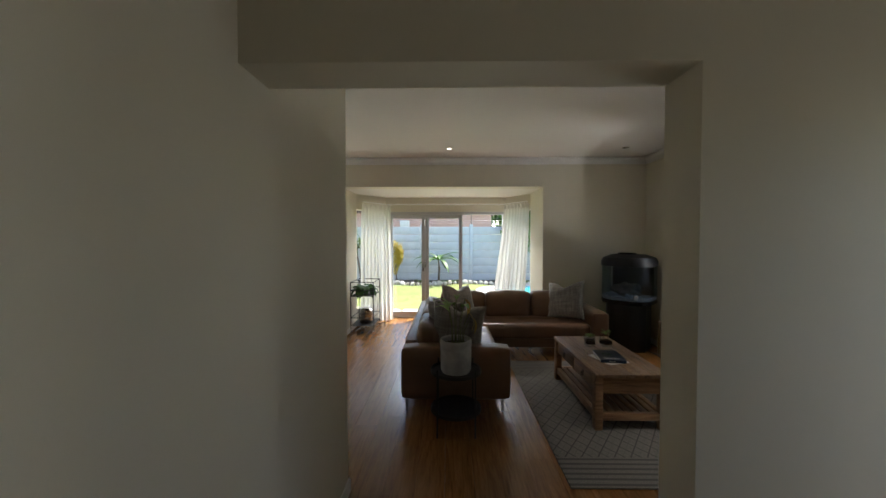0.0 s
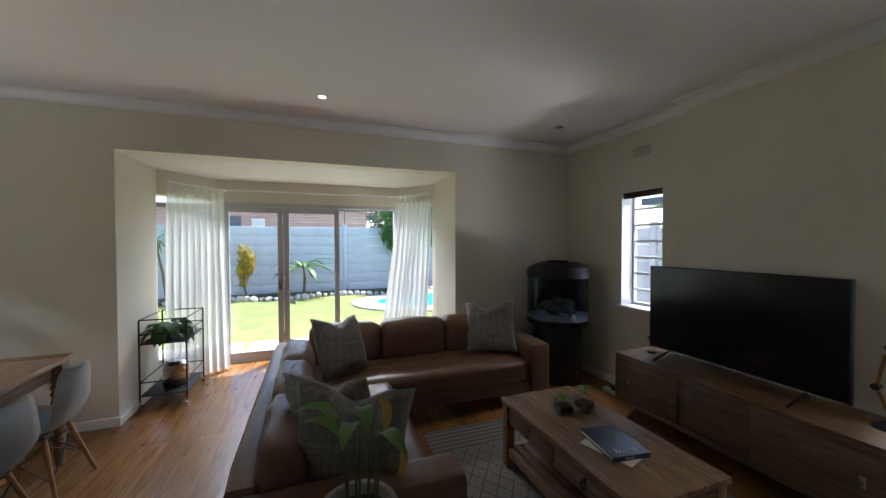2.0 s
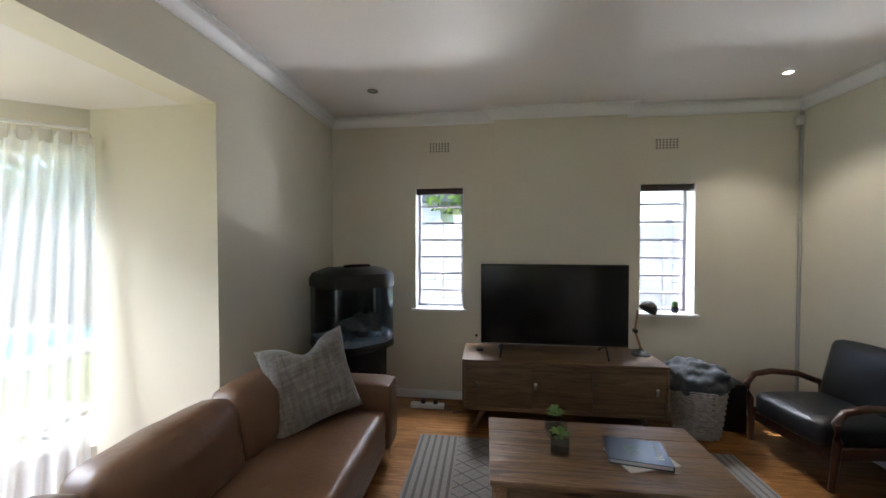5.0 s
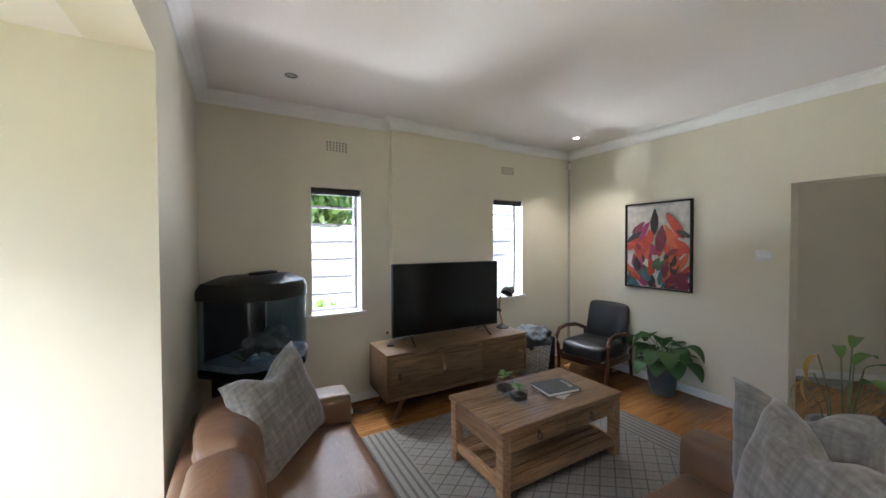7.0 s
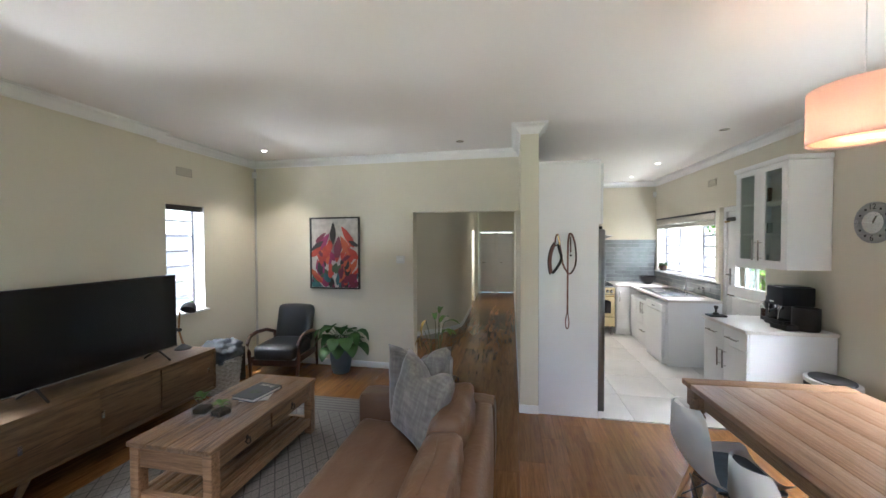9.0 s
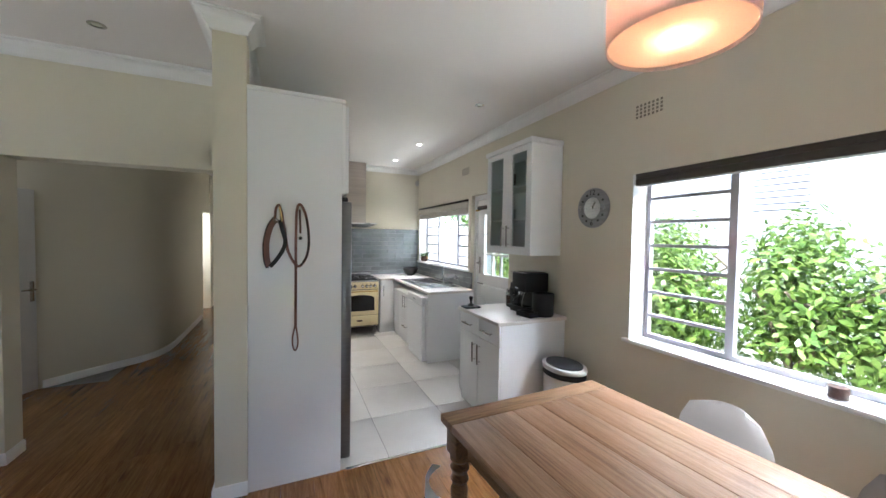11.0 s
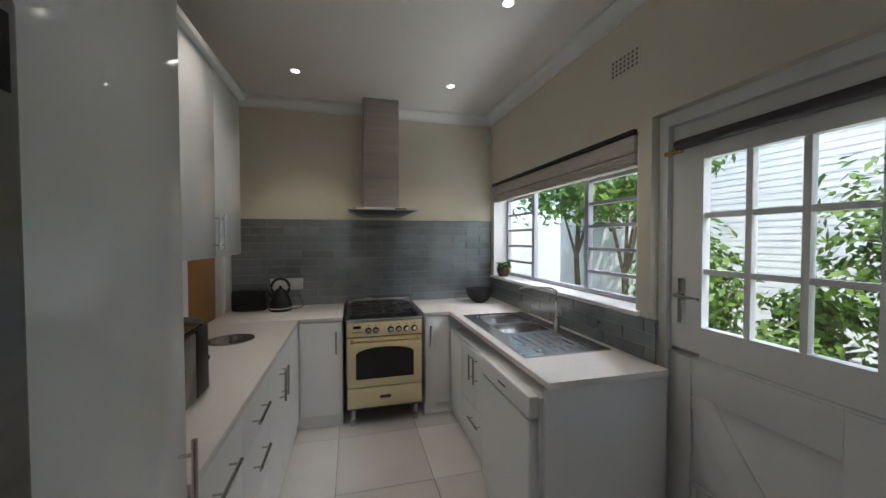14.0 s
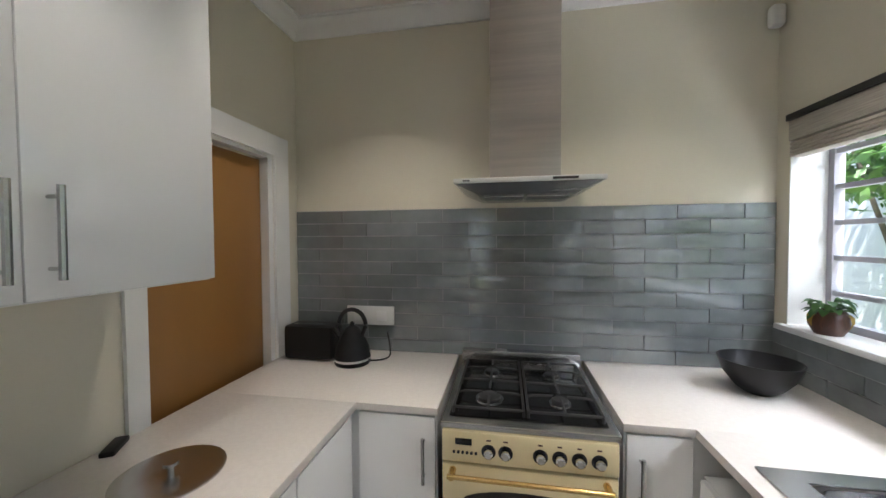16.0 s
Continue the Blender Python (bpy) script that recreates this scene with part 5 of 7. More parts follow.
for y in (-0.08, 0.04):
    part("plug", box(-0.02, 0.02, y - 0.02, y + 0.02, 0.0405, 0.08, 0.004), BLACK, ex)
part("cable", bar([(0.0, -0.16, 0.01), (-0.04, -0.24, 0.008), (-0.10, -0.25, 0.006), (-0.06, -0.33, 0.006), (0.06, -0.36, 0.006)], 0.004, 6), BLACK, ex)

# side table with a concrete planter
st = thing("side_table", pose(0.20, 3.20, 0), "round black metal tray table with a lower shelf behind the sofa", "side table")
for z in (0.16, 0.475):
    part("tray", turned([(0.20, z), (0.21, z + 0.004), (0.21, z + 0.03), (0.205, z + 0.03), (0.203, z + 0.008)], 40), BLACKMETAL, st)
for k in range(4):
    a = math.pi / 4 + k * math.pi / 2
    part("leg", bar([(0.213 * math.cos(a), 0.213 * math.sin(a), 0.0), (0.213 * math.cos(a), 0.213 * math.sin(a), 0.545)], 0.007, 8), BLACKMETAL, st)
cpn = thing("potted_plant", pose(0.20, 3.20, 0.4835), "sparse yellowing plant in a pale concrete pot on the tray table", "plant")
part("pot", turned([(0.115, 0.0), (0.125, 0.02), (0.13, 0.26), (0.125, 0.27), (0.112, 0.265), (0.11, 0.22)], 36), CONCRETE, cpn)
part("soil", turned([(0.111, 0.22), (0.111, 0.225)], 24), SOIL, cpn)
rnd2 = random.Random(3)
for k in range(9):
    a, ln = k * 2.2, rnd2.uniform(0.22, 0.40)
    r = 0.05 * rnd2.random() + 0.02
    top = Vector((r * math.cos(a) * 2.2, r * math.sin(a) * 2.2, 0.22 + ln))
    part("stem", bar([(r * math.cos(a), r * math.sin(a), 0.22), (r * 1.2 * math.cos(a), r * 1.2 * math.sin(a), 0.22 + ln * 0.5), top], 0.0045, 6, 0.003), STEM, cpn)
    lb = bmesh.new()
    leaf_into(lb, top, a, 0.9 if k % 3 else -0.6, 0.15, 0.05, 0.4, 6)
    part("leaf", lb, LEAFDRY if k % 3 == 0 else LEAFPALE, cpn)

# bar cart in the bay
bc = thing("bar_cart", pose(-1.31, 6.46, 0), "black metal drinks trolley on castors holding a plant", "trolley")
for x in (-0.19, 0.19):
    for y in (-0.28, 0.28):
        part("post", bar([(x, y, 0.07), (x, y, 0.86)], 0.008, 8), BLACKMETAL, bc)
        cw = part("castor", shift(turned([(0.026, -0.01), (0.026, 0.01)], 16), pose(x, y, 0.028, 0, 90, 0)), CHROME, bc)
for z in (0.12, 0.62):
    part("tray", box(-0.19, 0.19, -0.28, 0.28, z, z + 0.012, 0.003), BLACKMETAL, bc)
for z in (0.26, 0.72, 0.86):
    part("rail", bar([(-0.19, -0.28, z), (0.19, -0.28, z), (0.19, 0.28, z), (-0.19, 0.28, z), (-0.19, -0.28, z)], 0.006, 8), BLACKMETAL, bc)
vs_ = thing("vase", pose(-1.33, 6.42, 0.632), "broad-leaved plant in a glass vase on the trolley", "plant")
part("glass", turned([(0.06, 0.0), (0.07, 0.08), (0.05, 0.12), (0.047, 0.12), (0.06, 0.07)], 20), CLEARGLASS, vs_)
for k in range(16):
    a = k * 2.4
    lb = bmesh.new()
    leaf_into(lb, (0.04 * math.cos(a), 0.04 * math.sin(a), 0.08 + 0.02 * (k % 4)), a, 0.7 - 0.1 * (k % 9), 0.24, 0.11, 0.5, 6)
    part("leaf", lb, LEAF, vs_)
tin = thing("metal_canister", pose(-1.29, 6.44, 0.132), "grey metal canister on the trolley's lower shelf", "canister")
part("body", turned([(0.11, 0), (0.12, 0.02), (0.11, 0.22), (0.075, 0.25), (0.07, 0.25)], 28), STEEL, tin)
tp = thing("tall_plant", pose(-2.62, 5.52, 0), "tall dark-leaved plant in a pot in the dining corner", "plant")
part("pot", turned([(0.13, 0), (0.16, 0.30), (0.15, 0.30), (0.14, 0.26)], 28), CONCRETE, tp)
part("soil", turned([(0.141, 0.26), (0.141, 0.265)], 20), SOIL, tp)
part("trunk", bar([(0, 0, 0.26), (0.03, 0.02, 0.7), (0.0, 0.0, 1.3)], 0.014, 8, 0.007), BARK, tp)
for k in range(11):
    a = k * 2.4
    lb = bmesh.new()
    leaf_into(lb, (0.02, 0.0, 0.6 + 0.065 * k), a, 0.5, 0.30, 0.13, 0.5, 6)
    part("leaf", lb, LEAF, tp)

# dining table and chairs
dt = thing("dining_table", pose(-2.035, 4.40, 0, 0, 0, 2.2), "long planed pine dining table with turned legs", "dining table")
for k in range(6):
    a = -0.475 + 0.1585 * k
    part("top_board", box(a, a + 0.157, -0.90, 0.90, 0.755, 0.79, 0.003), TABLEWOOD, dt)
for y in (-1.01, 0.902):
    part("breadboard_end", box(-0.475, 0.475, y, y + 0.108, 0.755, 0.79, 0.003), PINEX, dt)
for x in (-0.40, 0.40):
    part("apron", box(x - 0.012, x + 0.012, -0.87, 0.87, 0.64, 0.754, 0.003), OLDPINE, dt)
for y in (-0.93, 0.93):
    part("apron", box(-0.37, 0.37, y - 0.012, y + 0.012, 0.64, 0.754, 0.003), PINEX, dt)
prof = [(0.022, 0.0), (0.026, 0.05), (0.034, 0.09), (0.030, 0.12), (0.024, 0.14), (0.034, 0.17), (0.037, 0.20), (0.026, 0.22), (0.030, 0.32), (0.040, 0.47), (0.030, 0.50), (0.042, 0.52), (0.030, 0.545), (0.044, 0.57), (0.030, 0.595), (0.045, 0.61), (0.045, 0.63)]
for x in (-0.41, 0.41):
    for y in (-0.94, 0.94):
        lg = turned(prof, 20, x, y)
        bx(lg, x - 0.045, x + 0.045, y - 0.045, y + 0.045, 0.631, 0.753, 0.003)
        part("leg", lg, OLDPINE, dt)


def shell_chair(mt, pad, name_label):
    c = thing("dining_chair", pose(0, 0, 0), name_label, "chair", "chairs round the table")
    bm = bmesh.new()
    # the shell: rows from the seat's front edge up to the top of the back, faces -x
    line = [(-0.21, 0.445), (-0.19, 0.455), (-0.10, 0.440), (0.0, 0.425), (0.10, 0.425), (0.165, 0.455), (0.20, 0.53), (0.22, 0.62), (0.24, 0.71), (0.255, 0.79), (0.257, 0.815)]
    half = [0.17, 0.195, 0.215, 0.225, 0.228, 0.225, 0.218, 0.205, 0.185, 0.145, 0.09]
    rows = []
    for (x, z), w in zip(line, half):
        row = []
        for i in range(13):
            u = i / 6 - 1
            lift = abs(u) ** 3
            back = max(0.0, (z - 0.44) / 0.37)
            row.append(bm.verts.new((x - 0.075 * lift * back, u * w, z + 0.06 * lift * (1 - min(1, back * 1.6)))))
        rows.append(row)
    for a, b in zip(rows, rows[1:]):
        for i in range(12):
            bm.faces.new((a[i], a[i + 1], b[i + 1], b[i]))
    r = bmesh.ops.solidify(bm, geom=bm.faces[:], thickness=0.006)
    part("shell", bm, mt, c, angle=70)
    if pad:
        part("seat_pad", shift(soft(0.33, 0.34, 0.03, 0.013, (0, 0, 0.006), 6), pose(-0.02, 0, 0.452)), PADGREY, c)
    for sx in (-1, 1):
        for sy in (-1, 1):
            part("leg", bar([(sx * 0.10, sy * 0.12, 0.40), (sx * 0.20, sy * 0.215, 0.0)], 0.015, 10, 0.011), BEECH, c)
    for sx in (-1, 1):
        part("strut", bar([(sx * 0.115, -0.135, 0.36), (sx * 0.165, 0.185, 0.16)], 0.004, 6), BLACKMETAL, c)
        part("strut", bar([(sx * 0.115, 0.135, 0.36), (sx * 0.165, -0.185, 0.16)], 0.004, 6), BLACKMETAL, c)
        part("strut", bar([(-0.115, sx * 0.135, 0.36), (0.165, sx * 0.185, 0.16)], 0.004, 6), BLACKMETAL, c)
        part("strut", bar([(0.115, sx * 0.135, 0.36), (-0.165, sx * 0.185, 0.16)], 0.004, 6), BLACKMETAL, c)
        part("seat_bracket", bar([(-0.11, sx * 0.125, 0.405), (0.11, sx * 0.125, 0.405)], 0.007, 6), BLACKMETAL, c)
    return c


ch = shell_chair(CHAIRWHITE, True, "white moulded shell chair with seat pad and wooden legs")
ch.matrix_basis = pose(-1.55, 3.86, 0, 0, 0, 4)
copy_thing(ch, pose(-1.55, 4.42, 0, 0, 0, -3))
copy_thing(ch, pose(-1.59, 5.00, 0, 0, 0, 2))
ch2 = shell_chair(CHAIRGREY, False, "grey-beige moulded shell chair with wooden legs")
ch2.matrix_basis = pose(-2.56, 3.90, 0, 0, 0, 182)
copy_thing(ch2, pose(-2.58, 4.50, 0, 0, 0, 177))
copy_thing(ch2, pose(-2.60, 5.05, 0, 0, 0, 181))
jr = thing("glass_jar", pose(XW - 0.04, 4.12, 0.879), "small glass jar with a brown candle on the sill", "jar")
part("jar", turned([(0.04, 0.0), (0.042, 0.07), (0.036, 0.085), (0.033, 0.085), (0.038, 0.065)], 20), CLEARGLASS, jr)
part("filling", turned([(0.036, 0.004), (0.036, 0.055)], 18), MAHOG, jr)

ck = thing("wall_clock", pose(XW, 2.71, 1.843, 0, 0, 0), "oval brushed-steel wall clock showing about five past one", "clock")
rim = bmesh.new()
lathe(rim, [(0.16, 0.0), (0.16, 0.012), (0.145, 0.02), (0.11, 0.014), (0.0, 0.014)], 48)
for v in rim.verts:
    v.co = Vector((v.co.z, v.co.x, v.co.y))
part("dial", rim, DIALSTEEL, ck)
disc = turned([(0.085, 0.0145), (0.085, 0.018), (0.06, 0.018), (0.0, 0.018)], 40)
for v in disc.verts:
    v.co = Vector((v.co.z, v.co.x, v.co.y))
part("inner_disc", disc, STEEL, ck)
for txt, y, z in (("12", 0, 0.122), ("3", 0.122, 0), ("6", 0, -0.122), ("9", -0.122, 0)):
    writing(txt, 0.062, pose(0.0215, y, z, 90, 0, 90), CHROME if txt in "39" else BLACK, ck, "numeral")
for k in range(12):
    if k % 3:
        a = k * math.pi / 6
        part("hour_mark", box(0.0148, 0.017, 0.118 * math.sin(a) - 0.008, 0.118 * math.sin(a) + 0.008, 0.118 * math.cos(a) - 0.008, 0.118 * math.cos(a) + 0.008), BLACK, ck)
part("hour_hand", bar([(0.021, 0, 0), (0.021, 0.028, 0.050)], 0.003, 6), CHROME, ck)
part("minute_hand", bar([(0.023, 0, 0), (0.023, -0.09, 0.003)], 0.0022, 6), CHROME, ck)
part("hub", box(0.0185, 0.026, -0.006, 0.006, -0.006, 0.006, 0.002), CHROME, ck)

bn = thing("pedal_bin", pose(-2.93, 2.66, 0, 0, 0, 90), "white pedal bin with a grey oval lid beside the cabinet", "bin")
oval = [(0.20 * math.cos(t), 0.15 * math.sin(t)) for t in np.linspace(0, 2 * math.pi, 33)[:-1]]
part("body", prism([(x * 0.93, y * 0.93) for x, y in oval], 0, 0.50, 0.004), PVC, bn)
part("band", prism([(x * 0.97, y * 0.97) for x, y in oval], 0.501, 0.545, 0.004), BLACK, bn)
part("rim", prism(oval, 0.546, 0.58, 0.01), PVC, bn)
part("lid", prism([(x * 0.82, y * 0.82) for x, y in oval], 0.5805, 0.594, 0.005), GREYLID, bn)


# ---- kitchen ----
def pull(parent, m, ln=0.16):
    """A brushed steel bar handle, standing along local z and out along local x."""
    h = part("handle", bar([(0.032, 0, -ln / 2), (0.034, 0, ln / 2)], 0.0072, 8, None, 5), STEEL, parent, "brushed steel bar handle")
    for z in (-ln * 0.38, ln * 0.38):
        part("post", bar([(0, 0, z), (0.032, 0, z)], 0.0045, 6), STEEL, h)
    h.matrix_basis = m
    return h


def unit(name, x0, x1, y0, y1, z0, z1, label, cat, group, side, fronts, mt=CABWHITE, front_mt=None):
    """A cabinet: body, fronts on one side ('x+', 'x-', 'y+'), each (a0, a1, z0, z1, handle) with handle (a, z, length, upright)."""
    c = thing(name, pose((x0 + x1) / 2, (y0 + y1) / 2, z0), label, cat, group)
    hx, hy, hz = (x1 - x0) / 2, (y1 - y0) / 2, z1 - z0
    part("body", box(-hx, hx, -hy, hy, 0, hz, 0.002), mt, c)
    cx, cy = (x0 + x1) / 2, (y0 + y1) / 2
    for a0, a1, f0, f1, hd in fronts:
        f0, f1 = f0 - z0, f1 - z0
        if side == "x-":
            d = part("door", box(-hx - 0.02, -hx - 0.001, a0 - cy + 0.0015, a1 - cy - 0.0015, f0, f1, 0.0025), front_mt or mt, c)
            m0, rz = lambda a, z: (-hx - 0.02, a - cy, z - z0), 180
        elif side == "x+":
            d = part("door", box(hx + 0.001, hx + 0.02, a0 - cy + 0.0015, a1 - cy - 0.0015, f0, f1, 0.0025), front_mt or mt, c)
            m0, rz = lambda a, z: (hx + 0.02, a - cy, z - z0), 0
        else:
            d = part("door", box(a0 - cx + 0.0015, a1 - cx - 0.0015, hy + 0.001, hy + 0.02, f0, f1, 0.0025), front_mt or mt, c)
            m0, rz = lambda a, z: (a - cx, hy + 0.02, z - z0), 90
        if hd:
            a, z, ln, upright = hd
            x, y, zz = m0(a, z)
            pull(d, pose(x, y, zz, 0, 0, rz) @ (pose(0, 0, 0) if upright else pose(0, 0, 0, 90)), ln)
    return c


# the tall end panel with the fridge behind it, and its cabinets
pn = thing("fridge_surround", pose(-0.955, 2.425, 0), "tall white gloss end panel beside the pillar", "panel")
part("side_board", box(-0.258, 0.293, -0.012, 0.012, 0.0, 2.455, 0.002), GLOSSWHITE, pn)
part("top_edge", box(-0.278, 0.293, -0.02, 0.018, 2.456, 2.48, 0.002), CABWHITE, pn)
unit("cabinet", -1.24, -0.60, 1.56, 2.41, 1.87, 2.455, "white gloss cabinet above the fridge", "cabinet", "kitchen cabinets", "x-", [(1.56, 1.985, 1.875, 2.45, (1.93, 2.02, 0.16, True)), (1.985, 2.41, 1.875, 2.45, (2.04, 2.02, 0.16, True))], CABWHITE, GLOSSWHITE)
unit("pantry_cabinet", -1.23, -0.60, 1.085, 1.555, 0.0, 2.455, "tall white gloss pantry cabinet beside the fridge", "cabinet", "kitchen cabinets", "x-", [(1.085, 1.555, 0.09, 2.45, (1.13, 0.88, 0.32, True))], CABWHITE, GLOSSWHITE)
fr = thing("fridge", pose(-0.93, 1.985, 0), "dark grey steel side-by-side fridge with magnets and papers", "fridge")
part("body", box(-0.28, 0.30, -0.41, 0.41, 0.02, 1.79, 0.004), GREYSTEEL, fr)
for y in (-0.35, 0.35):
    part("hinge_cover", box(-0.33, -0.20, y - 0.05, y + 0.05, 1.8205, 1.85, 0.006), BLACK, fr)
for a, b in ((-0.41, -0.003), (0.003, 0.41)):
    d = part("door", box(-0.355, -0.285, a, b, 0.05, 1.82, 0.012), GREYSTEEL, fr)
    part("handle_groove", box(-0.362, -0.3555, (b - 0.008) if a < 0 else a, b if a < 0 else a + 0.008, 0.4, 1.6, 0.002), BLACK, d)
part("label_sticker", box(-0.3572, -0.3555, 0.18, 0.25, 1.60, 1.77), YELLOW, fr)
for k in range(3):
    part("printed_bar", box(-0.3580, -0.3573, 0.185, 0.245, 1.64 + 0.022 * k, 1.655 + 0.022 * k), PAPER if k else STRAP, fr)
part("badge", box(-0.3572, -0.3555, -0.39, -0.34, 1.70, 1.79), BLACK, fr)
for k in range(4):
    part("magnet", shift(turned([(0.020, 0), (0.020, 0.008), (0.014, 0.012)], 18), pose(-0.3555, 0.025 - 0.047 * k, 1.594, 0, -90, 0)), (ART["red"], PVC, ART["orange"], ART["green"])[k], fr)
part("paper_sheet", box(-0.3572, -0.3556, 0.03, 0.19, 1.34, 1.55), PAPER, fr)
for k in range(5):
    part("written_line", box(-0.3580, -0.3573, 0.045, 0.175, 1.365 + 0.038 * k, 1.369 + 0.038 * k), BLACK, fr)
part("hanging_brush", shift(soft(0.02, 0.08, 0.22, 0.009, cuts=4), pose(-0.367, -0.05, 1.455)), SLATE, fr)
part("ice_dispenser", box(-0.358, -0.3555, -0.32, -0.10, 0.62, 0.98, 0.001), BLACKGLOSS, fr)

# dog leads hanging on the end panel
def strap(pts, width, thick, n=6, close=False):
    """A flat leather band lying against a wall that faces +y."""
    line = spline(pts, n)
    bm = bmesh.new()
    rings = []
    for i, p in enumerate(line):
        d = line[min(i + 1, len(line) - 1)] - line[max(i - 1, 0)]
        w = Vector((-d.z, 0, d.x)).normalized() * (width / 2)
        rings.append([bm.verts.new(p + o) for o in (-w, w, w + Vector((0, thick, 0)), -w + Vector((0, thick, 0)))])
    for a, b in zip(rings, rings[1:]):
        for k in range(4):
            bm.faces.new((a[k], a[(k + 1) % 4], b[(k + 1) % 4], b[k]))
    bm.faces.new(rings[0][::-1])
    bm.faces.new(rings[-1])
    return bm


ld = thing("dog_lead", pose(-0.948, 2.4375, 1.77), "brown leather dog lead hanging on a hook", "dog lead")
part("hook", box(-0.012, 0.012, 0.0, 0.02, -0.03, 0.01, 0.003), PVC, ld)
part("strap", strap([(0.10, 0.006, -0.03), (0.08, 0.006, -0.17), (0.058, 0.006, -0.29), (0.018, 0.008, -0.365), (-0.012, 0.008, -0.372), (-0.048, 0.008, -0.31), (-0.060, 0.008, -0.21), (-0.045, 0.010, -0.07), (-0.012, 0.022, 0.008), (0.010, 0.022, -0.02), (0.016, 0.012, -0.16), (0.017, 0.012, -0.45), (0.018, 0.012, -0.75)], 0.016, 0.004), STRAP, ld)
part("hand_loop", strap([(0.018, 0.017, -0.74), (0.036, 0.017, -0.83), (0.030, 0.017, -0.895), (0.014, 0.017, -0.905), (0.004, 0.017, -0.85), (0.018, 0.017, -0.74)], 0.010, 0.004), STRAP, ld)
part("dark_lining", strap([(-0.012, 0.013, -0.372), (-0.048, 0.013, -0.31), (-0.060, 0.013, -0.21), (-0.045, 0.015, -0.07)], 0.010, 0.003), BLACK, ld, "black webbing along the strap")
part("tag_cord", bar([(-0.004, 0.03, -0.02), (-0.008, 0.022, -0.10), (-0.010, 0.02, -0.17)], 0.006, 7), MAHOG, ld)
part("clip", shift(turned([(0.009, -0.006), (0.011, 0.0), (0.009, 0.006)], 12), pose(-0.010, 0.022, -0.20, 90)), BLACK, ld, "small round black clip")
hn = thing("dog_harness", pose(-0.835, 2.4375, 1.76), "brown and black dog harness hanging on a hook", "dog harness")
part("hook", box(-0.016, 0.016, 0.0, 0.02, -0.01, 0.025, 0.003), PVC, hn)
part("top_loop", strap([(0.022, 0.012, -0.07), (0.016, 0.022, -0.01), (0.0, 0.024, 0.012), (-0.010, 0.022, -0.02), (-0.014, 0.012, -0.09)], 0.014, 0.006), STRAP, hn)
part("leather_band", strap([(0.020, 0.010, -0.08), (0.048, 0.010, -0.13), (0.068, 0.010, -0.22), (0.066, 0.010, -0.31), (0.055, 0.010, -0.365)], 0.030, 0.012), STRAP, hn)
part("edge_band", strap([(0.026, 0.006, -0.065), (0.060, 0.006, -0.12), (0.082, 0.006, -0.22), (0.080, 0.006, -0.32), (0.064, 0.006, -0.375)], 0.016, 0.010), BLACK, hn)
part("chest_band", strap([(-0.004, 0.010, -0.08), (-0.022, 0.012, -0.15), (-0.036, 0.012, -0.205), (-0.024, 0.012, -0.26), (0.018, 0.012, -0.33), (0.050, 0.012, -0.365)], 0.024, 0.014), BLACK, hn)
part("side_strap", strap([(-0.014, 0.012, -0.08), (-0.034, 0.012, -0.14), (-0.040, 0.012, -0.21), (-0.05, 0.012, -0.28)], 0.012, 0.005), STRAP, hn)
part("clip", bar([(-0.004, 0.034, 0.0), (-0.012, 0.032, -0.04), (-0.018, 0.03, -0.09)], 0.006, 8), BRASS, hn, "copper-coloured snap hook")
part("ring", bar([(0.015 + 0.012 * math.cos(t), 0.03, -0.085 + 0.012 * math.sin(t)) for t in np.linspace(0, 2 * math.pi, 15)], 0.003, 6), STEEL, hn)

# base units
unit("base_cabinet", -1.23, -0.60, 0.18, 1.08, 0.0, 0.868, "white kitchen base cabinet with deep drawers", "cabinet", "kitchen cabinets", "x-",
     [(0.18, 0.62, 0.66, 0.86, (0.40, 0.76, 0.20, False)), (0.18, 0.62, 0.38, 0.655, (0.40, 0.56, 0.20, False)), (0.18, 0.62, 0.10, 0.375, (0.40, 0.28, 0.20, False)),
      (0.62, 1.08, 0.66, 0.86, (0.85, 0.76, 0.20, False)), (0.62, 1.08, 0.38, 0.655, (0.85, 0.56, 0.20, False)), (0.62, 1.08, 0.10, 0.375, (0.85, 0.28, 0.20, False))])
unit("base_cabinet", -1.23, -0.60, -0.87, 0.175, 0.0, 0.868, "white kitchen base cabinet with two doors", "cabinet", "kitchen cabinets", "x-", [(-0.46, -0.145, 0.10, 0.86, (-0.19, 0.68, 0.18, True)), (-0.145, 0.175, 0.10, 0.86, (-0.10, 0.68, 0.18, True)), (-0.84, -0.465, 0.10, 0.86, None)])
unit("base_cabinet", -1.585, -0.60, -1.52, -0.895, 0.0, 0.868, "white corner base cabinet beside the stove", "cabinet", "kitchen cabinets", "y+", [(-1.58, -1.262, 0.10, 0.86, (-1.535, 0.70, 0.18, True))])
unit("base_cabinet", -3.14, -2.27, -1.52, -0.895, 0.0, 0.868, "white corner base cabinet beside the sink", "cabinet", "kitchen cabinets", "y+", [(-2.492, -2.275, 0.10, 0.86, (-2.32, 0.70, 0.18, True))])
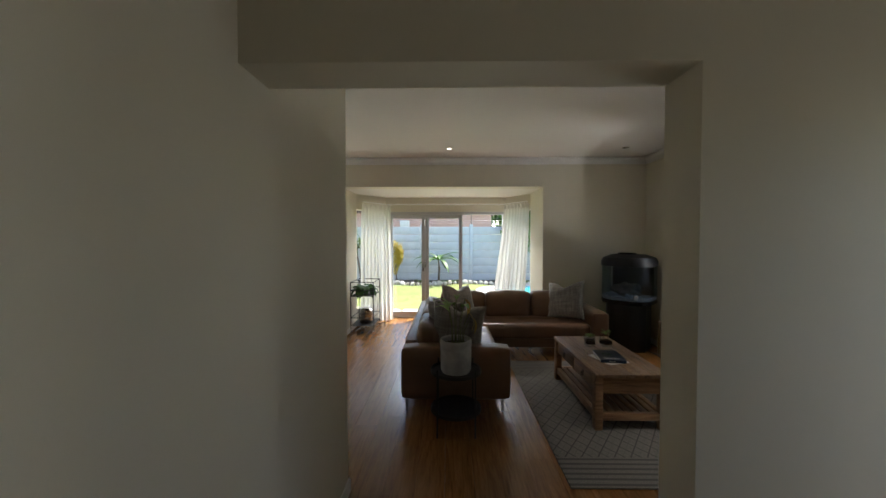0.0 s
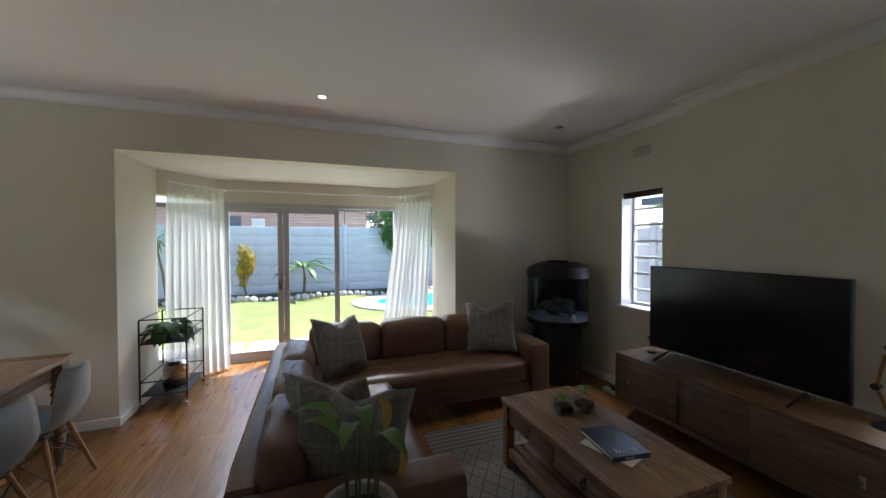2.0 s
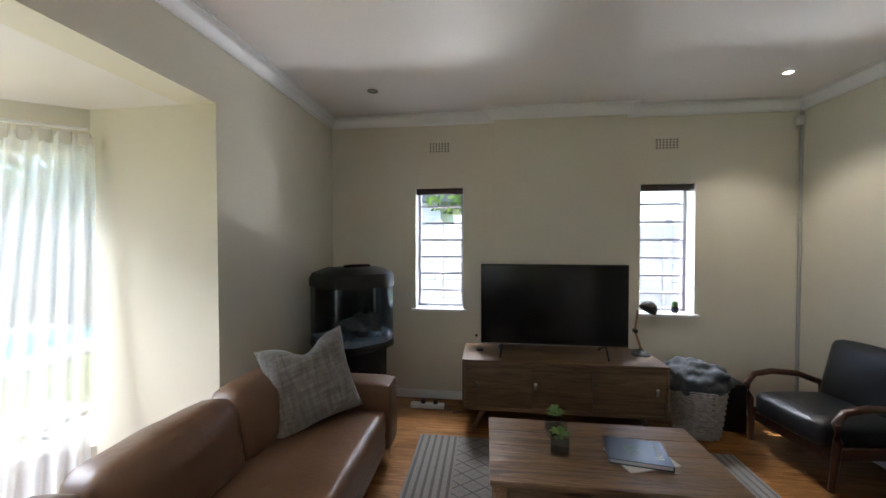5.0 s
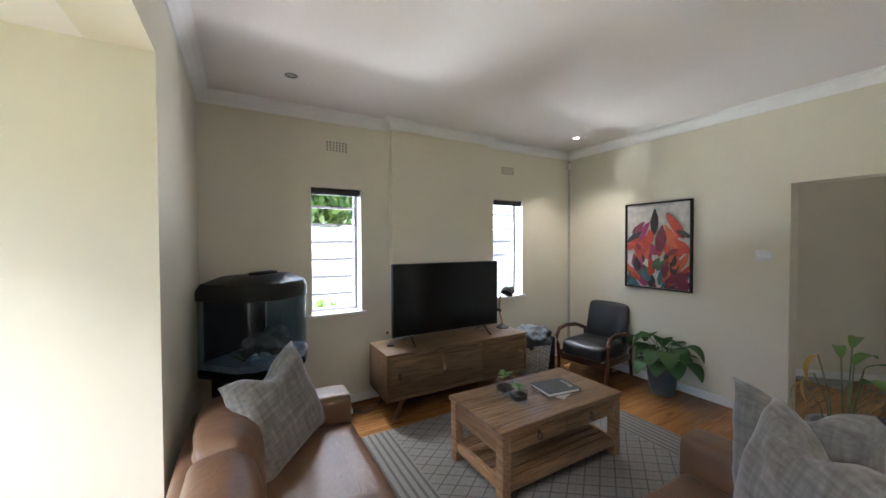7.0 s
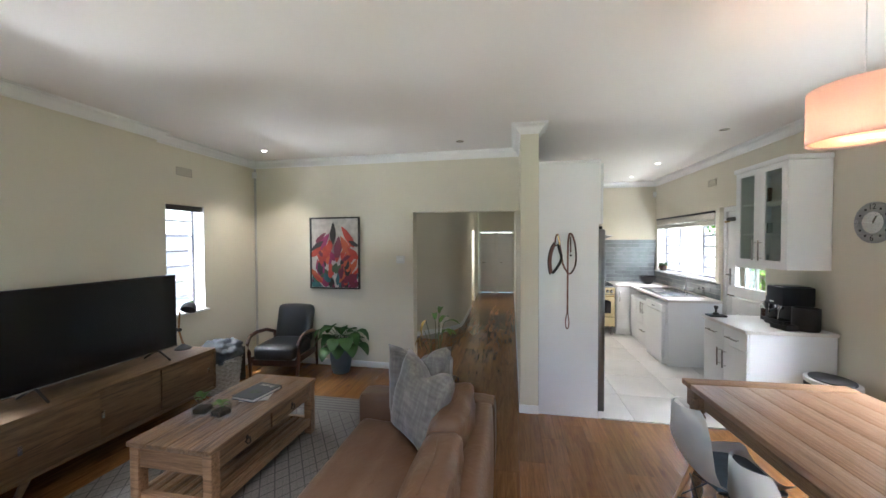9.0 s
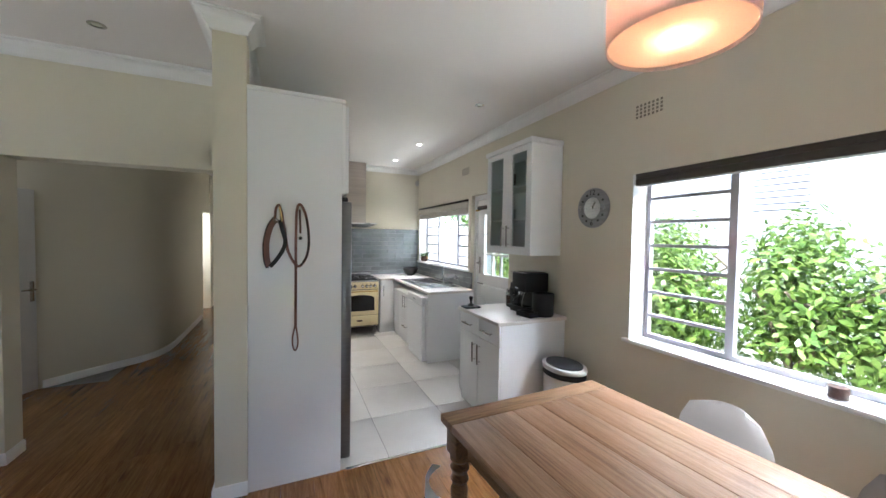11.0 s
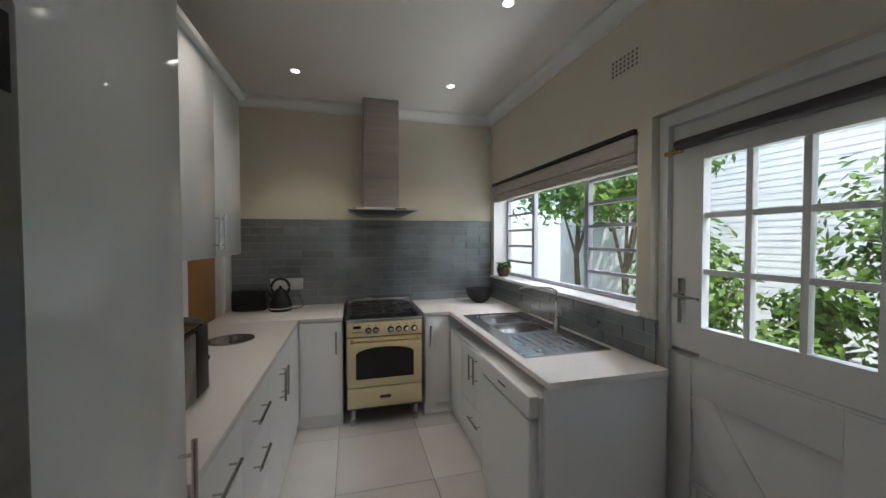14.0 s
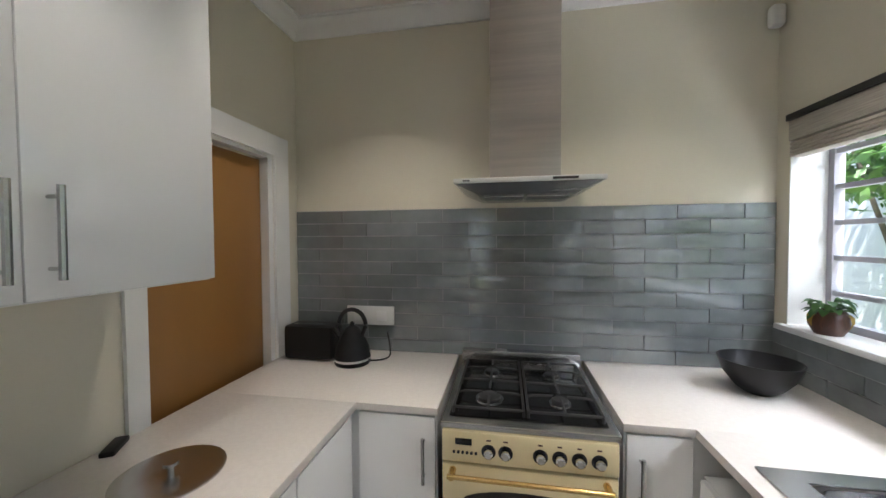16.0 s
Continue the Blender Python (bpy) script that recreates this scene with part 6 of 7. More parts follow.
unit("sink_cabinet", -3.14, -2.52, -0.87, 0.10, 0.0, 0.74, "white sink base cabinet with two doors over a drawer", "cabinet", "kitchen cabinets", "x+", [(-0.85, -0.545, 0.10, 0.74, None), (-0.54, -0.222, 0.33, 0.74, (-0.265, 0.62, 0.18, True)), (-0.218, 0.10, 0.33, 0.74, (-0.175, 0.62, 0.18, True)), (-0.54, 0.10, 0.10, 0.325, (-0.2, 0.25, 0.18, False))])
part_end = thing("end_board", pose(-2.82, 0.728, 0), "white end board closing the sink counter", "panel")
part("board", box(-0.32, 0.335, -0.009, 0.009, 0, 0.868, 0.002), CABWHITE, part_end)
dwm = thing("dishwasher", pose(-2.765, 0.41, 0), "white freestanding dishwasher under the counter", "dishwasher")
part("body", box(-0.30, 0.29, -0.295, 0.295, 0.03, 0.82, 0.006), CABWHITE, dwm)
part("door", box(0.291, 0.345, -0.293, 0.293, 0.10, 0.72, 0.012), CABWHITE, dwm)
part("control_panel", box(0.291, 0.345, -0.293, 0.293, 0.725, 0.83, 0.012), CABWHITE, dwm)
part("plinth", box(0.20, 0.33, -0.28, 0.28, 0.012, 0.095, 0.004), CABWHITE, dwm)
part("printed_bar", box(0.3455, 0.3462, -0.05, 0.05, 0.77, 0.78), GREYLID, dwm)
for x0, x1, y0, y1, lb in ((-1.255, -0.60, -0.868, 1.08, "pale stone worktop along the wall with a lid set in"), (-1.59, -0.60, -1.53, -0.868, "pale stone worktop piece beside the stove"), (-3.145, -2.262, -1.53, -0.868, "pale stone worktop corner by the window")):
    wt = thing("worktop", pose(0, 0, 0.87), lb, "worktop", "worktops")
    part("slab", box(x0, x1, y0, y1, 0.0, 0.03, 0.002), WORKTOP, wt)
wt = thing("worktop", pose(0, 0, 0.87), "pale stone worktop round the steel sink", "worktop", "worktops")
part("slab", solid_grid([-3.145, -3.04, -2.62, -2.495], [-0.868, -0.63, -0.02, 0.745], [0, 0.03], [(-3.04, -2.62, -0.63, -0.02, -1, 1)]), WORKTOP, wt)

sk = thing("kitchen_sink", pose(-2.82, -0.125, 0.90), "stainless steel double-bowl sink with drainer in the worktop", "sink")
part("rim", solid_grid([-0.27, -0.20, 0.18, 0.27], [-0.545, -0.49, -0.20, -0.15, 0.08, 0.545], [0.0, 0.006], [(-0.20, 0.18, -0.49, -0.20, -1, 1), (-0.20, 0.18, -0.15, 0.08, -1, 1)]), STEEL, sk)
for a, b in ((-0.49, -0.20), (-0.15, 0.08)):
    bw = soft(0.38, b - a, 0.15, 0.05, cuts=8)
    top = [f for f in bw.faces if f.calc_center_median().z > 0.055]
    bmesh.ops.delete(bw, geom=top, context="FACES")
    part("bowl", shift(bw, pose(-0.01, (a + b) / 2, -0.054)), STEEL, sk)
    part("drain", turned([(0.028, -0.126), (0.028, -0.122), (0.02, -0.124)], 18, -0.01, (a + b) / 2), CHROME, sk)
for k in range(7):
    part("drainer_rib", bar([(-0.17 + 0.055 * k, 0.14, 0.0065), (-0.17 + 0.055 * k, 0.50, 0.0065)], 0.004, 6), STEEL, sk)
tapm = thing("tap", pose(-3.07, -0.11, 0.906), "tall chrome swan-neck kitchen tap behind the sink", "tap")
part("body", turned([(0.025, 0), (0.022, 0.02), (0.018, 0.06), (0.018, 0.11)], 18), CHROME, tapm)
part("spout", bar([(0, 0, 0.10), (0, 0, 0.24), (0.01, -0.02, 0.27), (0.05, -0.05, 0.275), (0.17, -0.17, 0.265), (0.19, -0.19, 0.25)], 0.009, 10, None, 5), CHROME, tapm)
part("lever", bar([(0, 0, 0.08), (0.03, 0.07, 0.10)], 0.008, 8), CHROME, tapm)
vl = thing("water_tap", pose(XW + 0.012, 0.26, 1.0), "small chrome wall valve in the grey tiles", "valve")
part("flange", shift(turned([(0.03, 0), (0.03, 0.006), (0.012, 0.012), (0.012, 0.05)], 18), pose(0, 0, 0, 0, 90, 0)), CHROME, vl)
part("cross_head", bar([(0.05, -0.03, 0), (0.05, 0.03, 0)], 0.007, 8), CHROME, vl)

# gas stove
sv = thing("gas_stove", pose(-1.925, -1.16, 0), "cream retro gas stove with brass rail and black hob", "stove")
part("body", box(-0.31, 0.31, -0.34, 0.335, 0.14, 0.862, 0.006), BLACK, sv)
part("hob", box(-0.315, 0.315, -0.34, 0.36, 0.863, 0.888, 0.006), STEEL, sv)
part("hob_tray", box(-0.285, 0.285, -0.27, 0.31, 0.8885, 0.892, 0.001), BLACKGLOSS, sv)
part("upstand", box(-0.31, 0.31, -0.35, -0.30, 0.8885, 0.95, 0.006), STEEL, sv)
part("control_panel", box(-0.305, 0.305, 0.336, 0.365, 0.745, 0.861, 0.006), ENAMEL, sv)
ov = part("oven_door", box(-0.305, 0.305, 0.336, 0.362, 0.33, 0.735, 0.008), ENAMEL, sv)
arch = [(-0.235, 0.40), (0.235, 0.40), (0.235, 0.60)] + [(0.235 * math.cos(t), 0.60 + 0.055 * math.sin(t)) for t in np.linspace(0.15, math.pi - 0.15, 11)] + [(-0.235, 0.60)]
gb = prism(arch, 0, 0.004)
for v in gb.verts:
    v.co = Vector((v.co.x, 0.3625 + v.co.z, v.co.y))
part("oven_window", gb, BLACKGLOSS, ov)
part("brass_rail", bar([(-0.28, 0.405, 0.715), (0.28, 0.405, 0.715)], 0.009, 10), BRASS, sv)
for x in (-0.265, 0.265):
    part("rail_post", bar([(x, 0.362, 0.715), (x, 0.41, 0.715)], 0.013, 10), BRASS, sv)
part("lower_drawer", box(-0.305, 0.305, 0.336, 0.362, 0.16, 0.325, 0.008), ENAMEL, sv)
part("drawer_pull", shift(soft(0.09, 0.012, 0.025, 0.005, cuts=4), pose(0, 0.367, 0.245)), MAHOG, sv)
for x in (0.135, 0.075, -0.045, -0.110, -0.175, -0.240):
    kb_ = part("knob", shift(turned([(0.017, 0.0045), (0.016, 0.024), (0.011, 0.028)], 20), pose(x, 0.3655, 0.795, -90)), CHROME, sv)
    part("knob_ring", shift(turned([(0.026, 0), (0.025, 0.004), (0.018, 0.0044)], 22), pose(x, 0.3655, 0.795, -90)), BLACKGLOSS, kb_)
    part("printed_mark", box(x - 0.008, x + 0.008, 0.3655, 0.3662, 0.832, 0.838), MAHOG, sv)
part("clock_display", box(0.195, 0.255, 0.3655, 0.368, 0.812, 0.836, 0.001), SCREEN, sv)
for k in range(6):
    part("button", shift(turned([(0.005, 0), (0.005, 0.005)], 10), pose(0.180 + 0.016 * k, 0.3655, 0.785, -90)), BLACK, sv)
for k in range(18):
    part("vent_slot", box(-0.128 + 0.015 * k, -0.120 + 0.015 * k, -0.2995, -0.297, 0.895, 0.925), BLACKGLOSS, sv)
for x in (-0.14, 0.14):
    for y, r in ((-0.12, 0.032), (0.16, 0.046 if x > 0 else 0.034)):
        part("burner", turned([(r * 1.3, 0.8925), (r * 1.25, 0.900), (r * 0.8, 0.902)], 22, x, y), STEEL, sv)
        part("burner_cap", turned([(r, 0.9025), (r, 0.909), (r * 0.85, 0.913)], 22, x, y), IRON, sv)
    gr = bmesh.new()
    for e in (-0.132, 0.132):
        tube(gr, [(x + e, -0.25, 0.915), (x + e, 0.29, 0.915)], 0.0055, 6)
    for y in (-0.25, 0.018, 0.29):
        tube(gr, [(x - 0.132, y, 0.915), (x + 0.132, y, 0.915)], 0.0055, 6)
    for fx in (-0.132, 0.132):
        for fy in (-0.25, 0.018, 0.29):
            tube(gr, [(x + fx, fy, 0.892), (x + fx, fy, 0.915)], 0.006, 6)
    for y in (-0.12, 0.16):
        for a in range(4):
            t = a * math.pi / 2
            tube(gr, [(x + 0.028 * math.cos(t), y + 0.028 * math.sin(t), 0.924), (x + 0.10 * math.cos(t), y + 0.10 * math.sin(t), 0.922), (x + 0.131 * math.cos(t), y + 0.131 * math.sin(t), 0.915)], 0.005, 6)
    part("pan_support", gr, IRON, sv)
for x in (-0.26, 0.26):
    for y in (-0.28, 0.30):
        part("leg", turned([(0.024, 0.0), (0.026, 0.05), (0.020, 0.051), (0.020, 0.14)], 14, x, y), BLACK if y < 0 else STEEL, sv)

hood = thing("cooker_hood", pose(-1.94, -1.53, 0), "brushed steel chimney cooker hood above the stove", "cooker hood")
part("chimney", box(-0.165, 0.165, 0.0, 0.26, 1.82, H - 0.002, 0.003), WARMSTEEL, hood)
part("front_strip", box(-0.31, 0.31, 0.0, 0.485, 1.795, 1.815, 0.003), PVC, hood, "pale enamelled edge strip")
hb = bmesh.new()
lo = [hb.verts.new(p) for p in ((-0.21, 0.0, 1.755), (0.21, 0.0, 1.755), (0.21, 0.38, 1.755), (-0.21, 0.38, 1.755))]
hi = [hb.verts.new(p) for p in ((-0.305, 0.0, 1.7945), (0.305, 0.0, 1.7945), (0.305, 0.48, 1.7945), (-0.305, 0.48, 1.7945))]
for i in range(4):
    hb.faces.new((lo[i], lo[(i + 1) % 4], hi[(i + 1) % 4], hi[i]))
hb.faces.new(lo[::-1])
hb.faces.new(hi)
part("canopy", hb, STEEL, hood, angle=20)
for x in (-0.1, 0.1):
    part("filter", box(x - 0.09, x + 0.09, 0.06, 0.34, 1.748, 1.7545, 0.002), STEEL, hood)
part("switch_strip", box(-0.20, -0.10, 0.4855, 0.488, 1.800, 1.810), BLACK, hood)
part("badge", box(0.24, 0.27, 0.4855, 0.487, 1.801, 1.808), GREYLID, hood)

# wall units
unit("wall_cabinet", -0.93, -0.60, 0.39, 1.08, 1.435, 2.46, "white gloss wall cabinet with two doors", "cabinet", "kitchen cabinets", "x-", [(0.70, 1.08, 1.44, 2.455, None), (0.39, 0.70, 1.44, 2.455, (0.655, 1.555, 0.20, True))], CABWHITE, GLOSSWHITE)
unit("wall_cabinet", -0.93, -0.60, -0.51, 0.385, 1.435, 2.46, "white gloss wall cabinet with paired handles", "cabinet", "kitchen cabinets", "x-", [(-0.06, 0.385, 1.44, 2.455, (-0.02, 1.575, 0.19, True)), (-0.51, -0.06, 1.44, 2.455, (-0.10, 1.575, 0.19, True))], CABWHITE, GLOSSWHITE)
cr = thing("moulding", pose(0, 0, 2.461), "white crown moulding on the wall cabinets", "moulding")
part("moulding", box(-0.985, -0.60, -0.535, 1.082, 0, 0.035, 0.006), CABWHITE, cr)

gc = thing("glass_cabinet", pose(-2.98, 1.975, 1.44), "white wall cabinet with two glass doors showing glasses and a vase", "cabinet")
part("carcass", solid_grid([-0.165, -0.15, 0.15], [-0.37, -0.352, 0.352, 0.37], [0, 0.018, 0.96, 0.98], [(-0.15, 1, -0.352, 0.352, 0.018, 0.96)]), CABWHITE, gc)
part("cornice", box(-0.166, 0.19, -0.385, 0.385, 0.981, 1.03, 0.008), CABWHITE, gc)
for z in (0.32, 0.63):
    part("shelf", box(-0.149, 0.13, -0.351, 0.351, z, z + 0.016), CABWHITE, gc)
for a, b, hy in ((-0.37, -0.001, -0.045), (0.001, 0.37, 0.045)):
    d = part("door", solid_grid([0.151, 0.171], [a, a + 0.075, b - 0.075, b], [0.0, 0.075, 0.93, 0.98], [(-1, 1, a + 0.075, b - 0.075, 0.075, 0.93)]), CABWHITE, gc)
    g = part("pane", box(0.158, 0.162, a + 0.075, b - 0.075, 0.075, 0.93), CABGLASS, d)
    pull(d, pose(0.171, hy, 0.17), 0.20)
for k, (y, z, h, r, mt) in enumerate(((0.17, 0.646, 0.28, 0.05, PVC), (-0.20, 0.646, 0.16, 0.05, MAHOG), (-0.22, 0.336, 0.11, 0.03, CLEARGLASS), (-0.15, 0.336, 0.11, 0.03, CLEARGLASS), (0.15, 0.336, 0.15, 0.035, CLEARGLASS), (0.23, 0.336, 0.11, 0.03, CLEARGLASS), (0.16, 0.0185, 0.10, 0.03, CLEARGLASS), (0.24, 0.0185, 0.10, 0.03, CLEARGLASS), (-0.2, 0.0185, 0.10, 0.03, CLEARGLASS))):
    gm = thing("vase" if mt is PVC else ("storage_jar" if mt is MAHOG else "drinking_glass"), pose(-2.99, 1.975 + y, 1.4405 + z), {0: "white bottle-shaped vase in the glass cabinet", 1: "dark jar in the glass cabinet"}.get(k, "clear drinking glass on the cabinet shelf"), "vase" if mt is PVC else ("jar" if mt is MAHOG else "glass"), "cabinet glassware" if mt is CLEARGLASS else "")
    pr = [(r, 0), (r * 1.1, h * 0.3), (r * 0.5, h * 0.65), (r * 0.45, h)] if mt is PVC else [(r * 0.8, 0), (r, h), (r * 0.92, h), (r * 0.75, 0.01)]
    part("body", turned(pr, 16), mt, gm)
unit("base_cabinet", -3.14, -2.48, 1.72, 2.43, 0.0, 0.872, "white base cabinet with two drawers over two doors, for coffee", "cabinet", "kitchen cabinets", "x+", [(1.72, 2.072, 0.70, 0.865, (1.90, 0.78, 0.17, False)), (2.078, 2.43, 0.70, 0.865, (2.25, 0.78, 0.17, False)), (1.72, 2.072, 0.09, 0.695, (2.03, 0.55, 0.18, True)), (2.078, 2.43, 0.09, 0.695, (2.12, 0.55, 0.18, True))])
wt = thing("worktop", pose(0, 0, 0.874), "pale stone top on the coffee cabinet", "worktop", "worktops")
part("slab", box(-3.145, -2.44, 1.70, 2.445, 0, 0.03, 0.002), WORKTOP, wt)

em = thing("espresso_machine", pose(-2.98, 2.12, 0.905), "black espresso machine with a steel portafilter", "coffee machine")
part("housing", box(-0.14, 0.03, -0.105, 0.105, 0.0, 0.19, 0.008), BLACK, em)
part("head", box(-0.14, 0.12, -0.108, 0.108, 0.191, 0.365, 0.010), BLACK, em)
part("drip_tray", box(0.031, 0.14, -0.105, 0.105, 0.0, 0.055, 0.006), BLACK, em)
part("drip_grid", box(0.04, 0.13, -0.095, 0.095, 0.0555, 0.059, 0.001), BLACKGLOSS, em)
part("group_head", turned([(0.034, 0.19), (0.036, 0.165), (0.030, 0.15)], 20, 0.08, 0.0), CHROME, em)
part("portafilter", bar([(0.08, 0.0, 0.155), (0.13, 0.02, 0.155), (0.19, 0.05, 0.135)], 0.010, 8), BLACK, em)
part("steam_wand", bar([(0.11, 0.085, 0.19), (0.135, 0.09, 0.15), (0.15, 0.095, 0.07)], 0.005, 8), CHROME, em)
part("water_pipe", bar([(0.11, -0.085, 0.19), (0.115, -0.085, 0.08)], 0.004, 8), CHROME, em)
part("badge", box(0.1205, 0.1215, -0.06, -0.005, 0.215, 0.228), STEEL, em)
part("cup_rail", box(0.10, 0.112, -0.09, 0.09, 0.3655, 0.371, 0.001), STEEL, em)
part("tank_lid", box(-0.12, 0.07, -0.09, 0.09, 0.3655, 0.373, 0.003), BLACKGLOSS, em)
gn = thing("coffee_grinder", pose(-3.0, 1.92, 0.905), "black coffee grinder with a clear square bean hopper", "coffee grinder")
part("body", box(-0.08, 0.05, -0.07, 0.07, 0.0, 0.245, 0.008), BLACK, gn)
part("base", box(0.051, 0.10, -0.06, 0.06, 0.0, 0.03, 0.005), BLACK, gn)
part("chute", box(0.051, 0.085, -0.03, 0.03, 0.12, 0.20, 0.006), BLACK, gn)
hop = bmesh.new()
rows = [[hop.verts.new((a * w - 0.015, b * w, z)) for a, b in ((-1, -1), (1, -1), (1, 1), (-1, 1))] for w, z in ((0.03, 0.246), (0.07, 0.285), (0.07, 0.365))]
for a, b in zip(rows, rows[1:]):
    for k in range(4):
        hop.faces.new((a[k], a[(k + 1) % 4], b[(k + 1) % 4], b[k]))
bmesh.ops.solidify(hop, geom=hop.faces[:], thickness=0.003)
part("hopper", hop, CLEARGLASS, gn, "clear square hopper")
part("hopper_funnel", turned([(0.025, 0.2465), (0.058, 0.283), (0.055, 0.283)], 4, -0.015, 0), BLACK, gn)
cj = thing("glass_jar", pose(-2.98, 1.80, 0.905), "small lidded glass jar of coffee beside the grinder", "jar")
part("jar", turned([(0.036, 0.0), (0.038, 0.01), (0.038, 0.12), (0.030, 0.135)], 20), CABGLASS, cj)
part("beans", turned([(0.034, 0.004), (0.034, 0.10)], 16), MAHOG, cj)
part("lid", turned([(0.034, 0.1355), (0.034, 0.16), (0.030, 0.165)], 20), CHROME, cj)
kn = thing("knock_box", pose(-2.97, 2.335, 0.905), "round black knock box on the coffee counter", "knock box")
part("tub", turned([(0.088, 0), (0.095, 0.02), (0.095, 0.20), (0.088, 0.20), (0.082, 0.03)], 32), BLACK, kn)
tk_ = thing("coffee_tray", pose(-2.82, 2.31, 0.905, 0, 0, 8), "square black drawer tray before the knock box", "tray")
part("tray", solid_grid([-0.05, -0.044, 0.044, 0.05], [-0.085, -0.079, 0.079, 0.085], [0.0, 0.008, 0.045], [(-0.044, 0.044, -0.079, 0.079, 0.008, 1)]), BLACK, tk_)
tm = thing("coffee_tamper", pose(-2.53, 1.80, 0.905), "coffee tamper on a black rubber mat at the counter's edge", "tamper")
part("mat", box(-0.08, 0.08, -0.06, 0.06, 0.0, 0.018, 0.006), BLACK, tm)
part("tamper", turned([(0.028, 0.0185), (0.028, 0.035), (0.010, 0.045), (0.012, 0.075), (0.022, 0.10), (0.014, 0.112)], 20), BLACK, tm)

# things on the worktops
mw = thing("microwave_oven", pose(-0.86, 0.72, 0.90), "black microwave oven on the worktop", "microwave")
part("case", box(-0.21, 0.21, -0.26, 0.26, 0.012, 0.29, 0.008), BLACKGLOSS, mw)
part("door", box(-0.226, -0.211, -0.14, 0.258, 0.02, 0.285, 0.004), SCREEN, mw)
part("control_strip", box(-0.226, -0.211, -0.258, -0.145, 0.02, 0.285, 0.004), BLACK, mw)
for x in (-0.18, 0.18):
    for y in (-0.22, 0.22):
        part("foot", turned([(0.015, 0), (0.015, 0.0118)], 10, x, y), BLACK, mw)
pm = thing("capsule_coffee_machine", pose(-0.78, 0.24, 0.90), "black capsule coffee machine with a grey top and cup grid", "coffee machine")
part("tower", box(-0.10, 0.12, -0.07, 0.07, 0.0, 0.21, 0.012), BLACK, pm)
part("tank", box(0.02, 0.16, -0.068, 0.068, 0.03, 0.23, 0.012), CABGLASS, pm)
part("head", shift(soft(0.26, 0.15, 0.07, 0.025, cuts=5), pose(-0.06, 0, 0.23)), GREYSTEEL, pm)
part("lever", bar([(-0.12, 0, 0.27), (-0.02, 0, 0.285), (0.03, 0, 0.27)], 0.010, 8), CHROME, pm)
part("cup_tray", turned([(0.055, 0.065), (0.06, 0.07), (0.06, 0.082)], 22, -0.17, 0), BLACK, pm)
bl_ = thing("waste_bin", pose(-0.92, -0.37, 0.90), "round brushed steel waste-bin lid set in the worktop", "bin lid")
part("plate", turned([(0.135, 0.0), (0.135, 0.004), (0.12, 0.007), (0.10, 0.003), (0.04, 0.006), (0.03, 0.004)], 40), STEEL, bl_)
part("knob", turned([(0.008, 0.0045), (0.008, 0.02), (0.02, 0.026), (0.018, 0.034)], 18), STEEL, bl_)
rm = thing("remote_control", pose(-0.635, -0.44, 0.90, 0, 0, 30), "small black remote on the worktop", "remote")
part("case", box(-0.02, 0.02, -0.05, 0.05, 0.0, 0.018, 0.005), BLACK, rm)
tst = thing("toaster", pose(-0.79, -1.36, 0.90), "matt black two-slot toaster", "toaster")
part("case", shift(soft(0.28, 0.16, 0.185, 0.02, cuts=5), pose(0, 0, 0.0975)), BLACK, tst)
for y in (-0.03, 0.03):
    part("slot", box(-0.10, 0.10, y - 0.012, y + 0.012, 0.1895, 0.1915), STEEL, tst)
ke = thing("kettle", pose(-1.045, -1.30, 0.90), "matt black pyramid kettle with chrome base and loop handle", "kettle")
part("base", turned([(0.09, 0), (0.095, 0.008), (0.095, 0.022)], 30), BLACK, ke)
part("chrome_ring", turned([(0.0955, 0.0225), (0.0955, 0.034)], 30), CHROME, ke)
part("body", turned([(0.095, 0.0345), (0.085, 0.09), (0.055, 0.16), (0.035, 0.19), (0.012, 0.20), (0.012, 0.215), (0.004, 0.222)], 30), BLACK, ke)
part("handle", bar([(-0.055, 0, 0.15), (-0.075, 0, 0.21), (-0.05, 0, 0.265), (0.0, 0, 0.285), (0.05, 0, 0.265), (0.075, 0, 0.21), (0.055, 0, 0.15)], 0.011, 10, None, 5), BLACK, ke)
part("spout", bar([(0.06, 0, 0.12), (0.10, 0.0, 0.17), (0.11, 0, 0.185)], 0.016, 10, 0.009), BLACK, ke)
part("cord", bar([(-0.09, -0.02, 0.01), (-0.15, -0.06, 0.006), (-0.17, -0.12, 0.02), (-0.13, -0.19, 0.12)], 0.004, 6, None, 5), BLACK, ke)
so = thing("wall_socket", pose(-1.065, -1.517, 1.11), "white double power socket on the grey tiles", "socket")
part("plate", box(-0.145, 0.145, 0.0, 0.010, -0.055, 0.055, 0.003), PVC, so)
for x in (-0.07, 0.07):
    part("rocker", box(x - 0.03, x + 0.03, 0.0105, 0.014, -0.03, 0.03, 0.001), WHITE, so)
bo = thing("bowl", pose(-2.91, -1.24, 0.90), "wide matt black bowl on the worktop corner", "bowl")
part("bowl", turned([(0.05, 0.0), (0.08, 0.02), (0.125, 0.08), (0.145, 0.14), (0.139, 0.14), (0.115, 0.08), (0.07, 0.03), (0.0, 0.022)], 36, cap=False), BLACK, bo)
sp = thing("potted_plant", pose(-3.19, -1.28, 1.149), "small succulent in a brown glass pot on the kitchen sill", "plant")
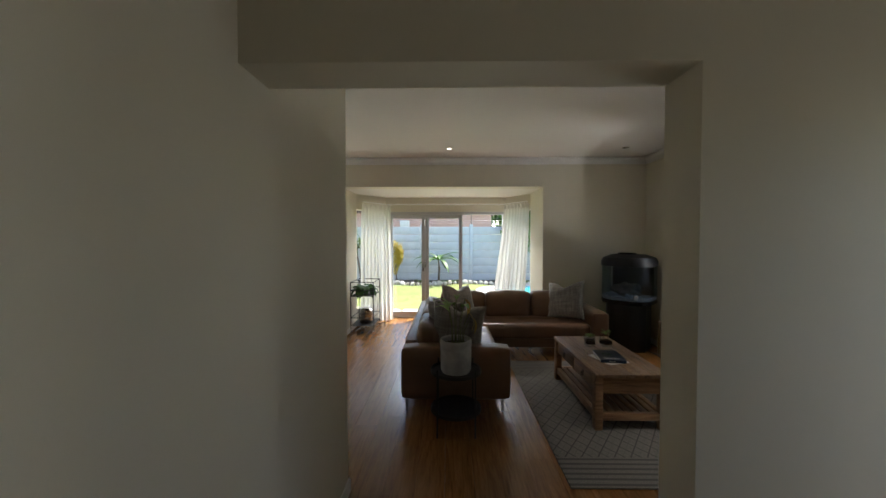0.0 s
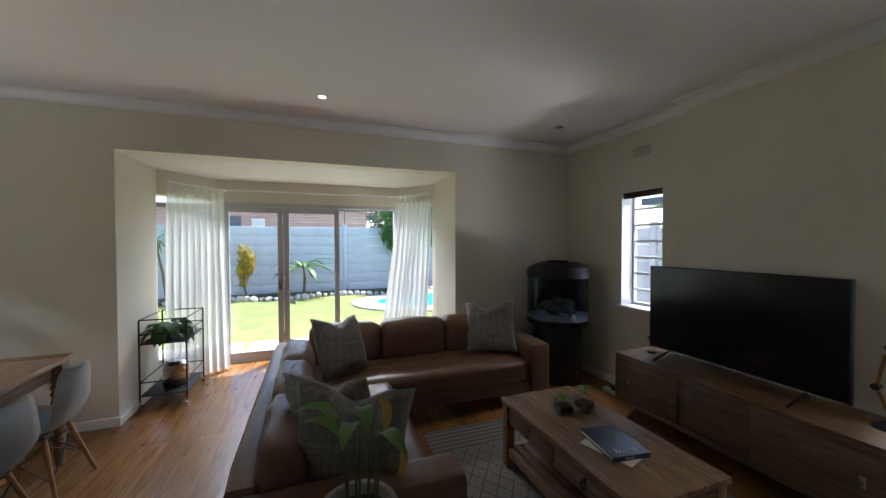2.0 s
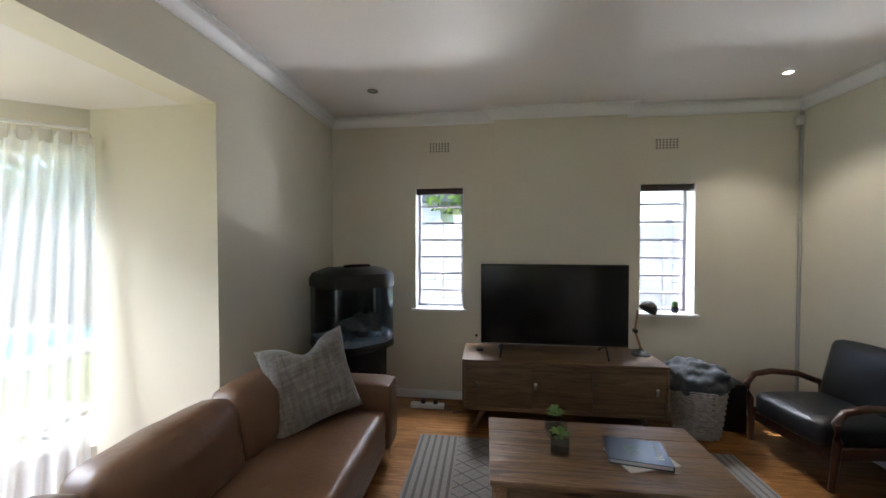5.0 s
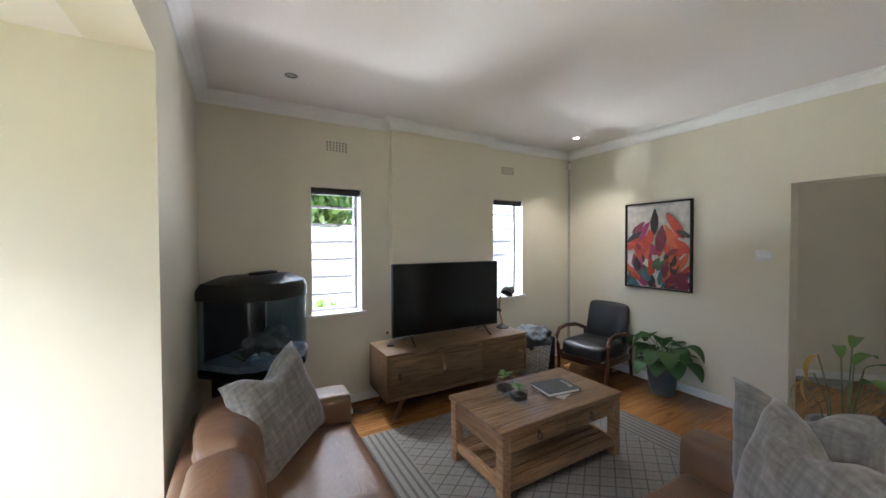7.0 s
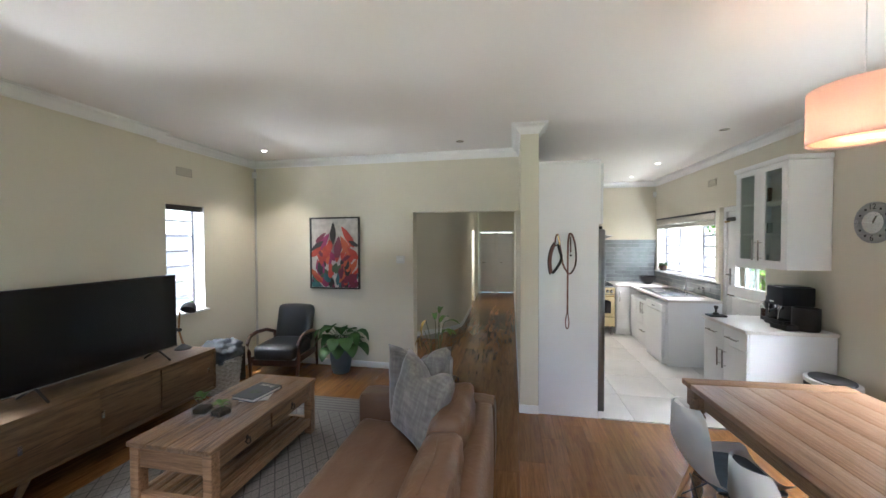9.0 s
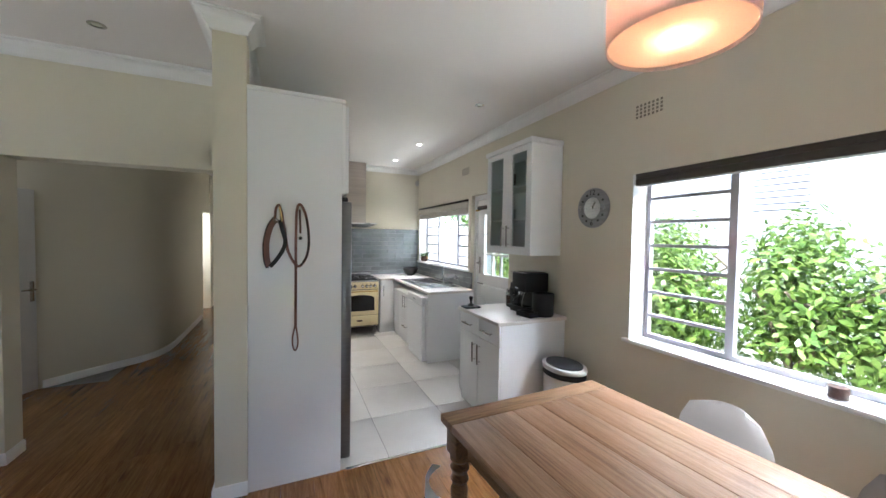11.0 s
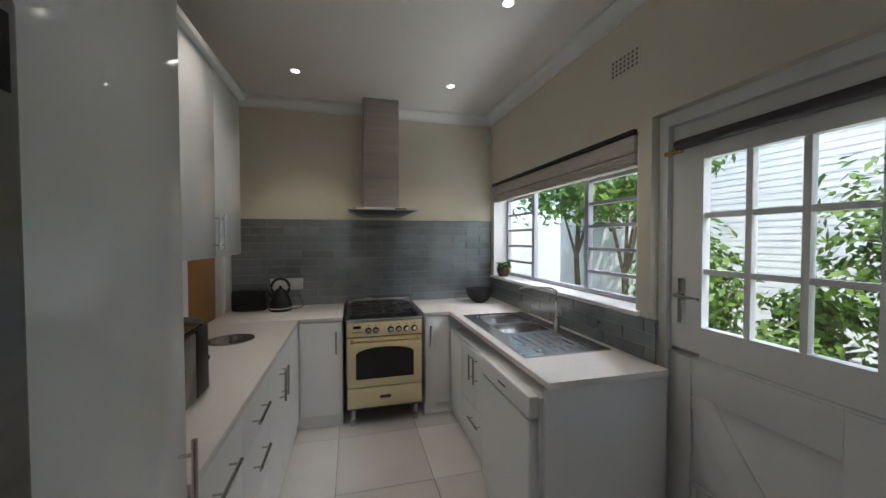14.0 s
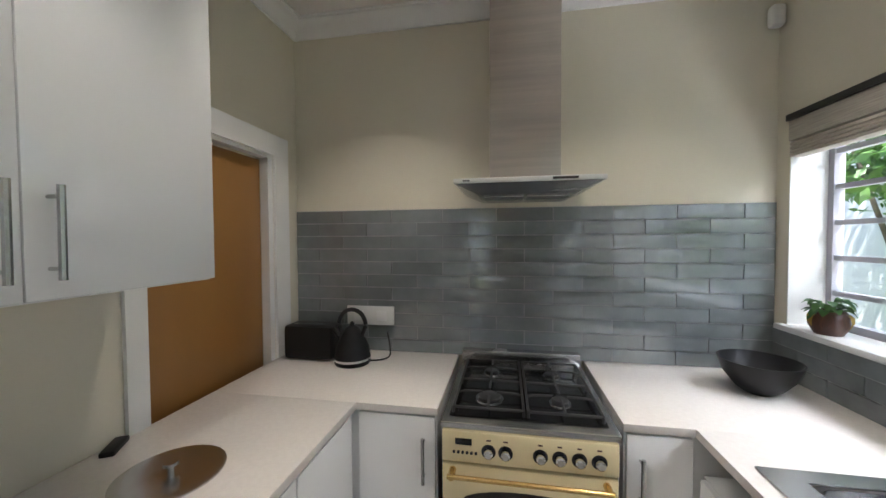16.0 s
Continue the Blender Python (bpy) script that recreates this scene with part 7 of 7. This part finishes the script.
part("pot", turned([(0.045, 0), (0.065, 0.04), (0.062, 0.085), (0.05, 0.10), (0.046, 0.095), (0.05, 0.06)], 24), MAHOG, sp)
sm = bmesh.new()
for k in range(26):
    a = k * 2.4
    leaf_into(sm, (0.03 * math.cos(a), 0.03 * math.sin(a), 0.085 + 0.012 * (k % 5)), a, 0.5 + 0.12 * (k % 7), 0.055, 0.04, 0.5)
part("rosette", sm, LEAF, sp)
sd_ = bmesh.new()
for k in range(7):
    a = k * 2.1
    leaf_into(sd_, (0.045 * math.cos(a), 0.045 * math.sin(a), 0.09), a, 0.15, 0.06, 0.03, 0.7)
part("wilted_leaves", sd_, LEAFDRY, sp)
sensor = thing("alarm_sensor", pose(-3.11, -1.49, 2.60), "small white alarm sensor in the corner under the ceiling", "sensor")
part("case", shift(soft(0.06, 0.05, 0.10, 0.015, cuts=4), pose(0, 0, 0)), PVC, sensor)

# glazed brick tiles on the kitchen walls
sb_ = tagged(new("backsplash"), "blue-grey glazed brick tiles behind the stove", "tiles", kind="structure")
part("grout_bed", box(-3.148, -0.592, -1.53, -1.523, 0.90, 1.728), TILEGROUT, sb_)
tl = {}
rt = random.Random(5)


def brick_tile(parent, w, h, m, flat):
    key = round(w, 3)
    if key not in tl:
        bm = bmesh.new()
        bmesh.ops.create_grid(bm, x_segments=4, y_segments=2, size=0.5)
        for v in bm.verts:
            e = 1 if (abs(v.co.x) > 0.49 or abs(v.co.y) > 0.49) else 0
            v.co = Vector((v.co.x * (w - 0.006), v.co.y * (h - 0.006), 0.0055 if e else 0.0064))
        r = bmesh.ops.extrude_face_region(bm, geom=bm.faces[:])
        for v in r["geom"]:
            if isinstance(v, bmesh.types.BMVert):
                v.co.z = 0.0
        ob = part("tile", bm, BRICKTILE, parent, angle=60)
        tl[key] = ob.data
    else:
        ob = new("tile", tl[key])
        ob.parent = parent
    ob.matrix_basis = m @ pose(0, 0, 0, rt.uniform(-1.3, 1.3), rt.uniform(-0.8, 0.8), 0)


TW, TH = 0.302, 0.0752
for r in range(11):
    x = -0.592 + (0.151 if r % 2 else 0.0) 
    first = True
    while x > -3.146:
        a, b = min(x, -0.592), max(x - TW, -3.146)
        if a - b > 0.03:
            brick_tile(sb_, a - b, TH, pose((a + b) / 2, -1.5225, 0.90 + TH * (r + 0.5), 90, 0, 180), 0)
        x -= TW
sw_ = tagged(new("backsplash_window"), "blue-grey glazed brick tiles under the kitchen window", "tiles", kind="structure")
part("grout_bed", box(-3.15, -3.143, -1.522, 0.675, 0.90, 1.122), TILEGROUT, sw_)
for r in range(3):
    y = -1.515 - (0.151 if r % 2 else 0)
    while y < 0.675:
        a, b = max(y, -1.515), min(y + TW, 0.675)
        if b - a > 0.03:
            brick_tile(sw_, b - a, 0.0735, pose(-3.1425, (a + b) / 2, 0.90 + 0.0738 * (r + 0.5), 90, 0, 90), 0)
        y += TW


# ---- garden and neighbours ----
part("ground", box(-60, 60, -60, 90, -0.35, -0.15), GRASS, None, "sunlit mown lawn round the house", kind="structure")
pv = tagged(new("pavement"), "pale stone paving slabs outside the doors", "paving", kind="structure")
rs = random.Random(9)
slabs = {}
for i in range(-4, 5):
    for j in range(2):
        w = 0.62
        ob = part("slab", box(-0.30, 0.30, -0.29, 0.29, -0.149, -0.118, 0.012), SLAB, pv) if not slabs else new("slab", slabs["m"])
        slabs["m"] = ob.data
        ob.parent = pv
        ob.matrix_basis = pose(i * 0.66 + rs.uniform(-0.02, 0.02), 7.95 + j * 0.66, 0, 0, 0, rs.uniform(-2, 2))
gw = tagged(new("garden_wall"), "white precast garden wall with posts", "wall", kind="structure")
for i in range(12):
    x = -11.2 + 2.05 * i
    part("post", box(x - 0.07, x + 0.07, 15.0, 15.16, -0.15, 2.22, 0.01), GARDENWALL, gw)
    for k in range(7):
        part("panel", box(x + 0.075, x + 1.975, 15.05, 15.11, -0.15 + 0.325 * k, 0.168 + 0.325 * k, 0.012), GARDENWALL, gw)
gw2 = tagged(new("garden_wall_east"), "white boundary wall east of the house", "wall", kind="structure")
for i in range(9):
    y = -3 + 2.05 * i
    part("post", box(6.4, 6.54, y - 0.07, y + 0.07, -0.15, 2.0, 0.01), YARDWALL, gw2)
    for k in range(6):
        part("panel", box(6.44, 6.50, y + 0.075, y + 1.975, -0.15 + 0.34 * k, 0.18 + 0.34 * k, 0.012), YARDWALL, gw2)
part("paving_east", box(3.46, 6.39, -3, 9, -0.148, -0.12), YARDPAVE, None, "pale paving beside the house", kind="structure")
nh = tagged(new("neighbour_house"), "white painted brick house across the side passage", "house")
part("wall", solid_grid([-7.2, -6.9], [-6, 2.0, 2.6, 4.2, 4.9, 12], [-0.15, 2.0, 2.7, 5.2], [(-9, 0, 2.0, 2.6, 2.0, 2.7), (-9, 0, 4.2, 4.9, 2.0, 2.7)]), WHITEWALL, nh)
for a, b in ((2.0, 2.6), (4.2, 4.9)):
    part("window", box(-7.1, -7.06, a, b, 2.0, 2.7), SLATE, nh)
part("roof", box(-7.6, -6.6, -6.2, 12.2, 5.2, 5.32), ROOFTILE, nh)
courses = bmesh.new()
for k in range(60):
    bx(courses, -6.899, -6.893, -6, 12, -0.12 + 0.086 * k, -0.05 + 0.086 * k)
part("brick_courses", courses, WHITEWALL, nh)
kw_ = tagged(new("boundary_wall"), "white rendered wall behind the kitchen", "wall", kind="structure")
part("wall", box(-9, -3.5, -7.2, -7.0, -0.15, 2.0), WHITEWALL, kw_)
ph = tagged(new("pink_house"), "pink plastered house with dark roof beyond the garden wall", "house")
part("wall", box(-7, 2.4, 19, 25, -0.15, 3.0), PINK, ph)
part("roof", prism([(-7.4, 18.6), (2.8, 18.6), (2.8, 25.4), (-7.4, 25.4)], 3.0, 3.15), ROOFTILE, ph)
part("window", box(-4.4, -2.8, 18.97, 18.995, 1.9, 2.7), SLATE, ph)
part("air_conditioner", box(-2.4, -1.9, 18.85, 18.995, 2.25, 2.6, 0.02), PVC, ph)
fe = tagged(new("electric_fence"), "thin wires on posts above the garden wall", "fence", kind="structure")
for i in range(12):
    x = -11.2 + 2.05 * i
    part("fence_post", bar([(x, 15.08, 2.2), (x, 15.08, 2.75)], 0.012, 6), BLACKMETAL, fe)
for k in range(5):
    part("wire", bar([(-11.2, 15.08, 2.28 + 0.1 * k), (11.4, 15.08, 2.28 + 0.1 * k)], 0.004, 4), STEEL, fe)

pool = tagged(new("swimming_pool"), "blue swimming pool with a curved pale stone surround", "pool")
rim_ = [(3.75 + 2.7 * math.cos(t), 12.1 + 1.75 * math.sin(t)) for t in np.linspace(0, 2 * math.pi, 49)[:-1]]
part("surround", prism(rim_, -0.149, -0.10, 0.02), SLAB, pool)
part("water", prism([(3.75 + 2.0 * math.cos(t), 12.1 + 1.1 * math.sin(t)) for t in np.linspace(0, 2 * math.pi, 49)[:-1]], -0.0995, -0.095), WATER, pool)
bed = part("flower_bed", prism([(-11, 13.9)] + [(x, 13.9 + 0.25 * math.sin(x * 1.7)) for x in np.linspace(-10, 10, 41)] + [(11, 13.9), (11, 14.99), (-11, 14.99)], -0.148, -0.10), SOIL, None, "dark planting bed along the garden wall", kind="structure")
stn = tagged(new("edging_stones"), "pale rough stones edging the flower bed", "stones")
sme = None
for k in range(70):
    if sme is None:
        b = bmesh.new()
        bmesh.ops.create_icosphere(b, subdivisions=2, radius=0.11)
        for v in b.verts:
            v.co *= 1 + 0.3 * noise.noise(v.co * 9)
        ob = part("stone", b, SLAB, stn)
        sme = ob.data
    else:
        ob = new("stone", sme)
        ob.parent = stn
    x = -7 + 0.2 * k
    s = rs.uniform(0.6, 1.3)
    ob.matrix_basis = Matrix.LocRotScale((x, 13.85 + 0.25 * math.sin(x * 1.7), -0.10), Euler((rs.uniform(0, 3), rs.uniform(0, 3), rs.uniform(0, 3))), (s, s, s * 0.7))


def crown_into(bm, rnd, centre, radii, count, size, lobes=9):
    """Many small leaves gathered in uneven clumps."""
    cl = []
    for _ in range(lobes):
        d = Vector((rnd.gauss(0, 1), rnd.gauss(0, 1), rnd.gauss(0, 1))).normalized()
        cl.append((Vector(centre) + Vector((d.x * radii[0], d.y * radii[1], d.z * radii[2])) * rnd.uniform(0.25, 0.8), rnd.uniform(0.35, 0.6)))
    for _ in range(count):
        c, f = cl[rnd.randrange(lobes)]
        d = Vector((rnd.gauss(0, 1), rnd.gauss(0, 1), rnd.gauss(0, 1))).normalized()
        r = rnd.random() ** 0.4 * f
        p = c + Vector((d.x * radii[0], d.y * radii[1], d.z * radii[2])) * r
        n = (d + Vector((rnd.uniform(-0.8, 0.8), rnd.uniform(-0.8, 0.8), rnd.uniform(-0.2, 0.9)))).normalized()
        q = n.to_track_quat("Z", "Y") @ Euler((0, 0, rnd.uniform(0, 6.3))).to_quaternion()
        s = size * rnd.uniform(0.6, 1.3)
        vs = [bm.verts.new(p + q @ Vector(v)) for v in ((-s, 0, 0), (-s * 0.2, -s * 0.42, s * 0.1), (s, 0, 0), (-s * 0.2, s * 0.42, s * 0.1))]
        bm.faces.new(vs)


def tree(name, x, y, height, crown, count, size, mat, label, seed, trunk_r=0.09, cat="tree"):
    rnd = random.Random(seed)
    t = thing(name, pose(x, y, -0.15), label, cat)
    cz = height - crown[2]
    tk = bmesh.new()
    base_pts = [(0, 0, 0), (rnd.uniform(-0.1, 0.1), rnd.uniform(-0.1, 0.1), cz * 0.45), (rnd.uniform(-0.2, 0.2), rnd.uniform(-0.2, 0.2), cz)]
    tube(tk, base_pts, trunk_r, 9, trunk_r * 0.5)
    for k in range(6):
        a = k * 1.05 + rnd.random()
        tube(tk, [base_pts[1] if k % 2 else base_pts[2], (crown[0] * 0.35 * math.cos(a), crown[1] * 0.35 * math.sin(a), cz + crown[2] * 0.1), (crown[0] * 0.75 * math.cos(a), crown[1] * 0.75 * math.sin(a), cz + crown[2] * rnd.uniform(0.1, 0.5))], trunk_r * 0.4, 7, 0.01)
    part("trunk", tk, BARK, t)
    bm = bmesh.new()
    crown_into(bm, rnd, (0, 0, cz), crown, count, size, 13)
    part("crown", bm, mat, t, angle=180)
    return t


tree("garden_tree", 3.15, 14.3, 3.4, (1.15, 0.8, 1.05), 9000, 0.07, FOLIAGEDARK, "leafy green tree overhanging the pool", 1)
tree("far_tree", 5.5, 24, 6.0, (4, 3, 2.6), 5000, 0.22, FOLIAGEDARK, "large trees beyond the garden wall", 2, 0.2)
tree("far_tree", 10, 19, 6.0, (4, 3, 2.6), 5000, 0.22, FOLIAGEDARK, "large trees beyond the garden wall", 3, 0.2)
tree("yellow_shrub", -1.9, 14.4, 1.75, (0.35, 0.3, 0.7), 1500, 0.06, FOLIAGEYEL, "golden-leaved shrub against the garden wall", 4, 0.03, "shrub")
for k, (x, h) in enumerate(((-3.9, 2.0), (-3.3, 1.7))):
    t = thing("dracaena", pose(x, 14.3, -0.15), "tall bare-stemmed plant with spiky leaf heads by the wall", "plant", "spiky plants")
    tops = ((0.25, 0.0, h), (-0.30, 0.1, h * 0.88), (0.55, -0.05, h * 0.80))
    for tp_ in tops:
        part("stem", bar([(0, 0, 0), (tp_[0] * 0.4, tp_[1] * 0.4, h * 0.45), tp_], 0.045, 7, 0.025), BARK, t)
        lb = bmesh.new()
        for i in range(34):
            leaf_into(lb, tp_, i * 2.4, 1.3 - 1.6 * i / 34, 0.45, 0.05, 0.35, 4)
        part("leaf_head", lb, FOLIAGE, t)
t = thing("palm_plant", pose(-0.25, 14.2, -0.15), "young palm-like tree with arching leaves in the bed", "plant")
part("stem", bar([(0, 0, 0), (0.04, 0, 0.6), (0, 0, 0.95)], 0.05, 8, 0.03), BARK, t)
for i in range(12):
    lb = bmesh.new()
    leaf_into(lb, (0, 0, 0.92), i * 2.4, 0.9 - 0.06 * i, 1.05, 0.17, 0.35, 8)
    part("leaf", lb, FOLIAGEDARK, t)
lowp = bmesh.new()
rl = random.Random(21)
for k in range(60):
    x = rl.uniform(-7, 8)
    for i in range(10):
        leaf_into(lowp, (x, 14.3 + 0.2 * rl.uniform(-1, 1), -0.12), i * 2.4, 0.9, rl.uniform(0.15, 0.32), 0.04, 0.3, 3)
part("bed_plants", lowp, FOLIAGE, None, "low leafy plants in the bed", kind="stuff")["category"] = "plants"
for k, (y, h, r) in enumerate(((3.3, 2.2, 0.85), (4.5, 1.3, 0.75), (5.9, 1.3, 0.8), (1.2, 2.5, 0.85), (2.2, 2.3, 0.75))):
    tree("garden_shrub", -5.0 + 0.15 * (k % 3), y, h, (r, r, h * 0.48), 8000, 0.043, FOLIAGE, "dense sunlit shrub with pale green leaf tips outside the window", 30 + k, 0.05, "shrub")
tree("side_tree", -5.0, -1.6, 3.6, (1.0, 1.0, 1.0), 2600, 0.06, FOLIAGE, "slim crooked tree outside the kitchen window", 41, 0.06)
tree("side_tree", -6.2, -4.2, 4.2, (1.6, 1.6, 1.3), 3600, 0.08, FOLIAGEDARK, "leafy tree behind the kitchen", 42, 0.07)
tree("garden_shrub", -5.0, 0.1, 1.25, (0.5, 0.6, 0.5), 1800, 0.06, FOLIAGE, "low shrub outside the kitchen window", 43, 0.03, "shrub")
tree("garden_shrub", -4.9, -0.55, 1.8, (0.55, 0.6, 0.8), 3000, 0.055, FOLIAGE, "glossy green shrub outside the stable door", 45, 0.04, "shrub")
tree("far_tree", 9.5, 3.5, 5.0, (2.2, 2.6, 1.6), 4000, 0.14, FOLIAGE, "sunlit tree behind the side wall", 44, 0.15)
for k, (x, y) in enumerate(((5.6, 4.4), (5.7, 2.2))):
    pp = thing("potted_shrub", pose(x, y, -0.12), "small shrub in a terracotta pot by the side wall", "plant", "pots outside")
    part("pot", turned([(0.13, 0), (0.2, 0.32), (0.18, 0.32), (0.17, 0.28)], 22), ROOFTILE, pp)
    b = bmesh.new()
    crown_into(b, random.Random(k), (0, 0, 0.62), (0.3, 0.3, 0.32), 500, 0.05)
    part("leaves", b, FOLIAGE, pp)
carport = tagged(new("garage"), "pale garage with a dark roof edge beyond the side wall", "garage")
part("wall", box(9, 13, 5.5, 9, -0.15, 2.6), GARDENWALL, carport)
part("roof", box(8.6, 13.4, 5.1, 9.4, 2.6, 2.78), SLATE, carport)


# ---- floor: planks and tiles ----
fl = tagged(new("floor"), "warm oak laminate floor in long planks", "floor", kind="structure")
part("subfloor", box(-3.37, 3.45, -6.0, 7.45, -0.12, -0.012), GROUT, fl)
PW, PL = 0.192, 1.285
shared = {}


def plank_at(x0, x1, y0, y1):
    key = (round(x1 - x0, 3), round(y1 - y0, 3))
    if key not in shared:
        ob = part("plank", box(-key[0] / 2 + 0.0006, key[0] / 2 - 0.0006, -key[1] / 2 + 0.0006, key[1] / 2 - 0.0006, -0.011, 0.0), PLANK, fl)
        shared[key] = ob.data
    else:
        ob = new("plank", shared[key])
        ob.parent = fl
    ob.matrix_basis = pose((x0 + x1) / 2, (y0 + y1) / 2, 0)


rp = random.Random(11)
x = -3.15
while x < 3.235:
    x1 = min(x + PW, 3.235)
    y = -6.0 - PL * rp.random()
    while y < 7.40:
        y1 = y + PL
        lo, hi = (2.43 if x1 <= -0.55 else (-5.9 if x1 < 0.9 else 0.0)), (5.895 if x1 < -1.54 or x > 1.63 else 7.40)
        a, b = max(y, lo), min(y1, hi)
        if b - a > 0.02:
            plank_at(x, x1, round(a, 2), round(b, 2))
        y = y1
    x = x1

kt = tagged(new("floor_kitchen"), "large pale grey kitchen floor tiles", "floor", kind="structure")
part("grout_bed", box(XW, -0.60, -1.53, 2.428, -0.011, -0.002), GROUT, kt)
tile_me = {}
xs = [-3.15, -2.772, -2.163, -1.556, -0.95, -0.60]
ys = [-1.53, -1.31, -0.69, -0.055, 0.57, 1.195, 1.815, 2.428]
for a, b in zip(xs, xs[1:]):
    for c, d in zip(ys, ys[1:]):
        key = (round(b - a, 3), round(d - c, 3))
        if key not in tile_me:
            ob = part("floor_tile", box(-key[0] / 2 + 0.002, key[0] / 2 - 0.002, -key[1] / 2 + 0.002, key[1] / 2 - 0.002, -0.0019, 0.0, 0.0008), TILEFLOOR, kt)
            tile_me[key] = ob.data
        else:
            ob = new("floor_tile", tile_me[key])
            ob.parent = kt
        ob.matrix_basis = pose((a + b) / 2, (c + d) / 2, 0)
part("threshold_strip", box(-3.15, -1.25, 2.42, 2.445, 0.0, 0.004, 0.001), STEEL, kt)
